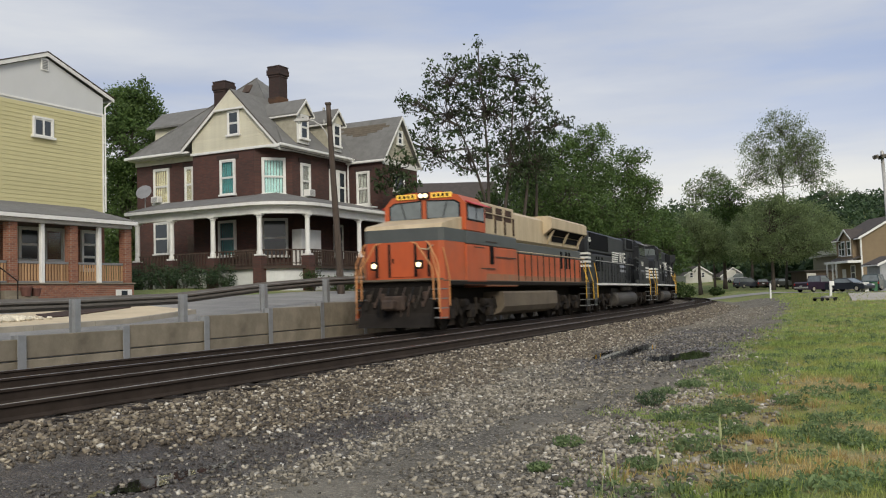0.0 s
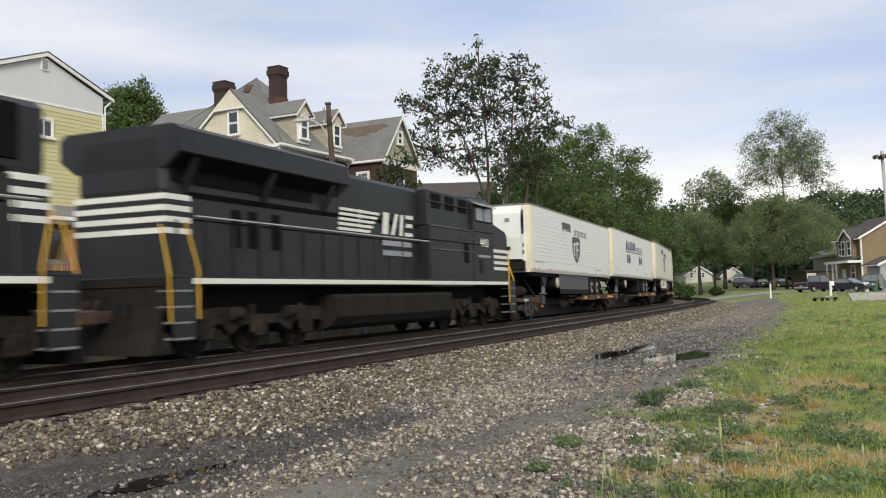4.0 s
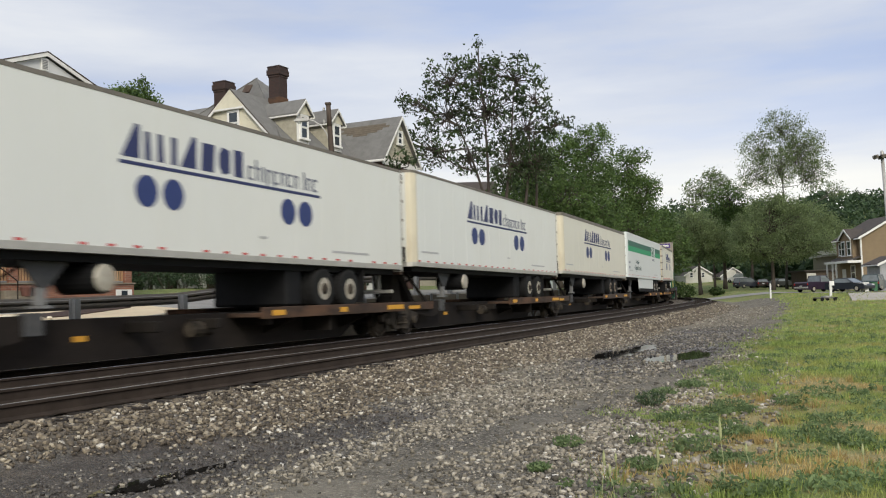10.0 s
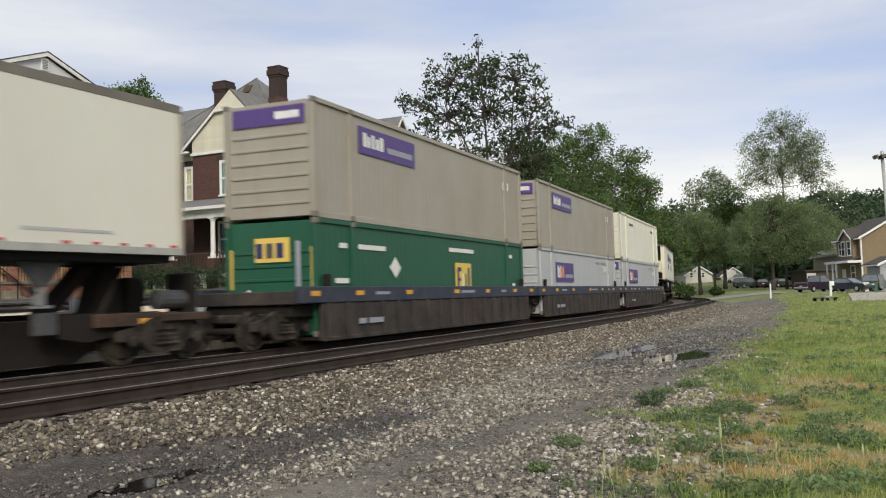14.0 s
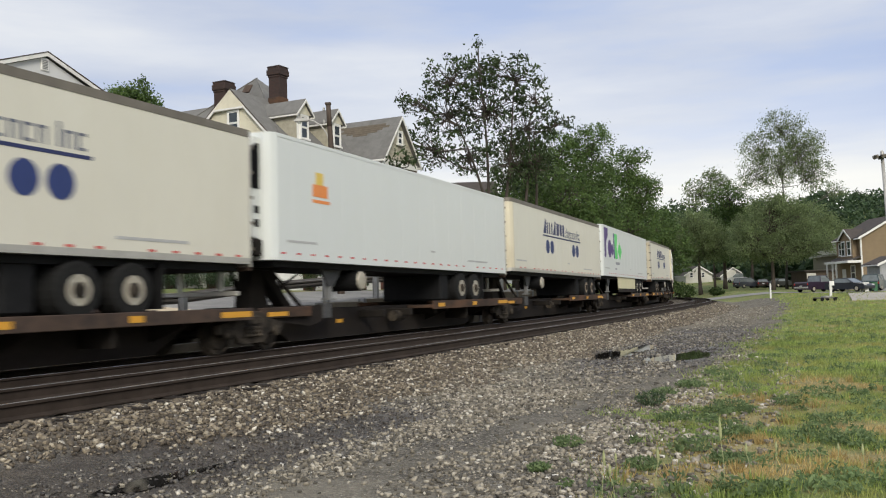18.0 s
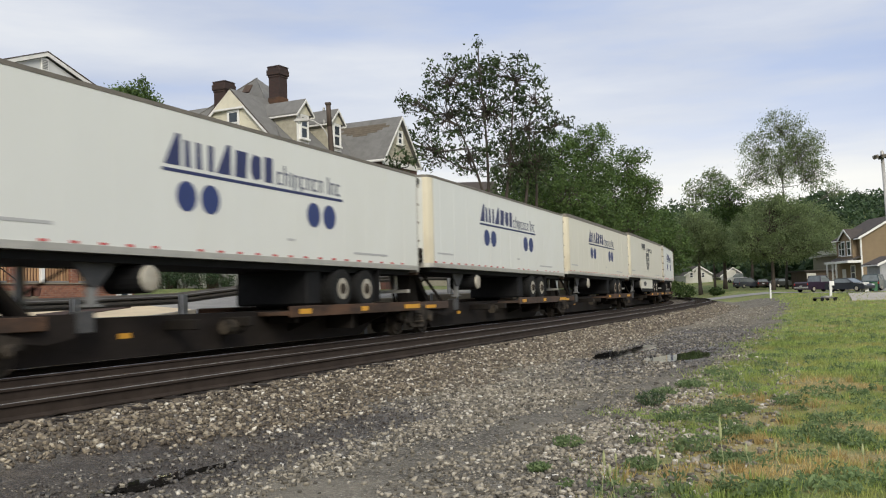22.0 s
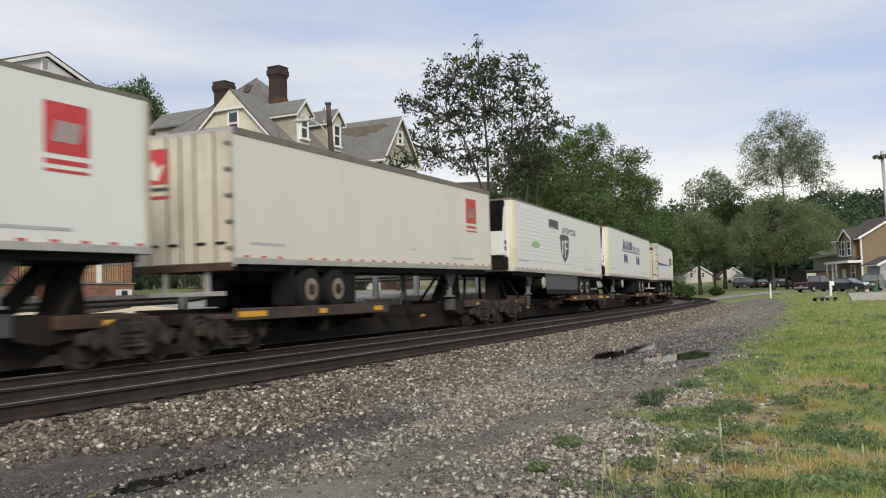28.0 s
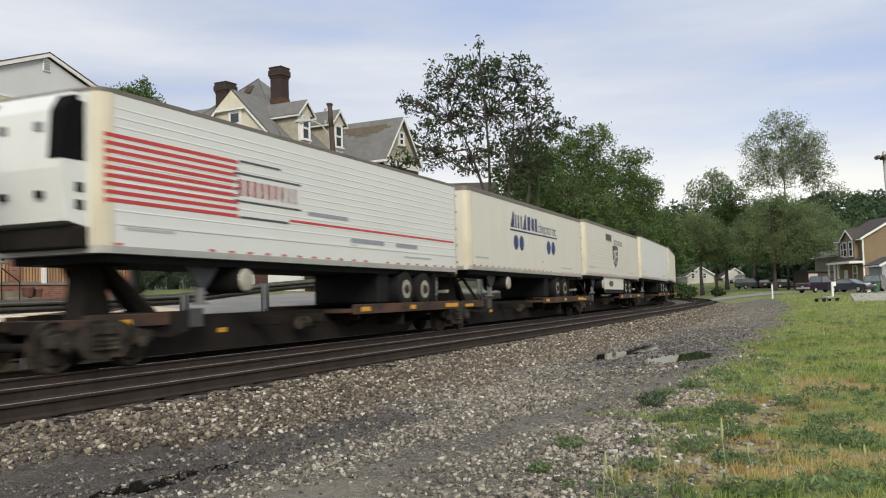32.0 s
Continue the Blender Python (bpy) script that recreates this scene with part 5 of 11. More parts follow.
for k in range(420):
    x, y = site_xy(14.2 + 3.3 * rs.rand() + 0.8 * rs.randn() * 0.3, 21.5 + 1.3 * rs.rand())
    r = 0.05 + 0.06 * rs.rand()
    sh.lathe([(r * 0.6, 0.0), (r, r * 0.5), (r * 0.5, r * 1.1)], (x, y, ground_z(x, y) + 0.12), "z", 6)
peb = part("pale_stones", sh, M["pale_stone"], None)
tagged(peb, "loose pale stones on the pavement", "stones", kind="stuff")

street = part("far_street", draped([(33.2, 123), (38.6, 97), (41.0, 97), (36.5, 126)], 20, 3, 0.05), M["street"], None)
tagged(street, "pale grey street beyond the lawn", "street", kind="structure")
street2 = part("cross_street", draped([(38.6, 93), (75, 93), (75, 97.5), (38.6, 97.5)], 20, 3, 0.06), M["street"], None)
tagged(street2, "pale grey street in front of the brown house", "street", kind="structure")
lot = part("parking_lot", draped([(28.7, 64.0), (39.5, 89), (62, 89), (52, 64)], 20, 20, 0.07, 0.1), M["lot"], None)
tagged(lot, "pale concrete parking lot at the edge of the lawn", "parking lot", kind="structure")

# ------------------------------------------------------------------ poles
M["pole_wood"] = material("pole_wood", (0.085, 0.062, 0.048), 0.9, scale=6, vary=0.4, stretch=(5, 5, 0.4), bump=0.3)
M["lamp_grey"] = material("lamp_grey", (0.42, 0.41, 0.39), 0.55, 0.2, scale=3, vary=0.15)
M["lamp_glass"] = material("lamp_glass", (0.55, 0.56, 0.55), 0.25, scale=3, vary=0.15)


def utility_pole():
    x, y = -4.53, 40.0
    z0 = ground_z(x, y)
    t = thing("utility_pole", pose(x, y, z0), "tall weathered wooden utility pole with a street lamp arm", "utility pole")
    top = Vector((-0.40, 0, 9.84 - z0))
    sh = Shape()
    for k in range(8):
        a, b = top * (k / 8), top * ((k + 1) / 8)
        sh.tube(a - Vector((0, 0, 0.3)) if k == 0 else a, b, 0.17 - 0.008 * k, 0.17 - 0.008 * (k + 1), 12, k in (0, 7))
    part("pole", sh, M["pole_wood"], t, "dark weathered wooden pole", smooth=True)
    part("pole_cap", Shape().box(top.x - 0.13, top.x + 0.13, -0.13, 0.13, top.z - 0.08, top.z + 0.02, 0.02), M["pole_wood"], t)
    for z in (top.z - 0.35, top.z - 0.9):
        part("insulator", Shape().lathe([(0.02, 0), (0.06, 0.02), (0.05, 0.08), (0.06, 0.1), (0.03, 0.16)], (top.x - 0.2, 0, z), "z", 10), M["lamp_grey"], t)
    zc = 8.6 - z0
    arm = part("lamp_arm", Shape().path([(-0.36, 0, zc - 0.55), (-0.5, 0, zc - 0.1), (-0.75, 0, zc + 0.25), (-1.05, 0, zc + 0.45), (-1.35, 0, zc + 0.52)], 0.03, 8), M["lamp_grey"], t, "curved steel lamp arm")
    part("lamp_head", Shape().prism([(-1.3, zc + 0.46), (-1.35, zc + 0.6), (-1.75, zc + 0.6), (-1.95, zc + 0.5), (-1.9, zc + 0.44)], -0.12, 0.12), M["lamp_grey"], arm, "grey street lamp head")
    part("lens", Shape().lathe([(0.10, 0.0), (0.09, -0.06), (0.04, -0.1)], (-1.7, 0, zc + 0.45), "z", 12), M["lamp_glass"], arm)
    part("cable_guard", Shape().box(-0.05, 0.05, -0.2, -0.14, 0.0, 2.6, 0.01), M["pole_wood"], t)
    return t


utility_pole()


def flood_light():
    x, y = 32.25, 65.0
    z0 = ground_z(x, y)
    t = thing("flood_light_pole", pose(x, y, z0), "tall pale steel flood light pole beside the lawn", "lamp post")
    lean = Vector((-0.42, 0, 10.3))
    part("pole", Shape().tube((0, 0, -0.2), lean, 0.19, 0.11, 14), M["lamp_grey"], t, "pale tapered steel pole", smooth=True)
    part("base_collar", Shape().lathe([(0.32, -0.1), (0.32, 0.1), (0.22, 0.16)], (0, 0, 0), "z", 14), M["lamp_grey"], t)
    ring = part("lamp_ring", Shape().lathe([(0.4, -0.06), (0.46, -0.02), (0.46, 0.04), (0.4, 0.06)], (lean.x, 0, lean.z - 0.05), "z", 18), M["dark_steel"], t, "dark lamp ring")
    for k in range(6):
        a = math.pi / 3 * k + 0.3
        cx, cy = lean.x + 0.52 * math.cos(a), 0.52 * math.sin(a)
        f = part("flood_lamp", Shape().box(-0.16, 0.16, -0.11, 0.11, -0.13, 0.11, 0.03), M["rail_galv"], ring, "dark flood lamp", m=pose(cx, cy, lean.z - 0.02, 18, 0, math.degrees(a) + 90))
        part("bracket", Shape().tube((lean.x, 0, lean.z - 0.05), (cx, cy, lean.z - 0.02), 0.03), M["dark_steel"], ring)
    part("top_sensor", Shape().lathe([(0.14, 0), (0.16, 0.1), (0.1, 0.35), (0.05, 0.42)], (lean.x, 0, lean.z), "z", 12), M["lamp_grey"], t)
    return t


flood_light()

# ------------------------------------------------------------------ small posts and a low trailer on the lawn
M["post_white"] = material("post_white", (0.74, 0.73, 0.70), 0.6, scale=5, vary=0.12)


def marker_post(x, y, h, w, sign):
    z = ground_z(x, y)
    t = thing("marker_post", pose(x, y, z), "white painted sign post standing in the lawn" if sign else "white painted marker post standing in the lawn", "post")
    part("post", Shape().box(-w, w, -w, w, -0.2, h, 0.01), M["post_white"], t)
    if sign:
        part("plate", Shape().box(-0.12, 0.30, -w - 0.03, -w - 0.005, h - 0.12, h + 0.28, 0.01), M["post_white"], t, "blank white plate")
    return t


marker_post(32.3, 90.0, 1.45, 0.07, False)
marker_post(34.0, 80.0, 1.05, 0.09, True)


def low_trailer():
    x, y = 27.2, 65.0
    t = thing("utility_trailer", pose(x, y, ground_z(x, y), 0, 0, 8), "small low dark utility trailer parked on the lawn", "trailer")
    part("bed", Shape().box(-0.65, 0.6, -0.45, 0.45, 0.20, 0.28, 0.015), M["rail_galv"], t)
    part("drawbar", Shape().box(0.6, 1.0, -0.04, 0.04, 0.20, 0.26, 0.01), M["dark_steel"], t)
    part("load", Shape().box(-0.15, 0.25, -0.3, 0.3, 0.28, 0.38, 0.03), M["lamp_grey"], t, "pale block on the bed")
    for sx in (-0.5, 0.48):
        for sy in (-0.5, 0.5):
            part("wheel", Shape().lathe([(0.05, -0.05), (0.13, -0.045), (0.14, 0), (0.13, 0.045), (0.05, 0.05)], (sx, sy, 0.14), "y", 16), M["tyre"], t)
    return t


low_trailer()


# ------------------------------------------------------------------ parked cars
def car_paint(name, c):
    return material(name, c, 0.28, 0.1, scale=2, vary=0.12, dirt=tuple(v * 0.7 + 0.02 for v in c), dirt_amount=0.4, coat=0.6)


M["tail_red"] = material("tail_red", (0.45, 0.02, 0.02), 0.3, scale=5, vary=0.2)
M["lamp_clear"] = material("lamp_clear", (0.7, 0.7, 0.68), 0.2, scale=5, vary=0.2)
M["plate_grey"] = material("plate_grey", (0.55, 0.55, 0.55), 0.5, scale=5, vary=0.2)


def car(kind, x, y, turn, c, label):
    """Local x points to the car's front."""
    t = thing("pickup_truck" if kind == "pickup" else "car", pose(x, y, ground_z(x, y) + 0.06, 0, 0, turn), label, "truck" if kind == "pickup" else "car", "parked cars")
    pm = car_paint("car_paint", c)
    h = {"sedan": 1.42, "suv": 1.72, "pickup": 1.78}[kind]
    L, W = {"sedan": (2.35, 0.9), "suv": (2.3, 0.93), "pickup": (2.75, 0.98)}[kind]
    b = {"sedan": 0.95, "suv": 1.05, "pickup": 1.08}[kind]
    low = [(-L, 0.35), (-L + 0.05, 0.28), (L - 0.1, 0.28), (L, 0.4), (L - 0.02, 0.68), (L - 0.15, b - 0.18), (0.95, b), (-L + 0.1, b + 0.02), (-L, b - 0.1)]
    part("body", Shape().prism(low, -W, W).prism([(a * 0.985, z + 0.012) for a, z in low], -W + 0.05, W - 0.05), pm, t, "painted body")
    if kind == "pickup":
        cab = [(-0.75, b), (-0.6, h - 0.03), (0.35, h), (0.95, b)]
        part("bed_wall", Shape().box(-L + 0.05, -0.8, -W + 0.02, -W + 0.1, b, b + 0.04).box(-L + 0.05, -0.8, W - 0.1, W - 0.02, b, b + 0.04), pm, t)
    elif kind == "suv":
        cab = [(-L + 0.05, b), (-L + 0.25, h - 0.05), (0.2, h), (1.0, b)]
    else:
        cab = [(-1.75, b), (-1.1, h - 0.02), (0.15, h), (1.05, b)]
    roof = Shape()
    pts = []
    for a, z in cab:
        inset = 0.08 + 0.16 * (z - b) / (h - b)
        pts.append((a, z, W - inset))
    i = len(roof.v)
    for a, z, w in pts:
        roof.v += [(a, -w, z), (a, w, z)]
    roof.f += [(0, 1, 3, 2), (2, 3, 5, 4), (4, 5, 7, 6), (0, 2, 4, 6), (1, 7, 5, 3)]
    part("cabin", roof, M["cab_glass"], t, "dark window glass")
    part("roof", Shape().box(pts[1][0] + 0.02, pts[2][0] + 0.05, -pts[1][2] - 0.01, pts[1][2] + 0.01, h - 0.06, h + 0.015, 0.02), pm, t)
    for s in (-1, 1):
        part("pillar", Shape().tube((pts[3][0], s * (pts[3][2] + 0.005), pts[3][1]), (pts[2][0], s * (pts[2][2] + 0.005), pts[2][1]), 0.04, n=6), pm, t)
        part("pillar", Shape().tube((pts[0][0], s * (pts[0][2] + 0.005), pts[0][1]), (pts[1][0], s * (pts[1][2] + 0.005), pts[1][1]), 0.05, n=6), pm, t)
        part("mirror", Shape().box(0.75, 0.95, s * (W + 0.1) - 0.08, s * (W + 0.1) + 0.08, b - 0.02, b + 0.13, 0.03), pm, t)
        part("headlight", Shape().box(L - 0.2, L - 0.02, s * (W - 0.28) - 0.2, s * (W - 0.28) + 0.2, b - 0.33, b - 0.2, 0.02), M["lamp_clear"], t, "clear headlight")
        part("tail_light", Shape().box(-L - 0.015, -L + 0.1, s * (W - 0.11) - 0.08, s * (W - 0.11) + 0.08, b - 0.32, b - 0.1, 0.02), M["tail_red"], t, "red tail light")
        for x0 in (-L + 0.85, L - 0.9):
            w = part("wheel", Shape().lathe([(0.2, -0.1), (0.31, -0.1), (0.34, -0.05), (0.34, 0.07), (0.31, 0.11), (0.2, 0.11)], (x0, s * (W - 0.1), 0.34), "y", 18), M["tyre"], t)
            part("rim", Shape().lathe([(0.2, -0.02), (0.19, 0.0), (0.05, 0.02)], (x0, s * (W - 0.005), 0.34), "y", 14), M["rim"], w)
    part("bumper", Shape().box(L - 0.08, L + 0.04, -W + 0.05, W - 0.05, 0.38, 0.58, 0.03), pm if kind != "pickup" else M["lamp_grey"], t)
    part("bumper", Shape().box(-L - 0.06, -L + 0.05, -W + 0.05, W - 0.05, 0.42, 0.60, 0.03), pm if kind != "pickup" else M["lamp_grey"], t)
    part("number_plate", Shape().box(-L - 0.07, -L - 0.055, -0.16, 0.16, 0.62, 0.74), M["plate_grey"], t)
    return t


car("pickup", 41.2, 100.0, 28, (0.030, 0.018, 0.034), "dark maroon pickup truck parked by the street")
car("sedan", 42.6, 95.5, -60, (0.020, 0.024, 0.035), "black sedan parked by the concrete lot")
car("suv", 46.6, 98.0, 50, (0.02, 0.045, 0.045), "dark green sport utility car parked by the house")
car("suv", 50.8, 152.0, 20, (0.03, 0.035, 0.05), "dark blue car parked under the far trees")
car("sedan", 53.6, 153.0, 75, (0.035, 0.02, 0.02), "dark red sedan parked under the far trees")
car("sedan", 55.8, 150.0, 20, (0.02, 0.02, 0.022), "black sedan parked under the far trees")
car("suv", 60.0, 186.0, 160, (0.5, 0.5, 0.5), "silver car parked by the white house")


def waste_bin(x, y, mat, label):
    t = thing("waste_bin", pose(x, y, ground_z(x, y)), label, "bin")
    part("body", Shape().prism([(-0.26, 0.05), (-0.3, 0.95), (0.3, 0.95), (0.26, 0.05)], -0.28, 0.28), mat, t)
    part("lid", Shape().box(-0.33, 0.33, -0.31, 0.31, 0.95, 1.02, 0.02), mat, t)
    for s in (-1, 1):
        part("wheel", Shape().lathe([(0.03, -0.03), (0.1, -0.03), (0.1, 0.03), (0.03, 0.03)], (-0.2, s * 0.26, 0.1), "y", 12), M["tyre"], t)


waste_bin(43.5, 94.0, M["post_white"], "white wheeled bin beside the black car")
waste_bin(44.9, 95.0, material("bin_green", (0.03, 0.12, 0.05), 0.5), "dark green wheeled bin beside the house")

# ------------------------------------------------------------------ houses beyond the lawn
M["brown_siding"] = material("brown_siding", (0.215, 0.155, 0.088), 0.75, scale=1.2, vary=0.12, dirt=(0.17, 0.12, 0.08), dirt_amount=0.4, obrand=0.04)
M["dark_shingle"] = material("dark_shingle", (0.075, 0.062, 0.055), 0.95, scale=3, vary=0.3, bump=0.4, bump_scale=14)
M["green_shingle"] = material("green_shingle", (0.20, 0.21, 0.17), 0.95, scale=3, vary=0.3, bump=0.4, bump_scale=14)
M["far_white"] = material("far_white", (0.60, 0.58, 0.53), 0.75, scale=1, vary=0.1)
M["porch_dark"] = material("porch_dark", (0.09, 0.065, 0.045), 0.85, scale=3, vary=0.3)


def gable_house(x, y, w, depth, eave, apex, wall, roof, label, turn=0.0, board=0.0):
    """A gabled house, its gable to local -y; x runs from 0 to w, y from 0 to depth."""
    z0 = ground_z(x + w / 2, y)
    t = thing("house", pose(x, y, z0, 0, 0, turn), label, "house")
    e, a = eave - z0, apex - z0
    body = part("wall", Shape().prism([(0, -0.4), (w, -0.4), (w, e), (w / 2, a - 0.1), (0, e)], 0, depth), wall, t)
    if board:
        k = 0
        while 0.2 + board * k < a - 0.4:
            z = 0.2 + board * k
            f = 0.0 if z < e else (z + board - e) / (a - e) * w / 2
            if w - 2 * f > 0.5:
                part("siding_board", Shape().prism([(0, z), (-0.03, z), (-0.006, z + board), (0, z + board)], f + 0.02, w - f - 0.02, "x"), wall, body)
            if z + board < e:
                part("siding_board", Shape().prism([(0, z), (-0.03, z), (-0.006, z + board), (0, z + board)], 0.0, depth, "y"), wall, body)
            k += 1
    for s in (0, 1):
        xe, sg = (-0.4, 1) if s == 0 else (w + 0.4, -1)
        sl = (a - e) / (w / 2)
        ze = e - 0.4 * sl
        part("roof", Shape().prism([(w / 2, a), (xe, ze), (xe, ze + 0.16), (w / 2, a + 0.17)], -0.4, depth + 0.4), roof, t, "dark shingled roof slope")
        part("bargeboard", Shape().prism([(w / 2, a - 0.06), (xe - 0.02 * sg, ze - 0.12), (xe - 0.02 * sg, ze + 0.15), (w / 2, a + 0.2)], -0.46, -0.402), M["white_trim"], t, "white bargeboard")
        part("gutter", Shape().box(xe - 0.08, xe + 0.08, -0.4, depth + 0.4, ze - 0.08, ze + 0.06, 0.02), M["white_trim"], t)
    return t, z0


bh, bz = gable_house(49.3, 107.0, 8.6, 6.6, 6.75, 9.1, M["brown_siding"], M["dark_shingle"], "two-storey brown sided house with dark roof and white trim", board=0.2)
Zb = lambda z: z - bz
part("corner_trim", Shape().box(-0.05, 0.12, -0.05, 0.12, 0, Zb(6.7), 0.01), M["white_trim"], bh)
bay = part("bay", Shape().box(-0.6, 0.0, 0.9, 4.1, Zb(4.2), Zb(6.7), 0.02), M["brown_siding"], bh, "projecting upper bay")
for s in (-1, 1):
    part("bay_roof", Shape().prism([(2.5, Zb(7.75)), (2.5 + s * 1.75, Zb(6.5)), (2.5 + s * 1.75, Zb(6.62)), (2.5, Zb(7.88))], -0.85, 1.5, "x"), M["dark_shingle"], bay)
    part("bargeboard", Shape().prism([(2.5, Zb(7.6)), (2.5 + s * 1.8, Zb(6.38)), (2.5 + s * 1.8, Zb(6.6)), (2.5, Zb(7.85))], -0.91, -0.85, "x"), M["white_trim"], bay)
part("bay_gable", Shape().prism([(0.9, Zb(6.7)), (4.1, Zb(6.7)), (2.5, Zb(7.65))], -0.6, 0.0, "x"), M["brown_siding"], bay)
for n in (1.7, 3.3):
    window(bh, -0.63, n, Zb(4.6), Zb(6.4), 1.0, "u", None, 2)
window(bh, -0.03, 5.4, Zb(4.75), Zb(6.3), 0.9, "u", None, 2)
window(bh, -0.03, 2.2, Zb(1.7), Zb(3.5), 1.2, "u", None, 2)
window(bh, 5.8, -0.04, Zb(4.8), Zb(6.2), 0.9, "n", None, 2)
part("porch_roof", Shape().prism([(0.0, Zb(4.35)), (-1.6, Zb(3.8)), (-1.6, Zb(3.95)), (0.0, Zb(4.5))], 0.0, 6.4), M["dark_shingle"], bh, "dark porch roof")
part("porch_fascia", Shape().box(-1.68, -1.6, -0.05, 6.45, Zb(3.7), Zb(3.97), 0.01).box(-1.6, 0.0, -0.08, 0.0, Zb(3.7), Zb(4.0), 0.01), M["white_trim"], bh)
part("porch_floor", Shape().box(-1.6, 0.0, 0.0, 6.4, -0.3, 0.45, 0.02), M["concrete"], bh)
for n in (3.6, 4.6, 6.2):
    part("porch_post", Shape().box(-1.55, -1.38, n - 0.09, n + 0.09, 0.45, Zb(3.7), 0.01), M["white_trim"], bh)
part("front_door", Shape().box(-0.05, 0.0, 4.2, 5.2, 0.45, 2.55, 0.01), M["white_trim"], bh)

gr, grz = gable_house(4.4, 75.0, 7.0, 6.6, 8.6, 10.8, M["wall_shingle"], M["dark_shingle"], "shingled house with dark grey roof behind the brick house", 90)
for n in (1.8, 4.8):
    window(gr, -0.04, n, 8.9 - grz - 2.1, 8.9 - grz - 0.6, 0.9, "u", None, 2)
nh, nz0 = gable_house(55.0, 126.0, 8.0, 9.0, 5.5, 7.6, M["wall_shingle"], M["green_shingle"], "small pale house with grey green roof among trees")
window(nh, 1.6, -0.04, 1.2, 2.6, 1.0, "n", None, 2)
part("open_garage", Shape().box(-4.5, 0.0, 0.5, 6.0, -0.3, 2.4, 0.02), M["porch_dark"], nh, "low brown garage beside the house")
part("garage_roof", Shape().box(-4.8, 0.2, 0.2, 6.3, 2.4, 2.6, 0.03), M["dark_shingle"], nh)
part("garage_door", Shape().box(-4.45, -3.2, 0.44, 0.5, 0.0, 2.2, 0.01), M["far_white"], nh)

wh, wz0 = gable_house(50.6, 190.0, 5.6, 9.0, 4.2, 5.9, M["far_white"], M["dark_shingle"], "low white house far beyond the trees")
for u in (1.2, 3.6):
    window(wh, u, -0.04, 1.1, 2.2, 0.8, "n", None, 2)
gh, gz0 = gable_house(58.6, 192.0, 5.0, 8.0, 3.8, 5.4, M["galvanised"], M["dark_shingle"], "grey garage far beyond the trees")
part("garage_door", Shape().box(0.6, 3.2, -0.08, 0.0, 0.0, 2.2, 0.01), M["far_white"], gh, "white roller door")
sh2, sz0 = gable_house(46.9, 97.6, 3.4, 3.0, 3.3, 4.0, M["galvanised"], M["dark_shingle"], "small grey shed beside the brown house")
part("shed_door", Shape().box(0.9, 2.2, -0.06, 0.0, 0.0, 1.9, 0.01), M["far_white"], sh2)


# ------------------------------------------------------------------ things on the porches
def porch_bench(u, n, z, turn):
    t = thing("bench", site(u, n, z, turn), "dark wooden bench standing on the porch", "bench")
    for k in range(4):
        part("seat_slat", Shape().box(-0.7, 0.7, -0.22 + 0.115 * k, -0.12 + 0.115 * k, 0.42, 0.45, 0.006), M["dark_wood"], t)
    for k in range(3):
        part("back_slat", Shape().box(-0.7, 0.7, 0.23, 0.26, 0.55 + 0.13 * k, 0.64 + 0.13 * k, 0.006), M["dark_wood"], t)
    for x in (-0.66, 0.66):
        part("leg", Shape().box(x - 0.03, x + 0.03, -0.22, -0.16, 0.0, 0.62, 0.006), M["dark_wood"], t)
        part("leg", Shape().box(x - 0.03, x + 0.03, 0.2, 0.26, 0.0, 0.92, 0.006), M["dark_wood"], t)
        part("armrest", Shape().box(x - 0.04, x + 0.04, -0.25, 0.24, 0.62, 0.65, 0.006), M["dark_wood"], t)
    return t


BP = 2.86 - 1.72 + 1.65 + 0.0          # top of the brick house's porch floor
porch_bench(36.53 - 1.35, 27.88 + 1.1, BP, -90)
porch_bench(36.53 + 1.6, 27.88 - 1.5, BP, 0)


def flower_pot(u, n, z, r, h):
    t = thing("flower_pot", site(u, n, z), "dark terracotta flower pot on the porch steps", "flower pot")
    part("pot", Shape().lathe([(r * 0.7, 0.0), (r, h * 0.85), (r * 1.1, h * 0.85), (r * 1.1, h), (r * 0.9, h)], (0, 0, 0), "z", 14), M["terracotta"], t)
    part("soil", Shape().lathe([(r * 0.88, h - 0.03), (r * 0.85, h - 0.02)], (0, 0, 0), "z", 12), M["mulch"], t)


M["terracotta"] = material("terracotta", (0.14, 0.06, 0.045), 0.85, scale=6, vary=0.3)
flower_pot(21.35, 27.05, 1.36 - 0.05 + 0.2, 0.2, 0.34)
flower_pot(21.75, 27.05, 1.36 - 0.05 + 0.2, 0.17, 0.28)
hr = thing("handrail", site(20.55, 26.75, 1.36 - 0.3), "thin dark metal handrail beside the porch steps", "handrail")
part("rail", Shape().path([(0, -0.3, 0.95), (0, 0.6, 1.45)], 0.022), M["dark_steel"], hr)
for q, z0, z1 in ((-0.3, -0.1, 0.95), (0.6, -0.1, 1.45)):
    part("post", Shape().tube((0, q, z0), (0, q, z1), 0.02), M["dark_steel"], hr)
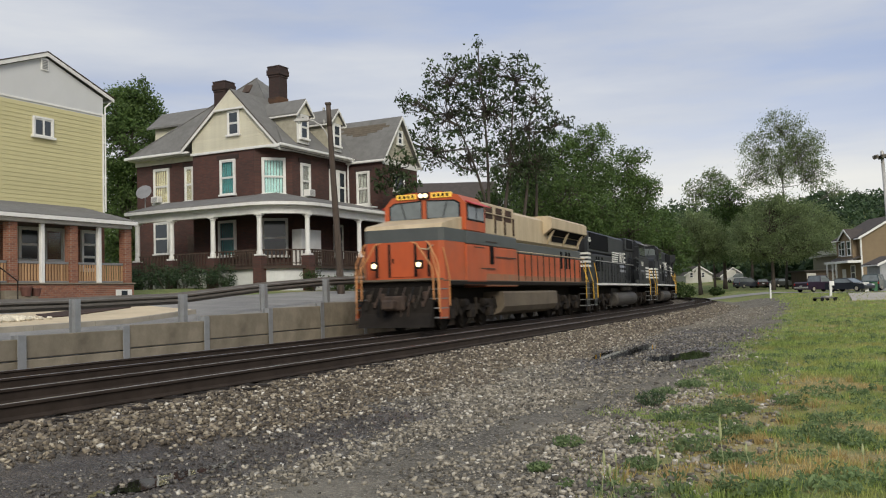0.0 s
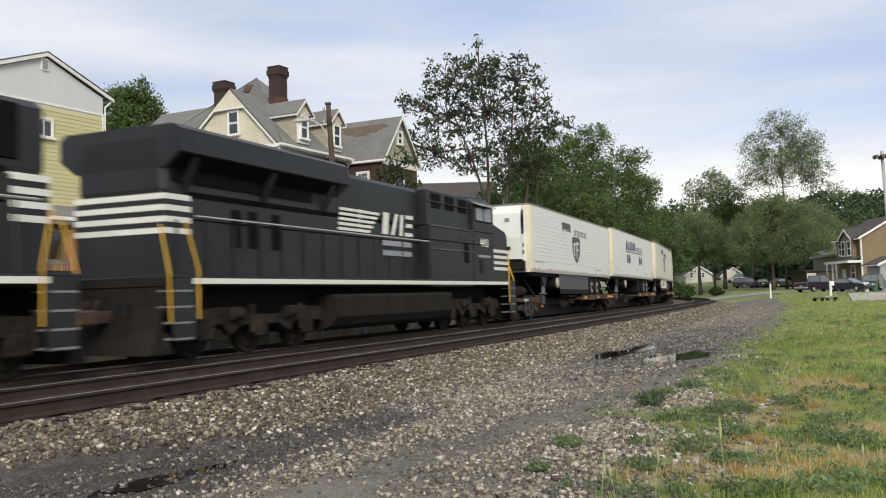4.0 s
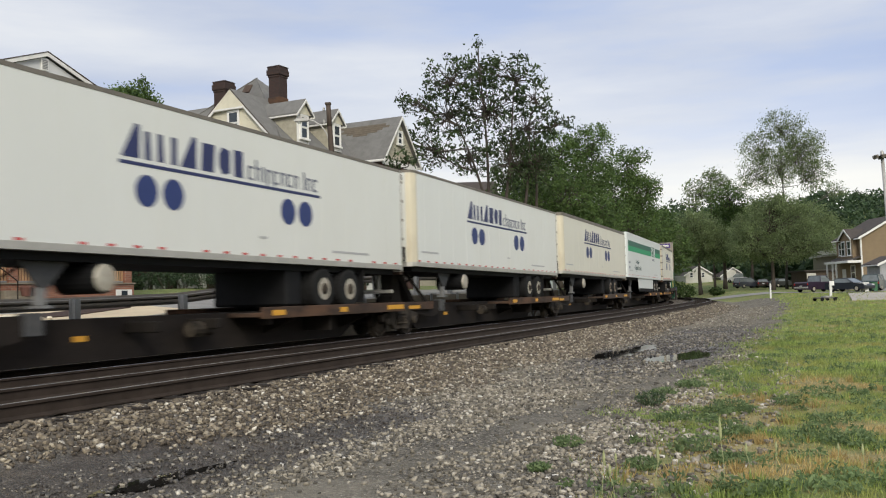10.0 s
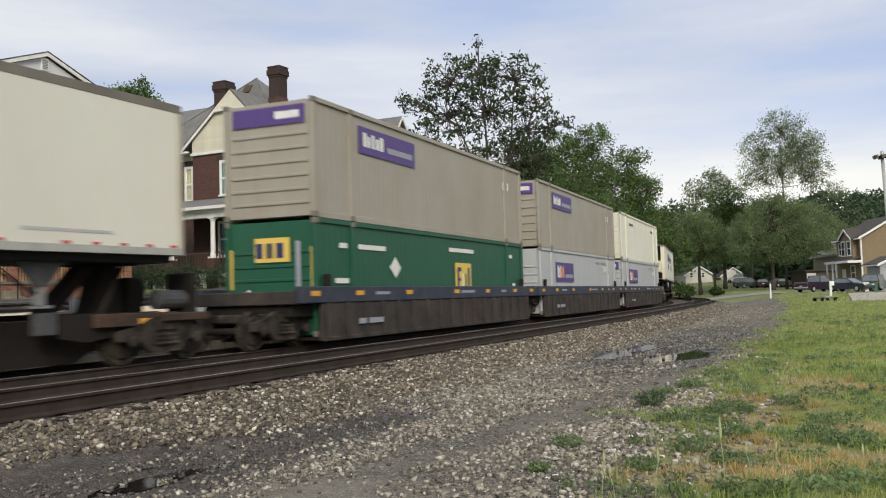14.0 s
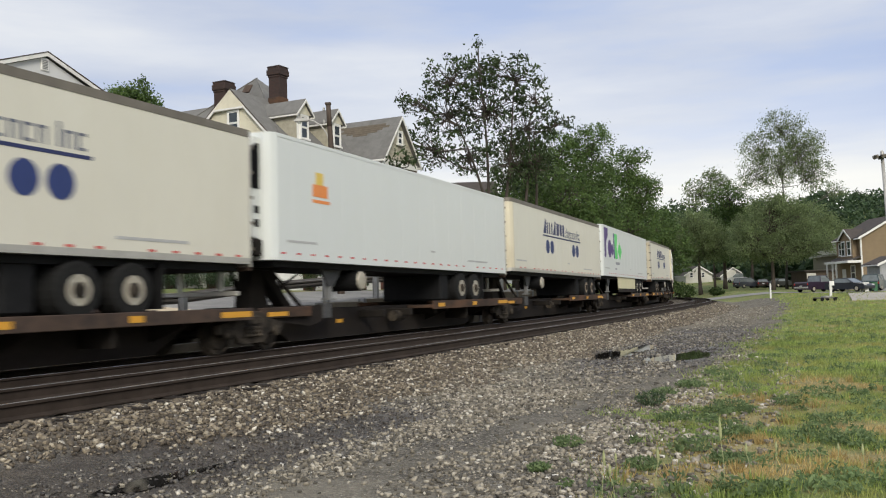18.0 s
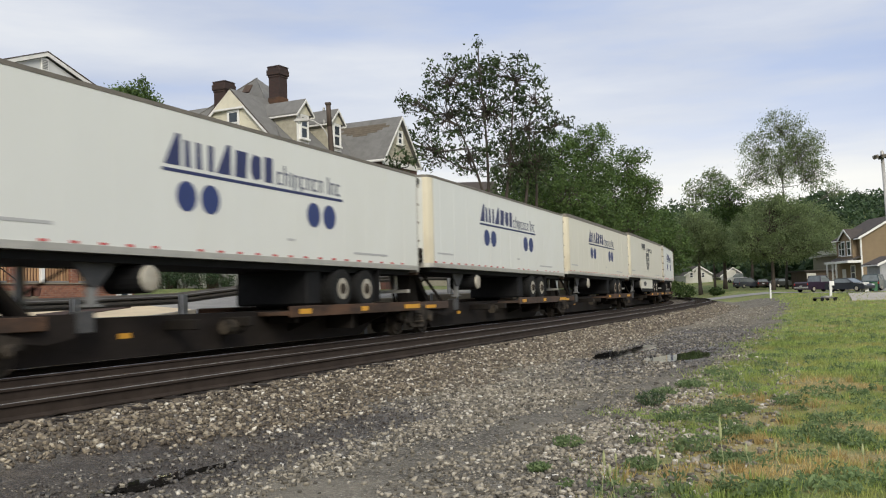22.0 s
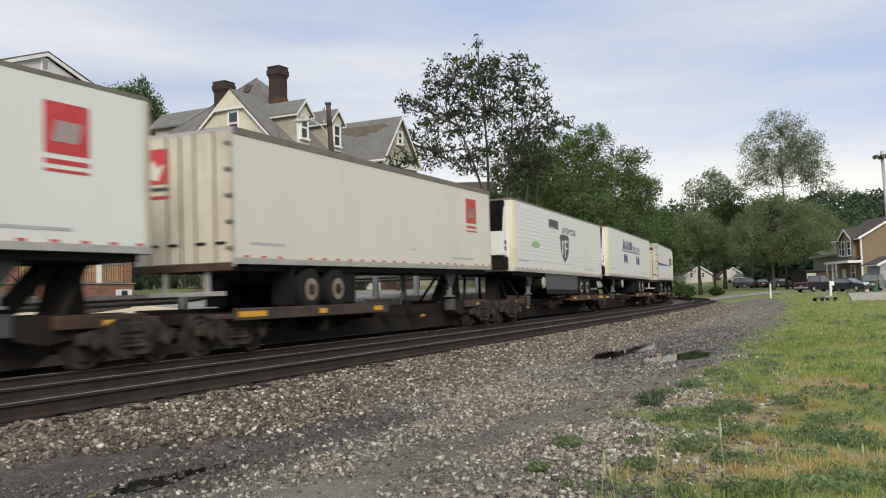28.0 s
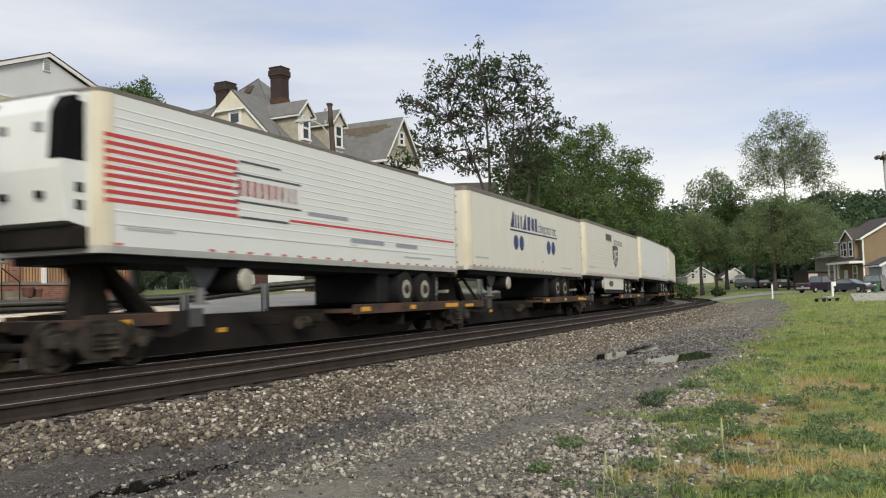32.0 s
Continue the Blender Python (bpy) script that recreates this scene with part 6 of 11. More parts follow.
# ------------------------------------------------------------------ plants
def leaf_material(name, dark, light, through_light=0.35, island=0.35, rough=0.6):
    m = bpy.data.materials.new(name)
    m.use_nodes = True
    nt, L = m.node_tree, m.node_tree.links.new
    b = nt.nodes["Principled BSDF"]
    geo = nt.nodes.new("ShaderNodeNewGeometry")
    r = nt.nodes.new("ShaderNodeValToRGB")
    r.color_ramp.elements[0].color, r.color_ramp.elements[1].color = (*dark, 1), (*light, 1)
    L(geo.outputs["Random Per Island"], r.inputs[0])
    co = nt.nodes.new("ShaderNodeTexCoord")
    n = nt.nodes.new("ShaderNodeTexNoise")
    n.inputs["Scale"].default_value, n.inputs["Detail"].default_value = 0.45, 4.0
    L(co.outputs["Object"], n.inputs["Vector"])
    mr = nt.nodes.new("ShaderNodeMapRange")
    mr.inputs["From Min"].default_value, mr.inputs["From Max"].default_value = 0.3, 0.7
    mr.inputs["To Min"].default_value, mr.inputs["To Max"].default_value = 1 - island, 1 + island
    L(n.outputs["Fac"], mr.inputs["Value"])
    mu = nt.nodes.new("ShaderNodeVectorMath")
    mu.operation = "SCALE"
    L(r.outputs[0], mu.inputs[0])
    L(mr.outputs[0], mu.inputs["Scale"])
    L(mu.outputs[0], b.inputs["Base Color"])
    b.inputs["Roughness"].default_value = rough
    b.inputs["Specular IOR Level"].default_value = 0.3
    tr = nt.nodes.new("ShaderNodeBsdfTranslucent")
    L(mu.outputs[0], tr.inputs["Color"])
    mix = nt.nodes.new("ShaderNodeMixShader")
    mix.inputs[0].default_value = through_light
    L(b.outputs[0], mix.inputs[1])
    L(tr.outputs[0], mix.inputs[2])
    L(mix.outputs[0], nt.nodes["Material Output"].inputs["Surface"])
    return m


M["leaf_dark"] = leaf_material("leaf_dark", (0.023, 0.039, 0.014), (0.058, 0.088, 0.031), 0.28)
M["leaf_green"] = leaf_material("leaf_green", (0.052, 0.095, 0.027), (0.120, 0.180, 0.052))
M["leaf_mid"] = leaf_material("leaf_mid", (0.043, 0.077, 0.023), (0.108, 0.158, 0.049))
M["leaf_deep"] = leaf_material("leaf_deep", (0.022, 0.042, 0.012), (0.06, 0.095, 0.025), 0.25)
M["leaf_olive"] = leaf_material("leaf_olive", (0.145, 0.190, 0.086), (0.215, 0.270, 0.124), 0.55)
M["leaf_hill"] = leaf_material("leaf_hill", (0.026, 0.052, 0.024), (0.066, 0.102, 0.046), 0.3, 0.4)
M["leaf_shrub"] = leaf_material("leaf_shrub", (0.020, 0.040, 0.020), (0.060, 0.098, 0.044), 0.2)
M["bark"] = material("bark", (0.075, 0.060, 0.048), 0.95, scale=5, vary=0.4, stretch=(4, 4, 0.6), bump=0.4)
M["bark_pale"] = material("bark_pale", (0.11, 0.10, 0.085), 0.9, scale=4, vary=0.35, stretch=(3, 3, 0.6), bump=0.3)


def raw_mesh(name, verts, faces_n, mat, smooth=False):
    """verts (N*k, 3) in faces of faces_n corners each."""
    me = bpy.data.meshes.new(name)
    nv = len(verts)
    nf = nv // faces_n
    me.vertices.add(nv)
    me.vertices.foreach_set("co", np.asarray(verts, dtype=np.float32).ravel())
    me.loops.add(nv)
    me.loops.foreach_set("vertex_index", np.arange(nv, dtype=np.int32))
    me.polygons.add(nf)
    me.polygons.foreach_set("loop_start", np.arange(0, nv, faces_n, dtype=np.int32))
    me.update(calc_edges=True)
    me.validate()
    me.materials.append(mat)
    return me


def leaves(centres, length, width, rs, droop=0.3):
    """Kite-shaped leaves, one at each centre, turned at random."""
    n = len(centres)
    d = rs.randn(n, 3)
    d[:, 2] -= droop
    d /= np.linalg.norm(d, axis=1)[:, None]
    q = rs.randn(n, 3)
    s = np.cross(d, q)
    s /= np.linalg.norm(s, axis=1)[:, None] + 1e-9
    l = length * (0.6 + 0.8 * rs.rand(n))[:, None]
    w = width * (0.6 + 0.8 * rs.rand(n))[:, None]
    return np.stack([centres - d * l * 0.5, centres + s * w * 0.5 + d * l * 0.05, centres + d * l * 0.5, centres - s * w * 0.5 + d * l * 0.05], axis=1).reshape(-1, 3)


def tree(x, y, stems, lobes, clumps, per, clump_r, leaf, mat, bark, seed, label, fill=0.55, flat=0.8, name="tree", trunk_r=0.25, twig_r=0.02, depth_k=0.9):
    """stems: (foot x, foot y, top x, top z); lobes: (x, z, half width, half height), all in the world's metres."""
    rs = np.random.RandomState(seed)
    z0 = ground_z(x, y)
    t = thing(name, pose(x, y, z0), label, name)
    skeleton = []
    for fx, fy, tx, tz in stems:
        sh = Shape()
        pts = []
        for k in range(9):
            f = k / 8
            pts.append(Vector((fx + (tx - fx) * f ** 1.3 - x + 0.12 * math.sin(seed + 5 * f), fy - y + 0.3 * math.sin(seed * 2 + 3 * f) * f, (tz - z0) * f - (0.2 if k == 0 else 0))))
        for k in range(8):
            ra, rb = trunk_r * (1 - 0.85 * k / 8) * (1.25 if k == 0 else 1), trunk_r * (1 - 0.85 * (k + 1) / 8)
            sh.tube(pts[k], pts[k + 1], ra, rb, 9, k in (0, 7))
        part("trunk", sh, bark, t, smooth=True)
        skeleton += [(p, k / 8) for k, p in enumerate(pts) if k >= 3]
    cen = []
    twig = Shape()
    wsum = sum(a * b for _, _, a, b in lobes)
    for lx, lz, a, b in lobes:
        c = Vector((lx - x, rs.uniform(-0.5, 0.5) * a, lz - z0))
        # a limb from the stem to the middle of the lobe
        root = min(skeleton, key=lambda q: (q[0] - c).length + (3.0 if q[0].z > c.z - 0.4 * b else 0.0))
        mid = (root[0] + c) / 2 + Vector((rs.uniform(-0.3, 0.3), rs.uniform(-0.3, 0.3), -0.12 * (c - root[0]).length))
        r0 = max(trunk_r * 0.42 * (1.15 - root[1]), 2.2 * twig_r)
        part("limb", Shape().tube(root[0], mid, r0, r0 * 0.7, 7, False).tube(mid, c, r0 * 0.7, twig_r * 1.3, 7, False), bark, t, smooth=True)
        n = max(3, int(clumps * a * b / wsum))
        for k in range(n):
            v = rs.randn(3)
            v /= np.linalg.norm(v) + 1e-9
            r = rs.rand() ** (1 / 3.0) if rs.rand() > fill else 0.75 + 0.3 * rs.rand()
            p = Vector((c.x + v[0] * a * r, c.y + v[1] * a * r * depth_k, c.z + v[2] * b * r))
            cen.append(p)
            f = rs.uniform(0.2, 1.0)
            s = mid.lerp(c, f)
            m2 = s.lerp(p, 0.5) + Vector(rs.randn(3) * 0.12 * a)
            twig.tube(s, m2, twig_r, twig_r * 0.75, 4, False).tube(m2, p, twig_r * 0.75, twig_r * 0.4, 4, False)
    part("twig_growth", twig, bark, t)["kind"] = "stuff"
    cen = np.array([tuple(p) for p in cen])
    rr = clump_r * (0.6 + 0.8 * rs.rand(len(cen)))
    pts = np.repeat(cen, per, axis=0) + rs.randn(len(cen) * per, 3) * np.repeat(rr, per)[:, None] * np.array([0.55, 0.55, 0.55 * flat])
    crown = part("crown", raw_mesh("crown", leaves(pts, leaf[0], leaf[1], rs), 4, mat), None, t)
    crown["kind"] = "stuff"
    return t


# the dark sparse tree of several stems beside the brick house
tree(3.2, 55, [(2.9, 55, 2.6, 14.8), (3.4, 54.6, 4.6, 13.6), (3.8, 55.3, 0.6, 13.0), (4.6, 55, 5.6, 12.0), (5.6, 55.4, 5.8, 11.0)],
     [(0.9, 14.3, 1.8, 1.5), (2.6, 15.0, 1.7, 1.4), (4.5, 14.2, 1.9, 1.4), (5.8, 13.2, 1.1, 1.2), (-1.3, 13.0, 1.2, 0.9), (0.4, 12.3, 2.2, 1.5),
      (3.2, 12.6, 2.3, 1.9), (5.3, 11.4, 1.9, 1.6), (7.2, 11.5, 1.1, 0.8), (-0.7, 10.3, 1.6, 1.5), (1.8, 9.8, 1.6, 1.6), (4.2, 9.2, 1.8, 1.9), (5.7, 9.0, 1.2, 2.1), (-2.2, 10.7, 0.8, 0.9), (2.5, 16.4, 0.35, 0.4)],
     640, 13, 0.36, (0.27, 0.12), M["leaf_dark"], M["bark"], 11, "tall dark many-stemmed tree with thin ragged crown", 0.6, 0.7, "tree", 0.16, 0.028)
tree(-2.4, 48, [(-2.4, 48, -2.2, 8.0)], [(-2.3, 8.2, 0.7, 0.6), (-2.0, 7.2, 0.8, 0.7), (-2.9, 7.4, 0.6, 0.6), (-1.6, 8.4, 0.4, 0.4)], 34, 22, 0.35, (0.26, 0.12), M["leaf_dark"], M["bark"], 12, "small thin dark tree beside the brick house", 0.6, 0.7, "tree", 0.09, 0.018)
tree(7.0, 70, [(7.0, 70, 6.4, 11.0), (5.4, 70.5, 5.0, 8.5)], [(6.2, 10.8, 2.1, 2.4), (5.0, 8.2, 2.2, 2.4), (7.6, 8.2, 2.3, 2.4), (4.2, 5.6, 2.4, 2.4), (7.4, 5.4, 2.6, 2.4)],
     420, 44, 0.5, (0.24, 0.13), M["leaf_deep"], M["bark"], 26, "dense deep green tree behind the thin dark tree", 0.5, 0.9, "tree", 0.22)
# light green trees behind the line
tree(11.0, 75, [(10.5, 75, 12.3, 13.4), (9.6, 75.4, 9.6, 12.4)], [(12.5, 13.0, 1.8, 1.9), (9.7, 12.6, 2.0, 2.0), (11.7, 10.9, 2.6, 1.9), (8.4, 10.5, 1.9, 2.3), (11.0, 8.2, 3.0, 2.4)],
     520, 44, 0.5, (0.20, 0.105), M["leaf_green"], M["bark"], 21, "tall leafy light green tree beside the line", 0.5, 0.9, "tree", 0.22)
tree(8.4, 62, [(8.4, 62, 8.6, 7.4)], [(8.5, 7.8, 2.1, 1.7), (10.8, 6.4, 1.7, 1.5), (6.1, 6.9, 1.9, 2.3), (8.2, 4.6, 3.4, 2.4)],
     440, 46, 0.45, (0.19, 0.105), M["leaf_green"], M["bark"], 22, "broad leafy green tree below the dark tree", 0.5, 0.9, "tree", 0.2)
tree(17.2, 85, [(17.0, 85, 17.6, 12.6), (17.8, 85.4, 18.6, 10.5)], [(17.6, 12.6, 2.2, 1.9), (16.1, 9.9, 2.9, 2.6), (18.5, 9.9, 1.9, 2.1), (17.3, 6.7, 3.2, 2.6), (20.0, 10.6, 0.9, 1.1)],
     520, 42, 0.55, (0.22, 0.12), M["leaf_green"], M["bark"], 23, "leafy light green tree with ragged edge", 0.5, 0.9, "tree", 0.22)
tree(26.8, 110, [(26.6, 110, 26.6, 8.8)], [(26.2, 8.9, 2.6, 2.4), (27.8, 6.1, 2.3, 3.1), (25.0, 5.4, 2.6, 3.0), (22.6, 7.6, 3.0, 3.0)], 360, 36, 0.6, (0.30, 0.17), M["leaf_green"], M["bark"], 24, "rounded green tree where the line bends", 0.5, 0.9, "tree", 0.22)
tree(-20.6, 60, [(-20.8, 60, -20.4, 15.6)], [(-20.5, 15.1, 1.3, 1.2), (-21.6, 13.8, 1.6, 1.6), (-19.8, 13.6, 1.5, 1.6), (-20.6, 11.5, 2.2, 2.4), (-21.4, 8.7, 2.2, 2.6), (-20.6, 6.2, 2.2, 2.6)],
     800, 52, 0.40, (0.19, 0.11), M["leaf_green"], M["bark"], 25, "dense green tree between the two houses", 0.45, 0.9, "tree", 0.25)
# trees across the lawn
TALL = [(45.3, 22.2, 2.8, 2.3), (42.6, 19.7, 2.4, 2.4), (48.9, 20.0, 2.6, 2.4), (41.5, 16.1, 2.0, 2.4), (44.4, 16.7, 2.3, 3.0), (49.5, 15.8, 2.3, 2.5), (47.4, 18.2, 2.8, 2.8), (52.4, 13.6, 1.3, 1.0)]
tree(50.0, 133, [(50.2, 133, 50.4, 24.6)], [(1.108 * a, 1.108 * b, 1.108 * c, 1.108 * d) for a, b, c, d in TALL],
     1000, 20, 0.64, (0.23, 0.13), M["leaf_olive"], M["bark_pale"], 31, "tall pale-trunked tree with sparse new leaves", 0.45, 0.9, "tree", 0.2, 0.016)
tree(45.6, 126, [(45.6, 126, 45.6, 12.0)], [(47.2, 9.4, 5.9, 3.9), (43.4, 7.4, 3.9, 2.8), (50.6, 7.4, 3.9, 2.8), (47.0, 12.4, 4.2, 1.8), (47.0, 6.4, 4.8, 1.8)], 640, 52, 0.8, (0.26, 0.155), M["leaf_olive"], M["bark"], 32, "broad olive green tree below the tall one", 0.5, 0.9, "tree", 0.3, 0.03)
tree(50.4, 170, [(50.6, 170, 50.7, 22.6)], [(50.7, 22.3, 1.9, 1.4), (48.3, 19.9, 2.5, 1.9), (52.9, 20.9, 2.1, 1.6), (46.8, 17.5, 1.9, 1.1), (50.4, 18.6, 2.0, 1.4)], 260, 13, 0.7, (0.36, 0.2), M["leaf_olive"], M["bark"], 33, "slender sparse tree far beyond the lawn", 0.45, 0.9, "tree", 0.24, 0.02)
tree(47.0, 150, [(46.4, 150, 47.2, 15.0)], [(47.4, 15.7, 3.2, 2.4), (44.8, 10.6, 4.7, 3.7), (49.3, 10.2, 4.2, 4.2), (46.8, 8.4, 5.2, 2.8)], 600, 46, 0.85, (0.29, 0.17), M["leaf_green"], M["bark"], 34, "rounded bright green tree far beyond the lawn", 0.5, 0.9, "tree", 0.35, 0.04)
tree(39.8, 140, [(39.6, 140, 39.4, 11.0)], [(39.0, 9.6, 3.6, 3.6), (40.6, 8.2, 3.8, 2.8), (36.2, 7.8, 2.9, 2.6)], 460, 50, 0.8, (0.26, 0.155), M["leaf_olive"], M["bark"], 35, "olive green tree beside the far street", 0.5, 0.9, "tree", 0.32, 0.04)
tree(63.0, 150, [(63.0, 150, 62.4, 12.0)], [(63.7, 9.1, 3.6, 3.9), (60.2, 10.6, 4.2, 4.2), (66.4, 7.3, 3.4, 4.2), (57.0, 9.2, 3.8, 4.0)], 560, 48, 0.85, (0.28, 0.165), M["leaf_olive"], M["bark"], 36, "broad olive tree behind the brown house", 0.5, 0.9, "tree", 0.35, 0.04)
tree(56.0, 165, [(56.0, 165, 56.0, 12.0)], [(55.0, 11.6, 4.4, 4.0), (59.6, 9.6, 4.4, 3.4), (52.6, 9.6, 4.4, 3.2)], 480, 26, 0.9, (0.4, 0.24), M["leaf_mid"], M["bark"], 37, "dark green tree behind the far trees", 0.5, 0.9, "tree", 0.35, 0.04)


def shrub(x, y, rx, ry, h, mat, seed, label, n=900, leaf=(0.10, 0.055)):
    rs = np.random.RandomState(seed)
    z0 = ground_z(x, y)
    t = thing("shrub", pose(x, y, z0), label, "shrub")
    stem = Shape()
    for k in range(7):
        a = rs.rand() * 6.28
        stem.tube((0.1 * math.cos(a), 0.1 * math.sin(a), -0.1), (rx * 0.6 * math.cos(a), ry * 0.6 * math.sin(a), h * (0.5 + 0.4 * rs.rand())), 0.025, 0.01, 5)
    part("stem_growth", stem, M["bark"], t)["kind"] = "stuff"
    c = rs.randn(38, 3)
    c /= np.linalg.norm(c, axis=1)[:, None]
    c *= (0.55 + 0.4 * rs.rand(38))[:, None]
    cen = c * np.array([rx, ry, h * 0.5]) + np.array([0, 0, h * 0.52])
    per = n // 38
    pts = np.repeat(cen, per, axis=0) + rs.randn(38 * per, 3) * 0.16 * np.array([rx, ry, h * 0.5])
    pts[:, 2] = np.maximum(pts[:, 2], 0.03)
    part("foliage", raw_mesh("foliage", leaves(pts, leaf[0], leaf[1], rs, 0.0), 4, mat), None, t)["kind"] = "stuff"
    return t


for k, (u, n, r, h) in enumerate(((-3.1, 6.6, 0.75, 1.15), (-3.2, 5.5, 0.8, 1.3), (-3.1, 4.4, 0.8, 1.15), (-3.2, 3.2, 0.85, 1.3), (-3.2, 2.0, 0.85, 1.2), (-3.0, 0.9, 0.75, 1.25))):
    x, y = site_xy(36.53 + u, 27.88 + n)
    shrub(x, y, r, r, h, M["leaf_shrub"], 60 + k, "dark green shrub in front of the porch", 1300)
for k, (u, n, r, h) in enumerate(((-1.3, -3.0, 0.5, 1.15), (0.5, -3.2, 0.7, 0.75), (1.5, -3.1, 0.5, 0.65), (2.9, -3.0, 0.5, 1.0))):
    x, y = site_xy(36.53 + u, 27.88 + n)
    shrub(x, y, r, r, h, M["leaf_deep"], 70 + k, "small green shrub beside the white porch skirting", 800)
for k, (x, y, r, h) in enumerate(((29.6, 118, 1.8, 2.4), (27.2, 112, 1.6, 2.6), (32.4, 123, 1.4, 1.9), (66.0, 140, 2.4, 2.6), (38.4, 128, 1.0, 1.2), (57.0, 122, 1.6, 1.8), (60.5, 121, 1.6, 1.7))):
    shrub(x, y, r, r, h, M["leaf_green"] if k % 2 else M["leaf_deep"], 80 + k, "rounded green bush beyond the lawn", 900, (0.3, 0.18))

# the wooded hill
rs = np.random.RandomState(77)
hill = []
for k in range(1500):
    b = radians(rs.uniform(-34, 34))
    r = 195 + 235 * rs.rand() ** 0.75
    if r < 235 and b < radians(12):
        continue
    x, y = r * math.sin(b), r * math.cos(b)
    s, d = track_sd(x, y)
    if abs(d) < 14:
        continue
    w = 3.2 + 2.6 * rs.rand()
    h = w * (1.0 + 0.5 * rs.rand())
    z = ground_z(x, y)
    v = rs.randn(64, 3)
    v /= np.linalg.norm(v, axis=1)[:, None]
    v[:, 2] = np.abs(v[:, 2]) * 1.2 - 0.35
    hill.append(np.array([x, y, z + h * 0.55]) + v * np.array([w, w, h * 0.75]) * (0.75 + 0.35 * rs.rand(64))[:, None])
for k in range(240):
    b = radians(rs.uniform(12.5, 27.5))
    r = (206 if 13.2 < math.degrees(b) < 19.2 else 172) + 24 * rs.rand()
    x, y = r * math.sin(b), r * math.cos(b)
    w = 2.0 + 1.6 * rs.rand()
    v = rs.randn(64, 3)
    v /= np.linalg.norm(v, axis=1)[:, None]
    hill.append(np.array([x, y, ground_z(x, y) + w * 0.9]) + v * np.array([w, w, w]) * (0.75 + 0.35 * rs.rand(64))[:, None])
woods = part("hill_woods", raw_mesh("hill_woods", leaves(np.concatenate(hill), 1.35, 1.0, rs, 0.0), 4, M["leaf_hill"]), None, None)
tagged(woods, "dense green wood covering the distant hillside", "woods", kind="stuff")
# ------------------------------------------------------------------ stones and grass
def fine_z(x, y, s=None, d=None):
    if d is None:
        s, d = track_sd(x, y)
    z = ground_z(x, y)
    if d > 2.2:
        z += 0.025 * noise.noise((x * 1.3, y * 1.3, 5.0)) + 0.02 * noise.noise((x * 0.35, y * 0.35, 0.0))
    return z


def ramp_material(name, stops, rough, island_axis=0.0, bump=0.0):
    m = bpy.data.materials.new(name)
    m.use_nodes = True
    nt, L = m.node_tree, m.node_tree.links.new
    b = nt.nodes["Principled BSDF"]
    geo = nt.nodes.new("ShaderNodeNewGeometry")
    r = nt.nodes.new("ShaderNodeValToRGB")
    el = r.color_ramp.elements
    while len(el) < len(stops):
        el.new(0.5)
    for e, (p, c) in zip(el, stops):
        e.position, e.color = p, (*c, 1)
    L(geo.outputs["Random Per Island"], r.inputs[0])
    co = nt.nodes.new("ShaderNodeTexCoord")
    n = nt.nodes.new("ShaderNodeTexNoise")
    n.inputs["Scale"].default_value, n.inputs["Detail"].default_value = 38.0, 5.0
    L(co.outputs["Object"], n.inputs["Vector"])
    mr = nt.nodes.new("ShaderNodeMapRange")
    mr.inputs["From Min"].default_value, mr.inputs["From Max"].default_value = 0.3, 0.7
    mr.inputs["To Min"].default_value, mr.inputs["To Max"].default_value = 0.72, 1.2
    L(n.outputs["Fac"], mr.inputs["Value"])
    mu = nt.nodes.new("ShaderNodeVectorMath")
    mu.operation = "SCALE"
    L(r.outputs[0], mu.inputs[0])
    L(mr.outputs[0], mu.inputs["Scale"])
    L(mu.outputs[0], b.inputs["Base Color"])
    b.inputs["Roughness"].default_value = rough
    return m


M["ballast_stone"] = ramp_material("ballast_stone", ((0.0, (0.055, 0.044, 0.034)), (0.45, (0.128, 0.104, 0.077)), (0.80, (0.235, 0.195, 0.140)), (0.96, (0.42, 0.37, 0.29)), (1.0, (0.66, 0.62, 0.54))), 0.9)
M["gravel_stone"] = ramp_material("gravel_stone", ((0.0, (0.070, 0.062, 0.050)), (0.45, (0.212, 0.188, 0.148)), (0.80, (0.34, 0.302, 0.238)), (0.97, (0.47, 0.43, 0.36)), (1.0, (0.64, 0.61, 0.55))), 0.9)
CORNERS = np.array([(a, b, c) for a in (-1, 1) for b in (-1, 1) for c in (-1, 1)], dtype=float) * 0.62
FACES = np.array([(0, 1, 3, 2), (4, 6, 7, 5), (0, 4, 5, 1), (2, 3, 7, 6), (0, 2, 6, 4), (1, 5, 7, 3)])


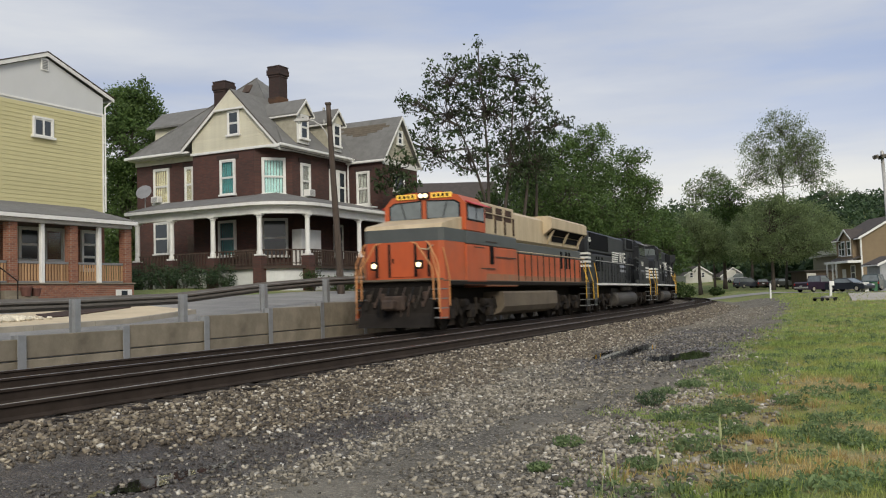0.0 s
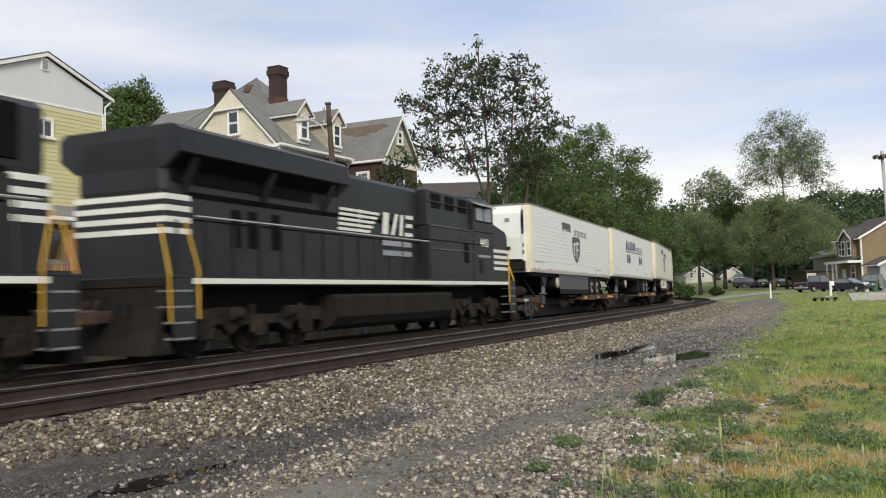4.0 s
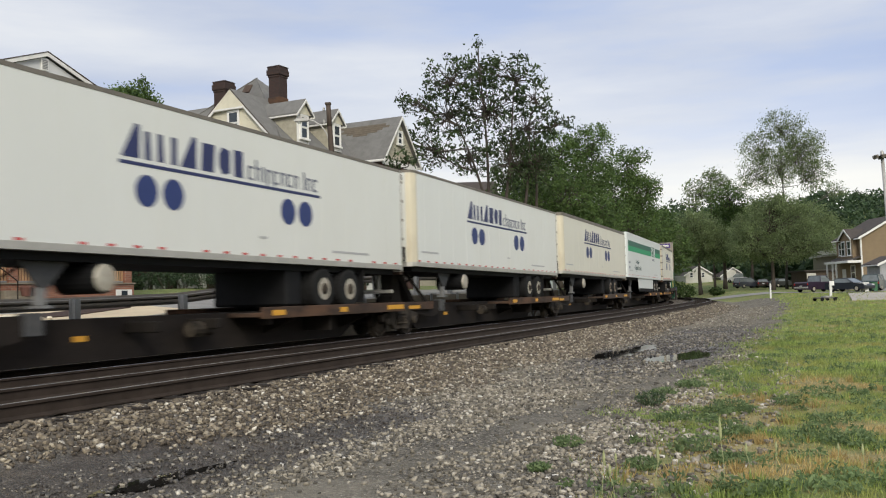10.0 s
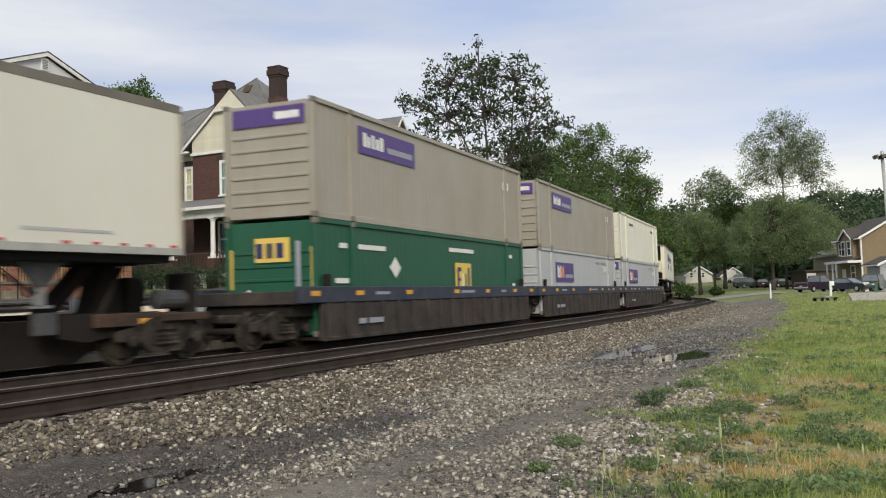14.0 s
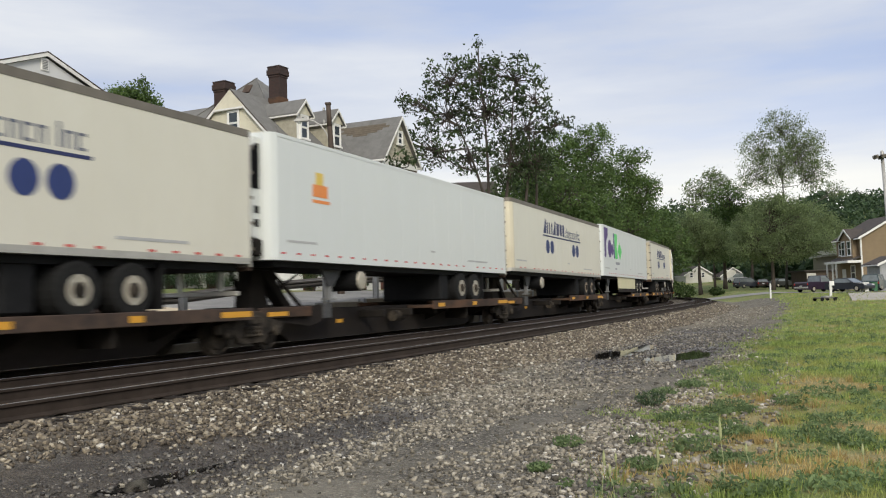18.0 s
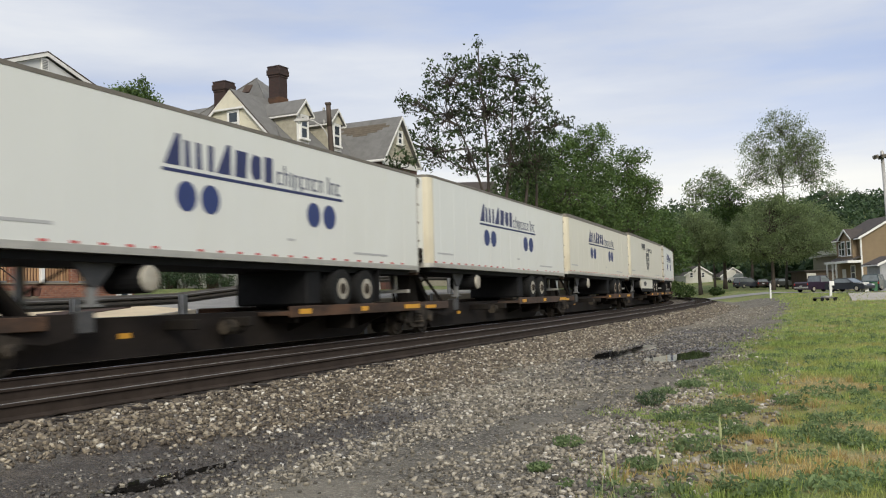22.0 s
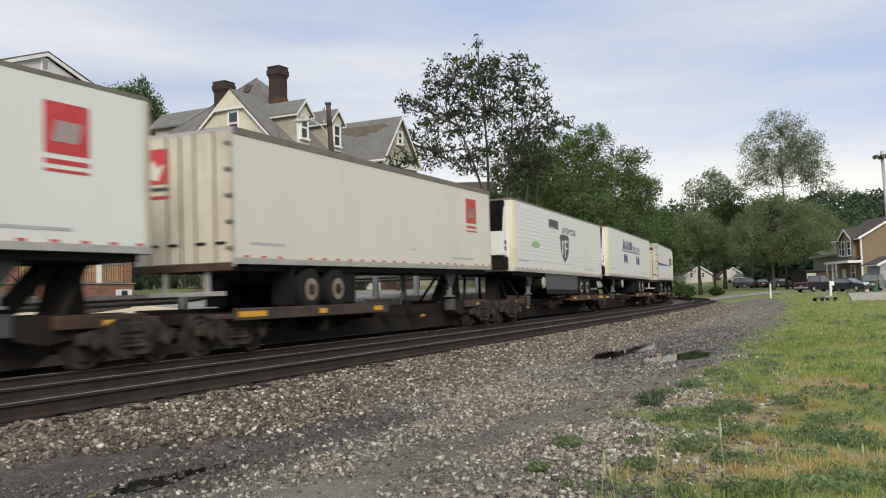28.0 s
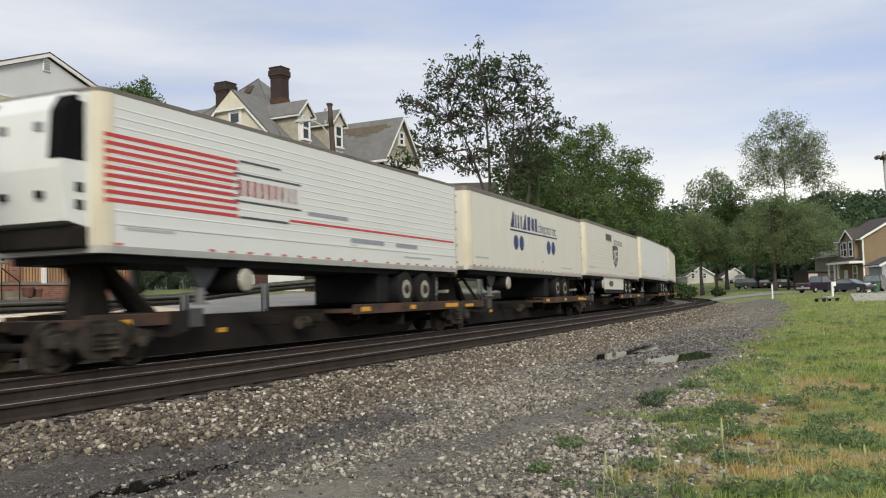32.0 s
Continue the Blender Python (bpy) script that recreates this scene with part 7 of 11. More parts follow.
def stone_mesh(name, places, radii, rs, mat, flat=0.7):
    """Many small broken stones in one mesh."""
    n = len(places)
    a = rs.rand(n) * 6.283
    t = rs.randn(n) * 0.5
    v = np.repeat(CORNERS[None], n, axis=0) * (0.65 + 0.7 * rs.rand(n, 8, 1)) + rs.randn(n, 8, 3) * 0.12
    v *= np.stack([0.8 + 0.6 * rs.rand(n), 0.7 + 0.5 * rs.rand(n), flat * (0.7 + 0.5 * rs.rand(n))], axis=1)[:, None, :]
    x = v[:, :, 0] * np.cos(t)[:, None] + v[:, :, 2] * np.sin(t)[:, None]
    z = -v[:, :, 0] * np.sin(t)[:, None] + v[:, :, 2] * np.cos(t)[:, None]
    y = v[:, :, 1]
    w = np.stack([x * np.cos(a)[:, None] - y * np.sin(a)[:, None], x * np.sin(a)[:, None] + y * np.cos(a)[:, None], z], axis=2)
    w = w * np.asarray(radii)[:, None, None] + np.asarray(places)[:, None, :]
    me = bpy.data.meshes.new(name)
    me.vertices.add(n * 8)
    me.vertices.foreach_set("co", w.astype(np.float32).ravel())
    idx = (FACES[None] + (np.arange(n) * 8)[:, None, None]).reshape(-1)
    me.loops.add(n * 24)
    me.loops.foreach_set("vertex_index", idx.astype(np.int32))
    me.polygons.add(n * 6)
    me.polygons.foreach_set("loop_start", np.arange(0, n * 24, 4, dtype=np.int32))
    me.update(calc_edges=True)
    me.materials.append(mat)
    return me


def scatter(s0, s1, d0, d1, per_m2, rmin, rmax, power, rs, keep=None, sink=0.15):
    n = int((s1 - s0) * (d1 - d0) * per_m2)
    P, R = [], []
    for k in range(n):
        s, d = s0 + (s1 - s0) * rs.rand(), d0 + (d1 - d0) * rs.rand()
        r = rmin + (rmax - rmin) * rs.rand() ** power
        x, y, _ = on_track(s, d)
        if keep and rs.rand() > keep(s, d, x, y):
            continue
        P.append((x, y, fine_z(x, y, s, d) + r * (0.5 - sink)))
        R.append(r)
    return P, R


def band_keep(s, d, x, y):
    edge = 6.85 - ballast_short(s) + 0.5 * noise.noise((x * 0.35, y * 0.35, 0.0)) + 0.35 * noise.noise((x * 1.3, y * 1.3, 5.0))
    return 1.0 if d < edge else max(0.0, 1 - (d - edge) / 0.35)


def in_pool(s, d):
    return any(math.hypot((s - ps) / (0.85 * pr), (d - pd) / (0.85 * pw)) < 1 for ps, pd, pr, pw, deep in POOLS[1:])


def gravel_keep(s, d, x, y):
    n1 = noise.noise((x * 0.5, y * 0.5, 3.0))
    k = min(1.0, max(0.25, 0.75 + 1.4 * n1))
    wet = min(1.0, 1.8 * max(0.0, 1 - abs(d - 7.15) / 1.15)) * min(1.0, max(0.0, (13.0 - s) / 4.0))
    pool = 0.93 if in_pool(s, d) or math.hypot((s - 5.8) / 1.4, (d - 7.35) / 0.4) < 1 else 0.0
    track = 0.85 * min(1.0, 1.5 * max(0.0, 1 - abs(d - min(10.1, 9.05 + 0.15 * max(0.0, s - 7.5))) / 0.62))
    return max(0.0, k * (1 - 0.90 * wet) * (1 - pool) * (1 - track) * (1 - (0.75 * far_wet(s, d) if s > 13 else 0.0)))


rs = np.random.RandomState(101)
P, R = scatter(-5, 32, 5.15, 7.5, 420, 0.014, 0.042, 1.5, rs, band_keep)
p2, r2 = scatter(32, 80, 5.15, 7.2, 70, 0.03, 0.055, 1.2, rs, band_keep)
ballast_a = part("ballast_stones", stone_mesh("ballast_stones", P + p2, R + r2, rs, M["ballast_stone"]), None, None)
tagged(ballast_a, "brown and tan crushed ballast stones beside the track", "ballast", kind="stuff")
P, R = scatter(-5, 40, 1.35, 2.75, 90, 0.02, 0.045, 1.4, rs)
p2, r2 = scatter(-5, 40, 3.45, 4.65, 60, 0.02, 0.04, 1.4, rs)
ballast_b = part("ballast_stones", stone_mesh("ballast_stones", P + p2, R + r2, rs, M["ballast_stone"]), None, None)
tagged(ballast_b, "dark crushed ballast stones between the rails", "ballast", kind="stuff")
P, R = scatter(-4, 14, 6.6, 11.2, 640, 0.008, 0.034, 2.0, rs, gravel_keep)
q1, t1 = scatter(14, 32, 6.6, 11.0, 240, 0.010, 0.036, 1.8, rs, gravel_keep)
p2, r2 = scatter(32, 70, 6.7, 10.6, 45, 0.016, 0.04, 1.8, rs, gravel_keep)
P, R = P + q1, R + t1
p3, r3 = scatter(1, 20, 10.6, 12.2, 60, 0.010, 0.042, 2.0, rs)
q3, t3 = scatter(5, 10.5, 10.2, 12.0, 240, 0.008, 0.036, 1.8, rs, lambda s, d, x, y: max(0.0, 1 - 0.8 * max(0.0, d - 10.9)))
p3, r3 = p3 + q3, r3 + t3
def wet_keep(s, d, x, y):
    if in_pool(s, d):
        return 0.06
    return 0.55 * min(1.0, 1.5 * max(0.0, 1 - abs(d - 7.25) / 1.1)) if s < 12 else far_wet(s, d)


M["wet_stone"] = ramp_material("wet_stone", ((0.0, (0.028, 0.024, 0.022)), (0.5, (0.066, 0.057, 0.050)), (0.85, (0.13, 0.117, 0.098)), (1.0, (0.27, 0.25, 0.22))), 0.6)
w1, v1 = scatter(-3, 12.5, 6.65, 8.3, 420, 0.008, 0.03, 1.8, rs, wet_keep, 0.3)
w2, v2 = scatter(14.0, 38, 6.6, 10.6, 130, 0.010, 0.034, 1.8, rs, wet_keep, 0.3)
wet_gravel = part("wet_gravel", stone_mesh("wet_gravel", w1 + w2, v1 + v2, rs, M["wet_stone"]), None, None)
tagged(wet_gravel, "dark wet gravel stones round the puddles", "gravel", kind="stuff")
gravel_a = part("gravel_stones", stone_mesh("gravel_stones", P + p2 + p3, R + r2 + r3, rs, M["gravel_stone"]), None, None)
tagged(gravel_a, "loose grey gravel stones on the road", "gravel", kind="stuff")


def grass_material():
    m = leaf_material("grass_blade", (0.150, 0.220, 0.055), (0.430, 0.510, 0.152), 0.48, 0.3)
    nt, L = m.node_tree, m.node_tree.links.new
    b = nt.nodes["Principled BSDF"]
    src = b.inputs["Base Color"].links[0].from_socket
    co = nt.nodes.new("ShaderNodeTexCoord")
    n = nt.nodes.new("ShaderNodeTexNoise")
    n.inputs["Scale"].default_value, n.inputs["Detail"].default_value, n.inputs["Roughness"].default_value = 0.42, 6.0, 0.65
    L(co.outputs["Object"], n.inputs["Vector"])
    r = nt.nodes.new("ShaderNodeValToRGB")
    r.color_ramp.elements[0].position, r.color_ramp.elements[1].position = 0.48, 0.66
    r.color_ramp.elements[1].color = (0.6, 0.6, 0.6, 1)
    L(n.outputs["Fac"], r.inputs[0])
    mx = nt.nodes.new("ShaderNodeMixRGB")
    mx.inputs[2].default_value = (0.54, 0.40, 0.17, 1)
    L(r.outputs[0], mx.inputs[0])
    L(src, mx.inputs[1])
    L(mx.outputs[0], b.inputs["Base Color"])
    for nd in nt.nodes:
        if nd.bl_idname == "ShaderNodeBsdfTranslucent":
            L(mx.outputs[0], nd.inputs["Color"])
    return m


M["grass_blade"] = grass_material()
M["weed"] = leaf_material("weed", (0.092, 0.142, 0.060), (0.235, 0.310, 0.140), 0.48)
M["weed_dark"] = leaf_material("weed_dark", (0.040, 0.070, 0.034), (0.105, 0.150, 0.075), 0.35)
M["stalk"] = material("stalk", (0.36, 0.38, 0.19), 0.8, scale=20, vary=0.2)


def blades(y0, y1, count, h0, h1, w, rs):
    out = []
    tries = 0
    while len(out) < count and tries < count * 4:
        tries += 1
        y = y0 + (y1 - y0) * rs.rand()
        x = -4 + (0.53 * y + 5.0) * rs.rand()
        s, d = track_sd(x, y)
        n1 = noise.noise((x * 0.35, y * 0.35, 0.0))
        n2 = noise.noise((x * 1.3, y * 1.3, 5.0))
        edge = d - 10.85 + 0.9 * n1 + 0.5 * n2
        if s < 11:
            edge -= 0.16 * (11 - max(s, 2.0))
        g = min(1.0, max(0.10 if d > 10.9 else 0.0, edge / 1.3 + 0.5))
        g *= (1 - 0.40 * bare(x, y)) * verge(x, y) * (1.0 if y > 10 or x > 0.25 * y else 0.32)
        n3 = noise.noise((x * 2.2, y * 2.2, 9.0))
        if rs.rand() > g * (0.55 + 0.9 * max(-0.3, n3)):
            continue
        h = (h0 + (h1 - h0) * rs.rand()) * (0.75 + 1.1 * max(0.0, n3 + 0.15 * n1))
        out.append((x, y, fine_z(x, y, s, d) - 0.005, h))
    a = np.array(out)
    n = len(a)
    base, h = a[:, :3], a[:, 3]
    ang = rs.rand(n) * 6.283
    lean = (0.15 + 0.65 * rs.rand(n)) * h
    la = rs.rand(n) * 6.283
    side = np.stack([np.cos(ang), np.sin(ang), np.zeros(n)], axis=1) * (w * (0.6 + 0.8 * rs.rand(n)))[:, None]
    tip = base + np.stack([np.cos(la) * lean, np.sin(la) * lean, h], axis=1)
    return np.stack([base - side, base + side, tip + side * 0.18, tip - side * 0.18], axis=1).reshape(-1, 3)


rs = np.random.RandomState(202)
lawn = np.concatenate([blades(5.5, 14, 42000, 0.025, 0.062, 0.0042, rs), blades(14, 26, 26000, 0.04, 0.10, 0.0075, rs), blades(26, 52, 20000, 0.05, 0.11, 0.014, rs), blades(52, 98, 12000, 0.06, 0.13, 0.03, rs)])
clumps = []
for k in range(560):
    y = 6.3 + 24 * rs.rand() ** 1.5
    x = 0.6 + (0.5 * y - 0.2) * rs.rand()
    s, d = track_sd(x, y)
    if (y < 10.5 and x < 0.30 * y and rs.rand() < 0.75) or d < 11.0 - 0.25 * rs.rand() + (0.5 if s < 7 else 0.0) or rs.rand() > (1 - 0.75 * bare(x, y)) * verge(x, y):
        continue
    n = 46
    r = 0.04 + 0.07 * rs.rand()
    p = rs.randn(n, 2) * r * 0.6
    base = np.stack([x + p[:, 0], y + p[:, 1], np.full(n, fine_z(x, y, s, d) - 0.01)], axis=1)
    h = (0.045 + 0.075 * rs.rand()) * (0.6 + 0.6 * rs.rand(n))
    out = np.stack([p[:, 0] / r, p[:, 1] / r, np.zeros(n)], axis=1) * (h * 0.35)[:, None] + rs.randn(n, 3) * 0.012
    ang = rs.rand(n) * 6.283
    side = np.stack([np.cos(ang), np.sin(ang), np.zeros(n)], axis=1) * (0.0035 + 0.00022 * y)
    tip = base + out + np.stack([np.zeros(n), np.zeros(n), h], axis=1)
    clumps.append(np.stack([base - side, base + side, tip + side * 0.2, tip - side * 0.2], axis=1).reshape(-1, 3))
lawn = np.concatenate([lawn] + clumps).reshape(-1, 4, 3)
worn = np.array([bare(q[0][0], q[0][1]) for q in lawn]) > 0.12 + 0.75 * rs.rand(len(lawn))
M["dry_grass"] = leaf_material("dry_grass", (0.30, 0.215, 0.080), (0.62, 0.460, 0.200), 0.4, 0.3)
straw = part("dry_grass", raw_mesh("dry_grass", lawn[worn].reshape(-1, 3), 4, M["dry_grass"]), None, None)
tagged(straw, "dry straw coloured grass in the worn patches of the lawn", "grass", kind="stuff")
grass = part("lawn_grass", raw_mesh("lawn_grass", lawn[~worn].reshape(-1, 3), 4, M["grass_blade"]), None, None)
tagged(grass, "uneven green and straw coloured lawn grass", "grass", kind="stuff")


def tuft(x, y, r, h, seed, label, n=220, mat="weed"):
    rs = np.random.RandomState(seed)
    t = thing("weed", pose(x, y, fine_z(x, y)), label, "weed")
    stem = Shape()
    for k in range(6):
        a = rs.rand() * 6.28
        stem.tube((0, 0, -0.02), (r * 0.7 * math.cos(a), r * 0.7 * math.sin(a), h * (0.5 + 0.4 * rs.rand())), 0.004, 0.002, 4)
    part("stem_growth", stem, M["stalk"], t)["kind"] = "stuff"
    c = rs.randn(n, 3)
    c /= np.linalg.norm(c, axis=1)[:, None]
    p = c * np.array([r, r, h * 0.5]) * (0.5 + 0.5 * rs.rand(n))[:, None] + np.array([0, 0, h * 0.5])
    part("leaf_mass", raw_mesh("leaf_mass", leaves(p, 0.06, 0.017, rs, -0.6), 4, M[mat]), None, t)["kind"] = "stuff"
    return t


for k, (x, y, r, h) in enumerate(((2.62, 11.8, 0.22, 0.20), (3.69, 13.85, 0.26, 0.14), (3.2, 10.8, 0.22, 0.12), (2.75, 10.1, 0.24, 0.12), (3.75, 8.5, 0.24, 0.14), (2.37, 7.8, 0.20, 0.09), (1.15, 8.8, 0.17, 0.12), (2.2, 8.4, 0.2, 0.12), (3.5, 11.2, 0.24, 0.14), (4.3, 11.6, 0.2, 0.13), (2.9, 9.2, 0.18, 0.12), (3.6, 8.9, 0.22, 0.15), (4.1, 9.8, 0.24, 0.15), (5.0, 12.4, 0.26, 0.16), (3.1, 13.0, 0.2, 0.12), (1.6, 7.6, 0.16, 0.11), (2.5, 10.3, 0.17, 0.11), (0.75, 7.7, 0.10, 0.07), (4.6, 15.6, 0.25, 0.14), (5.9, 16.8, 0.28, 0.15))):
    tuft(x, y, r, h, 300 + k, "dark green leafy weed clump at the lawn's edge" if k < 1 else "leafy green weed clump in the lawn", 420 if k < 2 else 260, "weed_dark" if k < 1 else "weed")
rs = np.random.RandomState(303)
cl = []
for k in range(760):
    y = 6.5 + 34 * rs.rand() ** 1.6
    x = 0.5 + 0.5 * y * rs.rand()
    s, d = track_sd(x, y)
    if (y < 10.5 and x < 0.30 * y and rs.rand() < 0.75) or d < 10.7 or rs.rand() > (1 - 0.85 * bare(x, y)) * verge(x, y):
        continue
    r, h = 0.06 + 0.14 * rs.rand(), 0.05 + 0.09 * rs.rand()
    c = rs.randn(46, 3)
    c /= np.linalg.norm(c, axis=1)[:, None]
    cl.append(c * np.array([r, r, h * 0.5]) * (0.5 + 0.5 * rs.rand(46))[:, None] + np.array([x, y, fine_z(x, y, s, d) + h * 0.45]))
weeds = part("lawn_weeds", raw_mesh("lawn_weeds", leaves(np.concatenate(cl), 0.062, 0.020, rs, -0.5), 4, M["weed"]), None, None)
tagged(weeds, "small leafy weeds scattered through the lawn", "weeds", kind="stuff")


def grass_stalk(x, y, h, seed):
    rs = random.Random(seed)
    t = thing("grass_stalk", pose(x, y, fine_z(x, y)), "pale upright flowering grass stalk", "grass stalk", "flowering grass stalks")
    lx, ly = rs.uniform(-0.04, 0.04), rs.uniform(-0.03, 0.03)
    part("stem", Shape().path([(0, 0, -0.02), (lx * 0.4, ly * 0.4, h * 0.5), (lx, ly, h * 0.72)], 0.0028, 5), M["stalk"], t)
    part("seed_head", Shape().lathe([(0.003, 0.0), (0.011, 0.03), (0.012, h * 0.14), (0.007, h * 0.24), (0.002, h * 0.3)], (lx, ly, h * 0.70), "z", 8), M["stalk"], t, "pale green seed head")
    for k in range(3):
        a = rs.uniform(0, 6.28)
        part("leaf", Shape().quad((0, 0, 0.02), (0.006, 0, 0.02), (0.08 * math.cos(a), 0.08 * math.sin(a), h * 0.4), (0.078 * math.cos(a), 0.08 * math.sin(a), h * 0.4)), M["weed"], t)


for k, (x, y, h) in enumerate(((1.08, 6.55, 0.36), (1.16, 6.45, 0.28), (1.45, 6.5, 0.38), (1.98, 6.6, 0.56), (3.1, 6.85, 0.3), (2.6, 7.3, 0.26), (3.0, 7.1, 0.26), (1.3, 7.1, 0.24), (2.3, 7.0, 0.30))):
    grass_stalk(x, y, h, k)
# ------------------------------------------------------------------ the train
MOVERS = []            # (thing, place along the train, height, tilt in degrees, turned round)


def travelled(t):
    return 18.98974 * t + 8.761e-4 * t * t + 6.596e-5 * t ** 3 + 2.440e-6 * t ** 4


def rows_for(q, z, tilt, flip):
    """Poses every second; what stands q metres behind the zero mark of the train."""
    return [(float(t), track_pose(q - travelled(t), 0.0, z, flip) @ pose(0, 0, 0, 0, tilt, 0)) for t in range(33)]


def move(ob, q, z=0.0, tilt=0.0, flip=False):
    ob.matrix_basis = rows_for(q, z, tilt, flip)[0][1]
    MOVERS.append((ob, q, z, tilt, flip))


def words(text, size, mat, name, parent, m, label="", slant=0.0):
    """Flat lettering; local x reads, local y is up."""
    cu = bpy.data.curves.new(name, "FONT")
    cu.body, cu.size, cu.extrude, cu.shear = text, size, 0.003, slant
    cu.align_x, cu.align_y = "CENTER", "CENTER"
    tmp = bpy.data.objects.new(name, cu)
    scene.collection.objects.link(tmp)
    me = bpy.data.meshes.new_from_object(tmp.evaluated_get(bpy.context.evaluated_depsgraph_get()))
    bpy.data.objects.remove(tmp)
    me.materials.clear()
    me.materials.append(mat)
    ob = new(name, me)
    ob.parent = parent
    ob.matrix_basis = m
    if label:
        ob["label"] = label
    return ob


# ---- a two-axle railway truck under the cars
def railway_truck():
    t = thing("railway_truck", pose(0, 0, 0), "rusty dark steel two-axle railway truck on the rails", "railway truck", "trucks of the train")
    whl = Shape().lathe([(0.06, -0.09), (0.30, -0.075), (0.33, -0.02), (0.40, -0.03), (0.425, -0.065), (0.425, 0.055), (0.455, 0.06), (0.455, 0.085), (0.30, 0.075), (0.06, 0.09)], (0, 0, 0), "y", 26).mesh("wheel", M["truck_steel"])
    for x in (-0.89, 0.89):
        ax = part("axle", Shape().tube((x, -0.95, 0.43), (x, 0.95, 0.43), 0.08, n=10), M["dark_steel"], t)
        for y, turn in ((-0.75, 0), (0.75, 180)):
            part("wheel", whl, None, ax, m=pose(x, y, 0.43, 0, 0, turn))
    for s in (-1, 1):
        y0, y1 = (s * 1.06, s * 0.93)
        fr = Shape().prism([(-1.2, 0.44), (-1.2, 0.62), (-0.75, 0.70), (-0.35, 0.86), (0.35, 0.86), (0.75, 0.70), (1.2, 0.62), (1.2, 0.44), (0.68, 0.42), (0.42, 0.20), (-0.42, 0.20), (-0.68, 0.42)], min(y0, y1), max(y0, y1))
        f = part("side_frame", fr, M["truck_steel"], t, "cast steel side frame")
        part("frame_window", Shape().box(-0.3, 0.3, s * 1.065 - 0.01, s * 1.065 + 0.01, 0.33, 0.76), M["dark_steel"], f)
        for k in range(4):
            part("spring", Shape().lathe([(0.055, 0.0), (0.07, 0.02), (0.055, 0.06), (0.07, 0.10), (0.055, 0.14), (0.07, 0.18), (0.055, 0.22)], (-0.22 + 0.145 * k, s * 1.09, 0.34), "z", 8), M["truck_steel"], f)
        for x in (-0.89, 0.89):
            part("bearing", Shape().lathe([(0.11, 0), (0.12, 0.05), (0.07, 0.09)], (x, s * 1.05, 0.43), "y", 12) if s > 0 else Shape().lathe([(0.11, 0), (0.12, -0.05), (0.07, -0.09)], (x, s * 1.05, 0.43), "y", 12), M["truck_steel"], f, "round bearing cap")
    part("bolster", Shape().box(-0.28, 0.28, -1.1, 1.1, 0.58, 0.80, 0.04), M["truck_steel"], t)
    part("brake_beam", Shape().box(-0.42, 0.42, -0.5, 0.5, 0.35, 0.45, 0.02), M["dark_steel"], t)
    return t


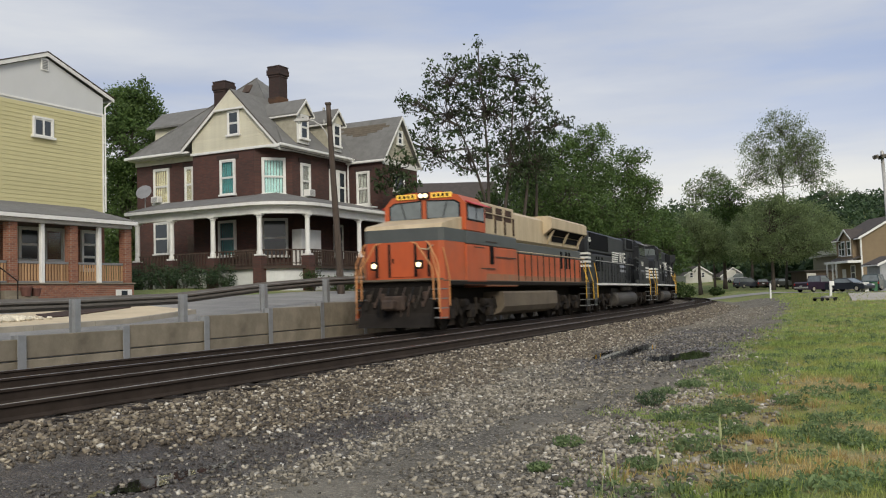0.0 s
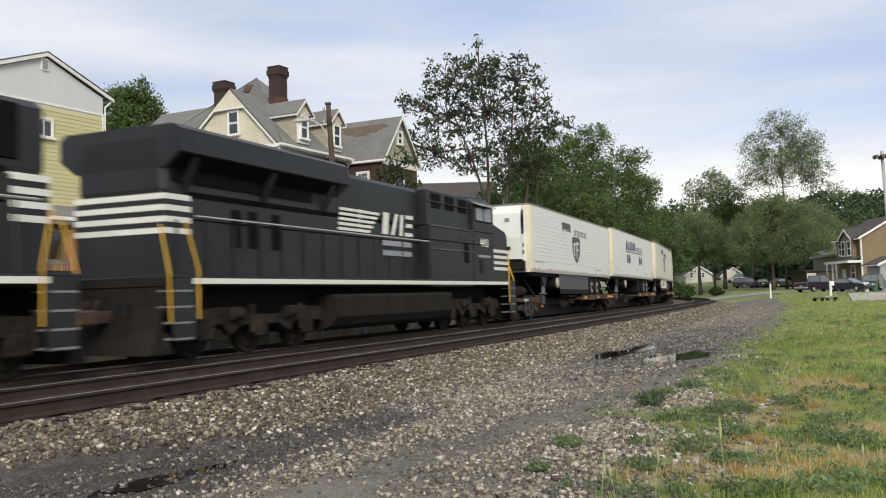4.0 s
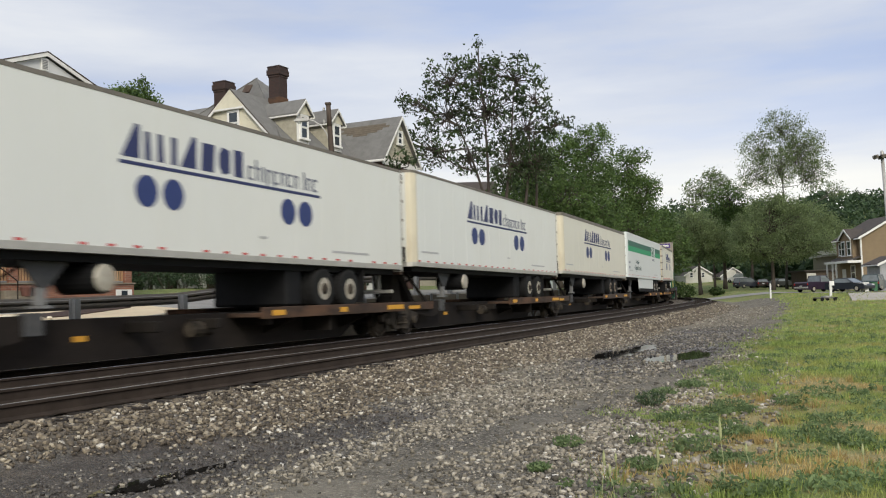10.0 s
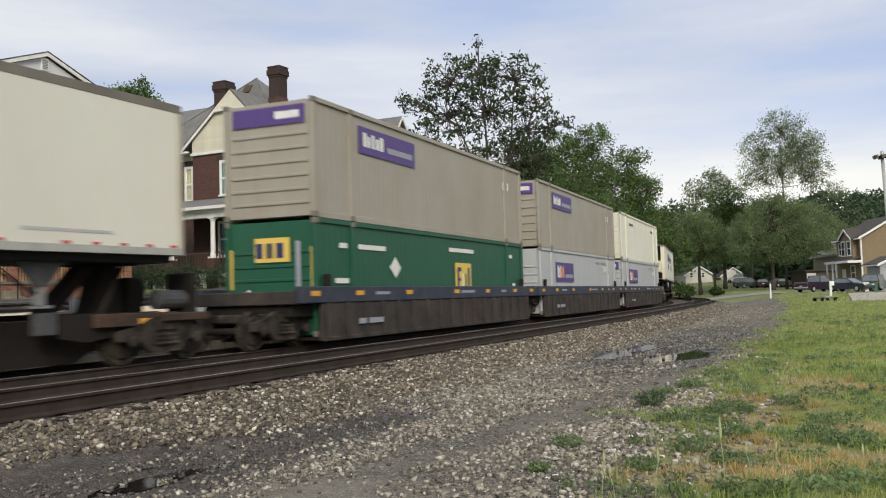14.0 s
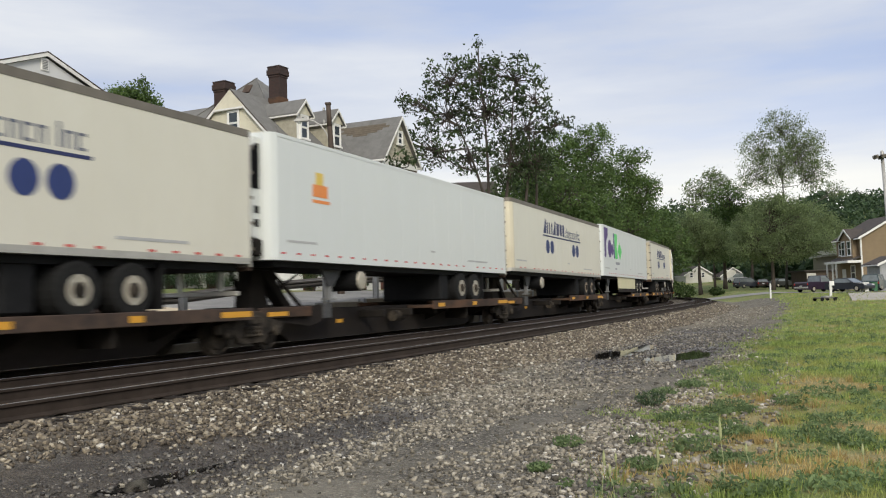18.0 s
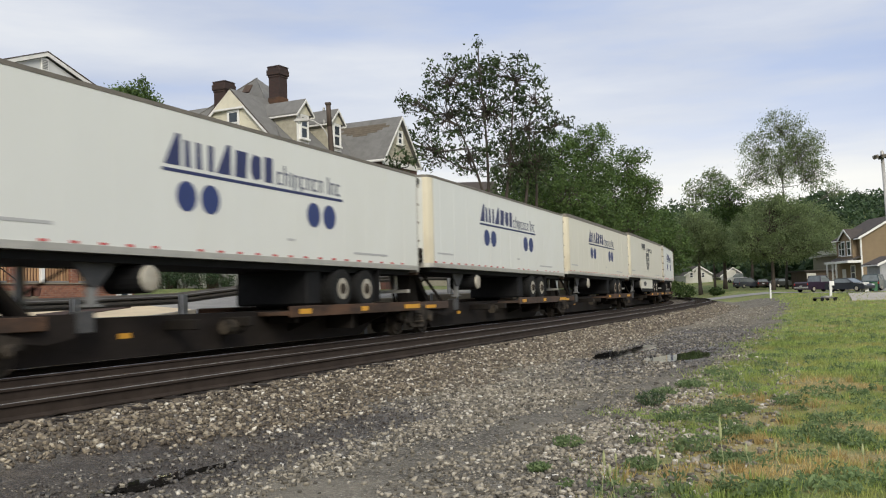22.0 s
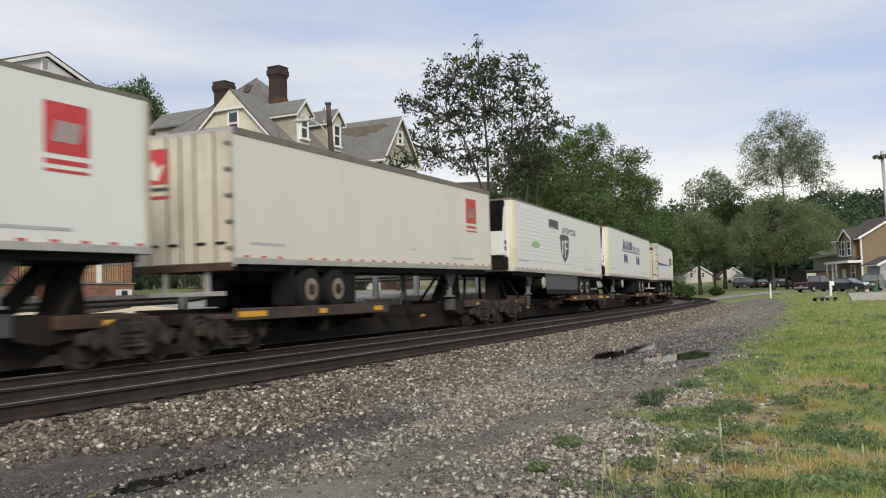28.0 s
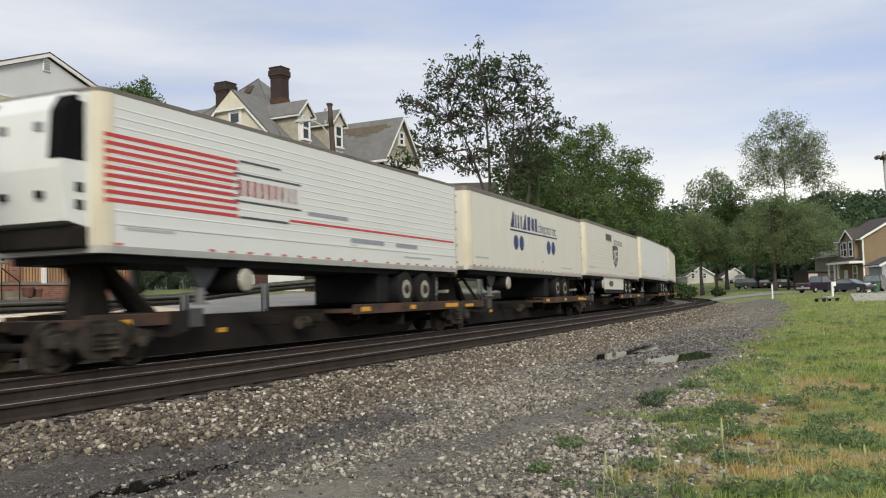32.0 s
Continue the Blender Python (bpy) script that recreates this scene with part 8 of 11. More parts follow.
# ---- one platform of an articulated spine car
def spine_car(half, tint, gear=False):
    t = thing("spine_car", pose(0, 0, 0), "rusty brown spine car with wheel platform and orange reflectors", "flatcar", "spine cars of the train")
    mat = M["rust_deck"] if tint != 1 else M["rust_steel"]
    h = half - 0.12
    sill = [(-h, 0.80), (-h, 1.02), (h, 1.02), (h, 0.80), (h - 1.5, 0.70), (h - 2.4, 0.25), (-h + 2.4, 0.25), (-h + 1.5, 0.72)]
    part("centre_sill", Shape().prism(sill, -0.42, 0.42), M["sill_brown"], t, "dark brown steel centre sill")
    for x in (-2.2, -0.4, 1.4):
        part("cross_bearer", Shape().box(x - 0.1, x + 0.1, -1.18, 1.18, 0.72, 0.93, 0.02), M["dark_steel"], t)
    deck = part("wheel_platform", Shape().box(0.9, half - 0.45, -1.31, 1.31, 0.90, 1.0, 0.015), mat, t, "rusty steel wheel platform")
    part("edge_beam", Shape().box(0.9, half - 0.45, -1.34, -1.27, 0.86, 1.12, 0.012), mat, deck)
    part("edge_beam", Shape().box(0.9, half - 0.45, 1.27, 1.34, 0.86, 1.12, 0.012), mat, deck)
    for s in (-1, 1):
        for x, w in ((1.5, 0.5), (4.4, 0.35), (half - 1.05, 1.0)):
            part("reflector", Shape().box(x - w / 2, x + w / 2, s * 1.346 - 0.006, s * 1.346 + 0.006, 0.93, 1.05), M["reflector"], t, "orange reflective strip")
        part("reflector", Shape().box(-half + 0.75, -half + 1.55, s * 1.005 - 0.006, s * 1.005 + 0.006, 0.90, 1.0), M["reflector"], t)
        part("reflector", Shape().box(-3.56, -3.24, s * 0.43 - 0.006, s * 0.43 + 0.006, 0.62, 0.72), M["reflector"], t)
        for x in (2.2, 4.0, 5.8):
            part("deck_bracket", Shape().prism([(x - 0.05, 0.88), (x + 0.05, 0.88), (x + 0.05, 0.50), (x - 0.05, 0.50)], min(s * 0.42, s * 1.2), max(s * 0.42, s * 1.2)) if x == 4.0 else Shape().prism([(s * 0.42, 0.5), (s * 1.25, 0.80), (s * 1.25, 0.88), (s * 0.42, 0.88)], x - 0.04, x + 0.04, "x"), M["dark_steel"], t)
        # walkway ladder and side arm at the hitch end
        part("side_arm", Shape().box(-half + 0.5, -half + 2.6, s * 0.95 - 0.05, s * 0.95 + 0.05, 0.86, 1.10, 0.012), mat, t)
        part("side_plate", Shape().prism([(-half + 0.9, 0.80), (-half + 0.9, 1.12), (-half + 3.3, 1.12), (-half + 3.3, 0.72), (-half + 2.7, 0.62), (-half + 2.0, 0.70)], s * 0.86 - 0.02, s * 0.86 + 0.02), M["sill_brown"], t, "dark brown side plate below the hitch")
        part("valve_box", Shape().box(-half + 3.36, -half + 3.72, s * 0.80 - 0.12, s * 0.80 + 0.12, 0.78, 1.16, 0.015), M["gear_grey"], t, "dusty grey valve box")
        part("strut", Shape().tube((-half + 2.5, s * 0.9, 0.95), (-half + 1.5, s * 0.55, 2.0), 0.055, n=6), M["dark_steel"], t)
    part("hitch_stand", Shape().prism([(-half + 1.15, 1.0), (-half + 1.95, 1.0), (-half + 1.65, 2.0), (-half + 1.3, 2.0)], -0.22, 0.22), M["dark_steel"], t, "trailer hitch stand")
    part("hitch_plate", Shape().box(-half + 1.0, -half + 2.0, -0.5, 0.5, 2.0, 2.09, 0.02), M["dark_steel"], t, "fifth-wheel hitch plate")
    part("hitch_brace", Shape().prism([(-half + 1.75, 1.98), (-half + 2.1, 1.98), (-half + 3.05, 1.08), (-half + 2.72, 1.08)], -0.16, 0.16), M["sill_brown"], t, "slanting hitch brace")
    part("brake_cylinder", Shape().lathe([(0.05, -0.35), (0.16, -0.32), (0.16, 0.3), (0.05, 0.34)], (-0.5, -0.75, 0.72), "x", 12), M["truck_steel"], t)
    if gear:
        # brake gear on the end platform of a set
        part("end_plate", Shape().box(-half - 0.25, -half + 1.05, -1.15, 1.15, 0.92, 1.08, 0.02), mat, t, "rusty end platform")
        part("air_reservoir", Shape().lathe([(0.05, -0.55), (0.20, -0.50), (0.22, 0.0), (0.20, 0.50), (0.05, 0.55)], (-half + 0.45, -0.72, 1.36), "x", 14), M["dark_steel"], t, "dark air reservoir")
        part("air_reservoir", Shape().lathe([(0.05, -0.45), (0.19, -0.40), (0.19, 0.40), (0.05, 0.45)], (-half + 0.35, 0.66, 1.34), "x", 14), M["gear_grey"], t, "dusty air reservoir")
        part("control_valve", Shape().box(-half + 0.55, -half + 0.95, -0.25, 0.20, 1.08, 1.78, 0.05).box(-half + 0.40, -half + 0.62, -0.15, 0.12, 1.30, 1.62, 0.04), M["dark_steel"], t, "dark brake control valve")
        part("brake_stand", Shape().box(-half - 0.12, -half + 0.02, 0.30, 0.95, 1.05, 1.86, 0.02), M["dark_steel"], t, "hand brake housing")
        part("brake_wheel", Shape().lathe([(0.23, -0.02), (0.27, 0.0), (0.23, 0.02)], (-half - 0.2, 0.6, 1.55), "x", 18).tube((-half - 0.2, 0.6, 1.31), (-half - 0.2, 0.6, 1.79), 0.015, n=5).tube((-half - 0.2, 0.36, 1.55), (-half - 0.2, 0.84, 1.55), 0.015, n=5), M["gear_grey"], t, "hand brake wheel")
        part("step_ladder", Shape().path([(-half - 0.15, -1.2, 0.35), (-half - 0.15, -1.2, 0.95)], 0.02).path([(-half + 0.3, -1.2, 0.35), (-half + 0.3, -1.2, 0.95)], 0.02).tube((-half - 0.15, -1.2, 0.42), (-half + 0.3, -1.2, 0.42), 0.018, n=5).tube((-half - 0.15, -1.2, 0.68), (-half + 0.3, -1.2, 0.68), 0.018, n=5), M["gear_grey"], t, "end step ladder")
        part("coupler", Shape().box(-half - 0.75, -half, -0.13, 0.13, 0.72, 0.98, 0.03), M["rust_steel"], t, "rusty coupler")
        part("air_hose", Shape().path([(-half - 0.1, -0.4, 0.85), (-half - 0.4, -0.42, 0.5), (-half - 0.75, -0.36, 0.72)], 0.03), M["black"], t)
        part("end_mark", Shape().box(-half - 0.2, -half + 0.35, -1.156, -1.148, 0.95, 1.05), M["pale_mark"], t, "pale reflective strip")
    part("end_beam", Shape().box(-half + 0.15, -half + 0.5, -1.0, 1.0, 0.84, 1.03, 0.02), mat, t)
    return t


# ---- semi trailers
HALF, ZB, ZT, WID = 7.85, 2.165, 5.055, 1.295


def dual_wheel(parent, x, s, rim):
    sh = Shape().lathe([(0.28, 0.0), (0.45, 0.0), (0.50, 0.03), (0.51, 0.12), (0.50, 0.24), (0.46, 0.27), (0.50, 0.30), (0.51, 0.42), (0.50, 0.53), (0.44, 0.56), (0.30, 0.56)], (x, -1.26 if s < 0 else 1.26 - 0.56, 1.60), "y", 24)
    w = part("tyre", sh, M["tyre"], parent, "black dual tyre")
    y = -1.262 if s < 0 else 1.262
    q = 1 if s < 0 else -1
    part("rim", Shape().lathe([(0.27, 0.0), (0.25, 0.10 * q), (0.14, 0.12 * q), (0.11, 0.02 * q), (0.05, 0.0)], (x, y, 1.60), "y", 20), (M["truck_steel"], M["rim"], M["rusty_rim"])[rim], w, ("dark steel rim", "pale steel rim", "rusty steel rim")[rim])
    part("hub", Shape().lathe([(0.145, 0.115 * q), (0.14, -0.02 * q), (0.10, -0.05 * q), (0.03, -0.055 * q)], (x, y, 1.60), "y", 14), M["truck_steel"], w, "dark greasy hub")


def trailer(kind, paint, nose, skirt=None, back=False, seed=0, ridges=False, ext="", axle=3.4):
    label = {"navy": "white intermodal semi trailer with navy lettering and dots on spine car",
             "shield": "ribbed cream refrigerated trailer with dark shield emblem on spine car",
             "green": "white semi trailer with two-tone green stripe on spine car",
             "parcel": "bright white semi trailer with purple and green lettering on spine car",
             "fruit": "bright white refrigerated trailer with small orange emblem on spine car",
             "red": "plain white semi trailer with small red emblem on spine car",
             "stripe": "white ribbed refrigerated trailer with red stripes on spine car",
             "orange": "white semi trailer with blue stripe and orange square on spine car",
             "plain": "plain white semi trailer riding on a spine car"}[kind]
    t = thing("semi_trailer", pose(0, 0, 0), label, "semi trailer", "trailers on the train")
    cs = 1 if back else -1                        # the side that faces the camera
    rnd = random.Random(seed)
    mat = M[paint]
    # box with rounded front corners
    r = 0.22
    out = [(HALF, -WID), (HALF, WID), (-HALF + r, WID), (-HALF + 0.07, WID - 0.07), (-HALF, WID - r), (-HALF, -WID + r), (-HALF + 0.07, -WID + 0.07), (-HALF + r, -WID)]
    rail_h = 0.16 if paint == "cream_trailer" else 0.08
    part("body", Shape().prism(out, ZB + 0.10, ZT - rail_h, "z"), mat, t, "smooth side panels" if not ridges else "ribbed side panels")
    part("roof_rail", Shape().prism([(a * 1.0007, b * 1.006) for a, b in out], ZT - rail_h, ZT, "z"), M["roof_rail"] if paint != "bright_trailer" else mat, t, "weathered top rail")
    part("bottom_rail", Shape().prism([(a * 1.0007, b * 1.008) for a, b in out], ZB, ZB + 0.13, "z"), M["alu_rail"] if paint != "bright_trailer" else mat, t, "aluminium bottom rail")
    part("rear_frame", Shape().box(HALF - 0.03, HALF + 0.03, -WID - 0.012, WID + 0.012, ZB - 0.06, ZT - 0.02, 0.01), M["alu_rail"], t)
    part("under_frame", Shape().box(-HALF + 0.3, HALF - 0.2, -1.1, 1.1, ZB - 0.14, ZB), M["black"], t)
    # corner posts at the nose, tan with dirt
    for s in (-1, 1):
        part("corner_post", Shape().prism([(-HALF - 0.004, s * (WID - r)), (-HALF + 0.066, s * (WID - 0.066)), (-HALF + r, s * (WID + 0.006)), (-HALF + r + 0.10, s * (WID + 0.006)), (-HALF + 0.1, s * (WID - 0.1))], ZB + 0.02, ZT - 0.03, "z"), M["tan_nose"] if paint != "bright_trailer" else mat, t, "dirty rounded corner post")
    Y = cs * (WID + 0.004)

    def patch(x0, x1, z0, z1, m, name="mark", slant=0.0, label=""):
        """A flat mark on the side; x runs to the rear of the train whichever way the trailer stands."""
        k = -1 if back else 1
        return part(name, Shape().prism([(k * x0, z0), (k * x1, z0), (k * (x1 + slant), z1), (k * (x0 + slant), z1)], min(Y - 0.003, Y + 0.003), max(Y - 0.003, Y + 0.003)), m, t, label)

    def disc(x, z, rr, m, name="dot", n=22, label=""):
        k = -1 if back else 1
        return part(name, Shape().prism([(k * x + rr * math.cos(2 * math.pi * i / n), z + rr * math.sin(2 * math.pi * i / n)) for i in range(n)], min(Y - 0.003, Y + 0.003), max(Y - 0.003, Y + 0.003)), m, t, label)

    def text(body, x, z, size, m, label="", slant=0.0):
        rot = pose((-1 if back else 1) * x, Y, z, 90, 0, 180 if back else 0)
        return words(body, size, m, "lettering", t, rot, label, slant)

    # panel seams or ribs
    seam = Shape()
    for s in (-1, 1):
        if ridges:
            for k in range(12):
                z = ZB + 0.75 + k * 0.165
                seam.prism([(s * WID, z - 0.02), (s * (WID + 0.006), z - 0.008), (s * (WID + 0.006), z + 0.008), (s * WID, z + 0.02)], -HALF + 0.35, HALF - 0.05, "x")
            seam.box(-HALF + 0.4, HALF - 0.05, s * (WID + 0.006) - 0.006, s * (WID + 0.006) + 0.006, ZB + 0.50, ZB + 0.54)
        else:
            for k in range(13):
                x = -HALF + 0.9 + k * 1.16
                seam.box(x - 0.012, x + 0.012, s * (WID + 0.002) - 0.002, s * (WID + 0.002) + 0.002, ZB + 0.13, ZT - 0.14)
    part("rib_relief" if ridges else "seam_relief", seam, mat, t)["kind"] = "stuff"
    # red and white reflective dashes
    dash = Shape()
    for k in range(24):
        x = -HALF + 0.35 + k * 0.645
        if rnd.random() < 0.9:
            dash.box(x, x + 0.17, Y - 0.002, Y + 0.006 * cs + 0.002, ZB + 0.14, ZB + 0.185)
    part("reflective_tape", dash, M["red"], t, "red reflective dashes")["kind"] = "stuff"
    # small grey fleet lettering as bars
    bar = Shape()
    k = -1 if back else 1
    for x, w, z in ((-6.6, 1.3, ZB + 0.42), (4.9, 1.9, ZB + 0.33), (1.0, 0.3, ZB + 0.52)):
        bar.box(k * x - w / 2, k * x + w / 2, Y - 0.002, Y + 0.002, z, z + 0.055)
    part("fleet_marking", bar, M["pale_mark"], t)["kind"] = "stuff"
    if kind == "navy":
        z0, z1 = 3.935, 4.50
        solids = [[(-3.30, z0), (-2.83, z0), (-2.83, z1 + 0.06), (-2.95, z1 + 0.06)], [(-2.70, z0), (-2.52, z0), (-2.56, z1 - 0.04), (-2.70, z1 - 0.04)], [(-2.36, z0), (-2.18, z0), (-2.22, z1 - 0.04), (-2.36, z1 - 0.04)],
                  [(-1.98, z0), (-1.82, z0), (-1.82, z1 - 0.04), (-1.98, z1 - 0.04)], [(-1.72, z0), (-1.24, z0), (-1.24, z1 + 0.06), (-1.37, z1 + 0.06)], [(-1.10, z0), (-0.70, z0), (-0.66, z1), (-1.06, z1)],
                  [(-0.53, z0 + 0.16), (-0.42, z0), (-0.16, z0 + 0.05), (-0.16, z1 - 0.05), (-0.42, z1), (-0.53, z1 - 0.16)], [(-0.02, z0), (0.28, z0), (0.28, z1), (-0.02, z1)]]
        for pts in solids:
            part("brand_shape", Shape().prism([(k * a, c) for a, c in pts], Y - 0.003, Y + 0.003), M["navy"], t, "solid navy brand shape")
        small = []
        x = 0.46
        for q, (lo, hi) in enumerate(((0, 0.30), (0, 0.46), (0, 0.34), (-0.09, 0.30), (-0.09, 0.30), (0, 0.30), (0, 0.30), (0, 0.30), (0, 0.42), (0, 0.30), (0, 0.30))):
            w = 0.09 if q in (2, 8) else 0.23
            small.append([(x, z0 + lo), (x + 0.065, z0 + lo), (x + 0.065, z0 + hi), (x, z0 + hi)])
            if w > 0.1:
                small += [[(x + 0.05, z0 + 0.25), (x + 0.20, z0 + 0.25), (x + 0.20, z0 + 0.30), (x + 0.05, z0 + 0.30)]]
                if q % 2:
                    small.append([(x + 0.16, z0), (x + 0.20, z0), (x + 0.20, z0 + 0.25), (x + 0.16, z0 + 0.25)])
                else:
                    small.append([(x + 0.05, z0), (x + 0.19, z0), (x + 0.19, z0 + 0.05), (x + 0.05, z0 + 0.05)])
            x += w + 0.045 + (0.14 if q == 7 else 0)
        sh = Shape()
        for pts in small:
            sh.prism([(k * a, c) for a, c in pts], Y - 0.003, Y + 0.003)
        part("small_brand_lettering", sh, M["slate_logo"], t, "thin grey brand bars")["kind"] = "stuff"
        patch(-3.35, 3.4, 3.80, 3.865, M["navy"], "underline", label="navy underline")
        for xx in (-2.65, -1.92, 2.0, 2.73):
            disc(xx, 3.36, 0.30, M["dot_blue"], "dot", label="navy blue dot")
    elif kind == "shield":
        patch(-2.65, -1.05, 4.22, 4.62, M["dark_logo"], "brand_block", label="dark brand block")
        patch(-2.5, -1.2, 4.12, 4.30, mat, "brand_bar")
        text("INTERMODAL", 0.95, 4.22, 0.42, M["dark_logo"], "dark word on the side")
        sx = 0.0
        out2 = [(-0.82, 4.0), (-0.3, 4.06), (0.0, 4.02), (0.3, 4.06), (0.82, 4.0), (0.72, 3.25), (0.35, 2.9), (0.0, 2.75), (-0.35, 2.9), (-0.72, 3.25)]
        sh = part("shield_emblem", Shape().prism([(k * (a + sx), b) for a, b in out2], Y - 0.003, Y + 0.003), M["dark_logo"], t, "dark shield emblem")
        for a, b, c2, d2 in ((-0.5, -0.32, 3.1, 3.75), (-0.5, -0.15, 3.62, 3.75), (0.0, 0.15, 3.0, 3.8), (0.15, 0.5, 3.68, 3.8), (0.15, 0.45, 3.36, 3.46)):
            part("emblem_bar", Shape().box(min(k * a, k * b), max(k * a, k * b), Y - 0.006, Y + 0.006, c2, d2), mat, sh)
        if seed == 34:
            part("side_badge", Shape().prism([(k * (-4.8 + 0.58 * math.cos(a * 0.52)), 3.35 + 0.15 * math.sin(a * 0.52)) for a in range(12)], Y - 0.003, Y + 0.003), M["badge_green"], t, "small green oval badge")
    elif kind == "green":
        patch(-7.4, 2.95, 4.20, 4.55, M["stripe_dark_green"], "stripe")
        patch(-7.4, 2.95, 3.86, 4.20, M["stripe_green"], "stripe")
        patch(4.9, 7.75, 4.20, 4.55, M["stripe_dark_green"], "stripe")
        patch(4.9, 7.75, 3.86, 4.20, M["stripe_green"], "stripe")
        for a, b, c2, d2, sl in ((3.2, 3.4, 3.85, 4.62, 0.1), (3.55, 3.75, 3.85, 4.62, 0.1), (3.92, 4.02, 4.1, 4.25, 0.0), (4.12, 4.32, 3.85, 4.62, 0.1), (4.32, 4.6, 3.85, 4.0, 0.0)):
            patch(a, b, c2, d2, M["stripe_dark_green"], "brand_shape", sl)
        text("Available", -3.75, 3.22, 0.40, M["dark_teal"], "slanted dark teal word", 0.3)
        text("Liftgate Service", -3.6, 2.83, 0.46, M["dark_teal"], "slanted dark teal words", 0.3)
        for x0, x1, z0 in ((3.3, 4.5, 3.55), (-7.3, -6.7, 3.05), (-7.3, -6.8, 2.72)):
            patch(x0, x1, z0, z0 + 0.16, M["grey_logo"], "small_lettering_bar")
    elif kind == "parcel":
        def round_shape(cx, cz, r, n=22):
            return [(cx + r * math.cos(2 * math.pi * i / n), cz + r * math.sin(2 * math.pi * i / n)) for i in range(n)]
        for pts, m2 in (([(-7.30, 3.22), (-6.88, 3.22), (-6.82, 4.10), (-6.25, 4.50), (-6.25, 4.92), (-7.30, 4.92)], "purple"), (round_shape(-5.76, 3.76, 0.52), "purple"),
                        (round_shape(-4.98, 3.72, 0.34), "purple"), ([(-4.60, 3.22), (-4.28, 3.22), (-4.28, 4.72), (-4.60, 4.72)], "purple"),
                        ([(-4.22, 3.22), (-3.35, 3.22), (-3.35, 3.55), (-3.62, 4.0), (-3.35, 4.40), (-3.35, 4.72), (-4.22, 4.72)], "logo_green"), ([(-3.28, 3.74), (-2.62, 3.20), (-1.96, 3.74), (-2.62, 4.28)], "logo_green")):
            part("brand_shape", Shape().prism(pts, Y - 0.003, Y + 0.003), M[m2], t, "large solid brand shape")
        patch(-4.05, -2.75, 2.88, 3.04, M["grey_logo"], "small_lettering_bar")
        patch(-4.3, -3.7, 2.58, 2.66, M["grey_logo"], "small_lettering_bar")
    elif kind == "fruit":
        patch(-6.1, -5.4, 3.75, 4.05, M["logo_orange"], "emblem")
        patch(-5.95, -5.6, 4.05, 4.35, M["yellow_sign"], "emblem", label="small orange and yellow emblem")
        patch(-6.1, -5.3, 3.6, 3.68, M["logo_orange"], "emblem_bar")
    elif kind == "red":
        xx = 5.3 if back else -5.7
        patch(xx, xx + 0.95, 3.75, 4.6, M["red"], "emblem", label="square red emblem")
        patch(xx + 0.15, xx + 0.7, 3.95, 4.3, mat, "emblem_gap", 0.1)
        patch(xx, xx + 0.95, 3.58, 3.66, M["red"], "emblem_bar")
        patch(xx, xx + 0.95, 3.45, 3.5, M["red"], "emblem_bar")
    elif kind == "stripe":
        for q in range(9):
            patch(-7.75, -3.95, 3.055 + 0.1425 * q, 3.125 + 0.1425 * q, M["red"], "red_stripe")
        patch(-2.0, 7.7, 3.11, 3.165, M["red"], "long_red_stripe")
        patch(-4.15, -1.5, 3.43, 3.97, mat, "brand_panel")
        for z0, x0, x1 in ((3.97, -4.1, -1.5), (3.39, -4.1, -1.5), (4.24, -3.9, -2.34), (3.05, -3.9, -2.05)):
            patch(x0, x1, z0, z0 + 0.05, M["dark_logo"], "brand_frame_bar")
        for q in range(9):
            patch(-3.95 + 0.262 * q, -3.79 + 0.262 * q, 3.53, 3.88, M["red"], "brand_shape")
        for x0, x1 in ((0.85, 2.7), (3.45, 4.85)):
            patch(x0, x1, 2.78, 2.90, M["grey_logo"], "small_lettering_bar")
        patch(-1.2, 0.7, 3.32, 3.42, M["grey_logo"], "small_lettering_bar")
    elif kind == "orange":
        part("blue_stripe", Shape().prism([(k * -7.7, 3.36), (k * 4.4, 3.40), (k * 4.4, 3.47), (k * -7.7, 3.55)], Y - 0.003, Y + 0.003), M["stripe_blue"], t, "long tapering blue stripe")
        patch(4.2, 5.05, 3.45, 4.15, M["logo_orange"], "orange_square", label="orange square emblem")
        patch(4.2, 4.5, 3.45, 3.8, M["yellow_sign"], "orange_square")
        for x0, x1, z0, z1 in ((5.2, 5.75, 3.5, 4.15), (5.88, 6.4, 3.5, 4.15), (6.5, 7.05, 3.85, 4.15), (6.68, 6.88, 3.5, 3.85)):
            patch(x0, x1, z0, z1, M["dark_logo"], "brand_shape")
    # nose
    xf = -HALF
    if nose in ("black", "tan"):
        low = M["tan_nose"] if nose == "tan" else M["white_trailer"]
        u = part("refrigeration_unit", Shape().prism([(xf - 0.02, 2.72), (xf - 0.52, 2.80), (xf - 0.56, 3.72), (xf - 0.02, 3.72)], -0.98, 0.98), low, t, "refrigeration unit on the nose")
        part("unit_grille", Shape().prism([(xf - 0.02, 3.72), (xf - 0.55, 3.72), (xf - 0.48, 4.55), (xf - 0.30, 4.95), (xf - 0.02, 4.95)], -0.96, 0.96), M["grille"], u, "black louvred grille")
        sl = Shape()
        for q in range(9):
            z = 3.80 + 0.085 * q
            sl.box(xf - 0.585 + 0.06 * (z - 3.72), xf - 0.52, -0.9, 0.9, z, z + 0.03)
        part("louvre_relief", sl, M["black"], u)["kind"] = "stuff"
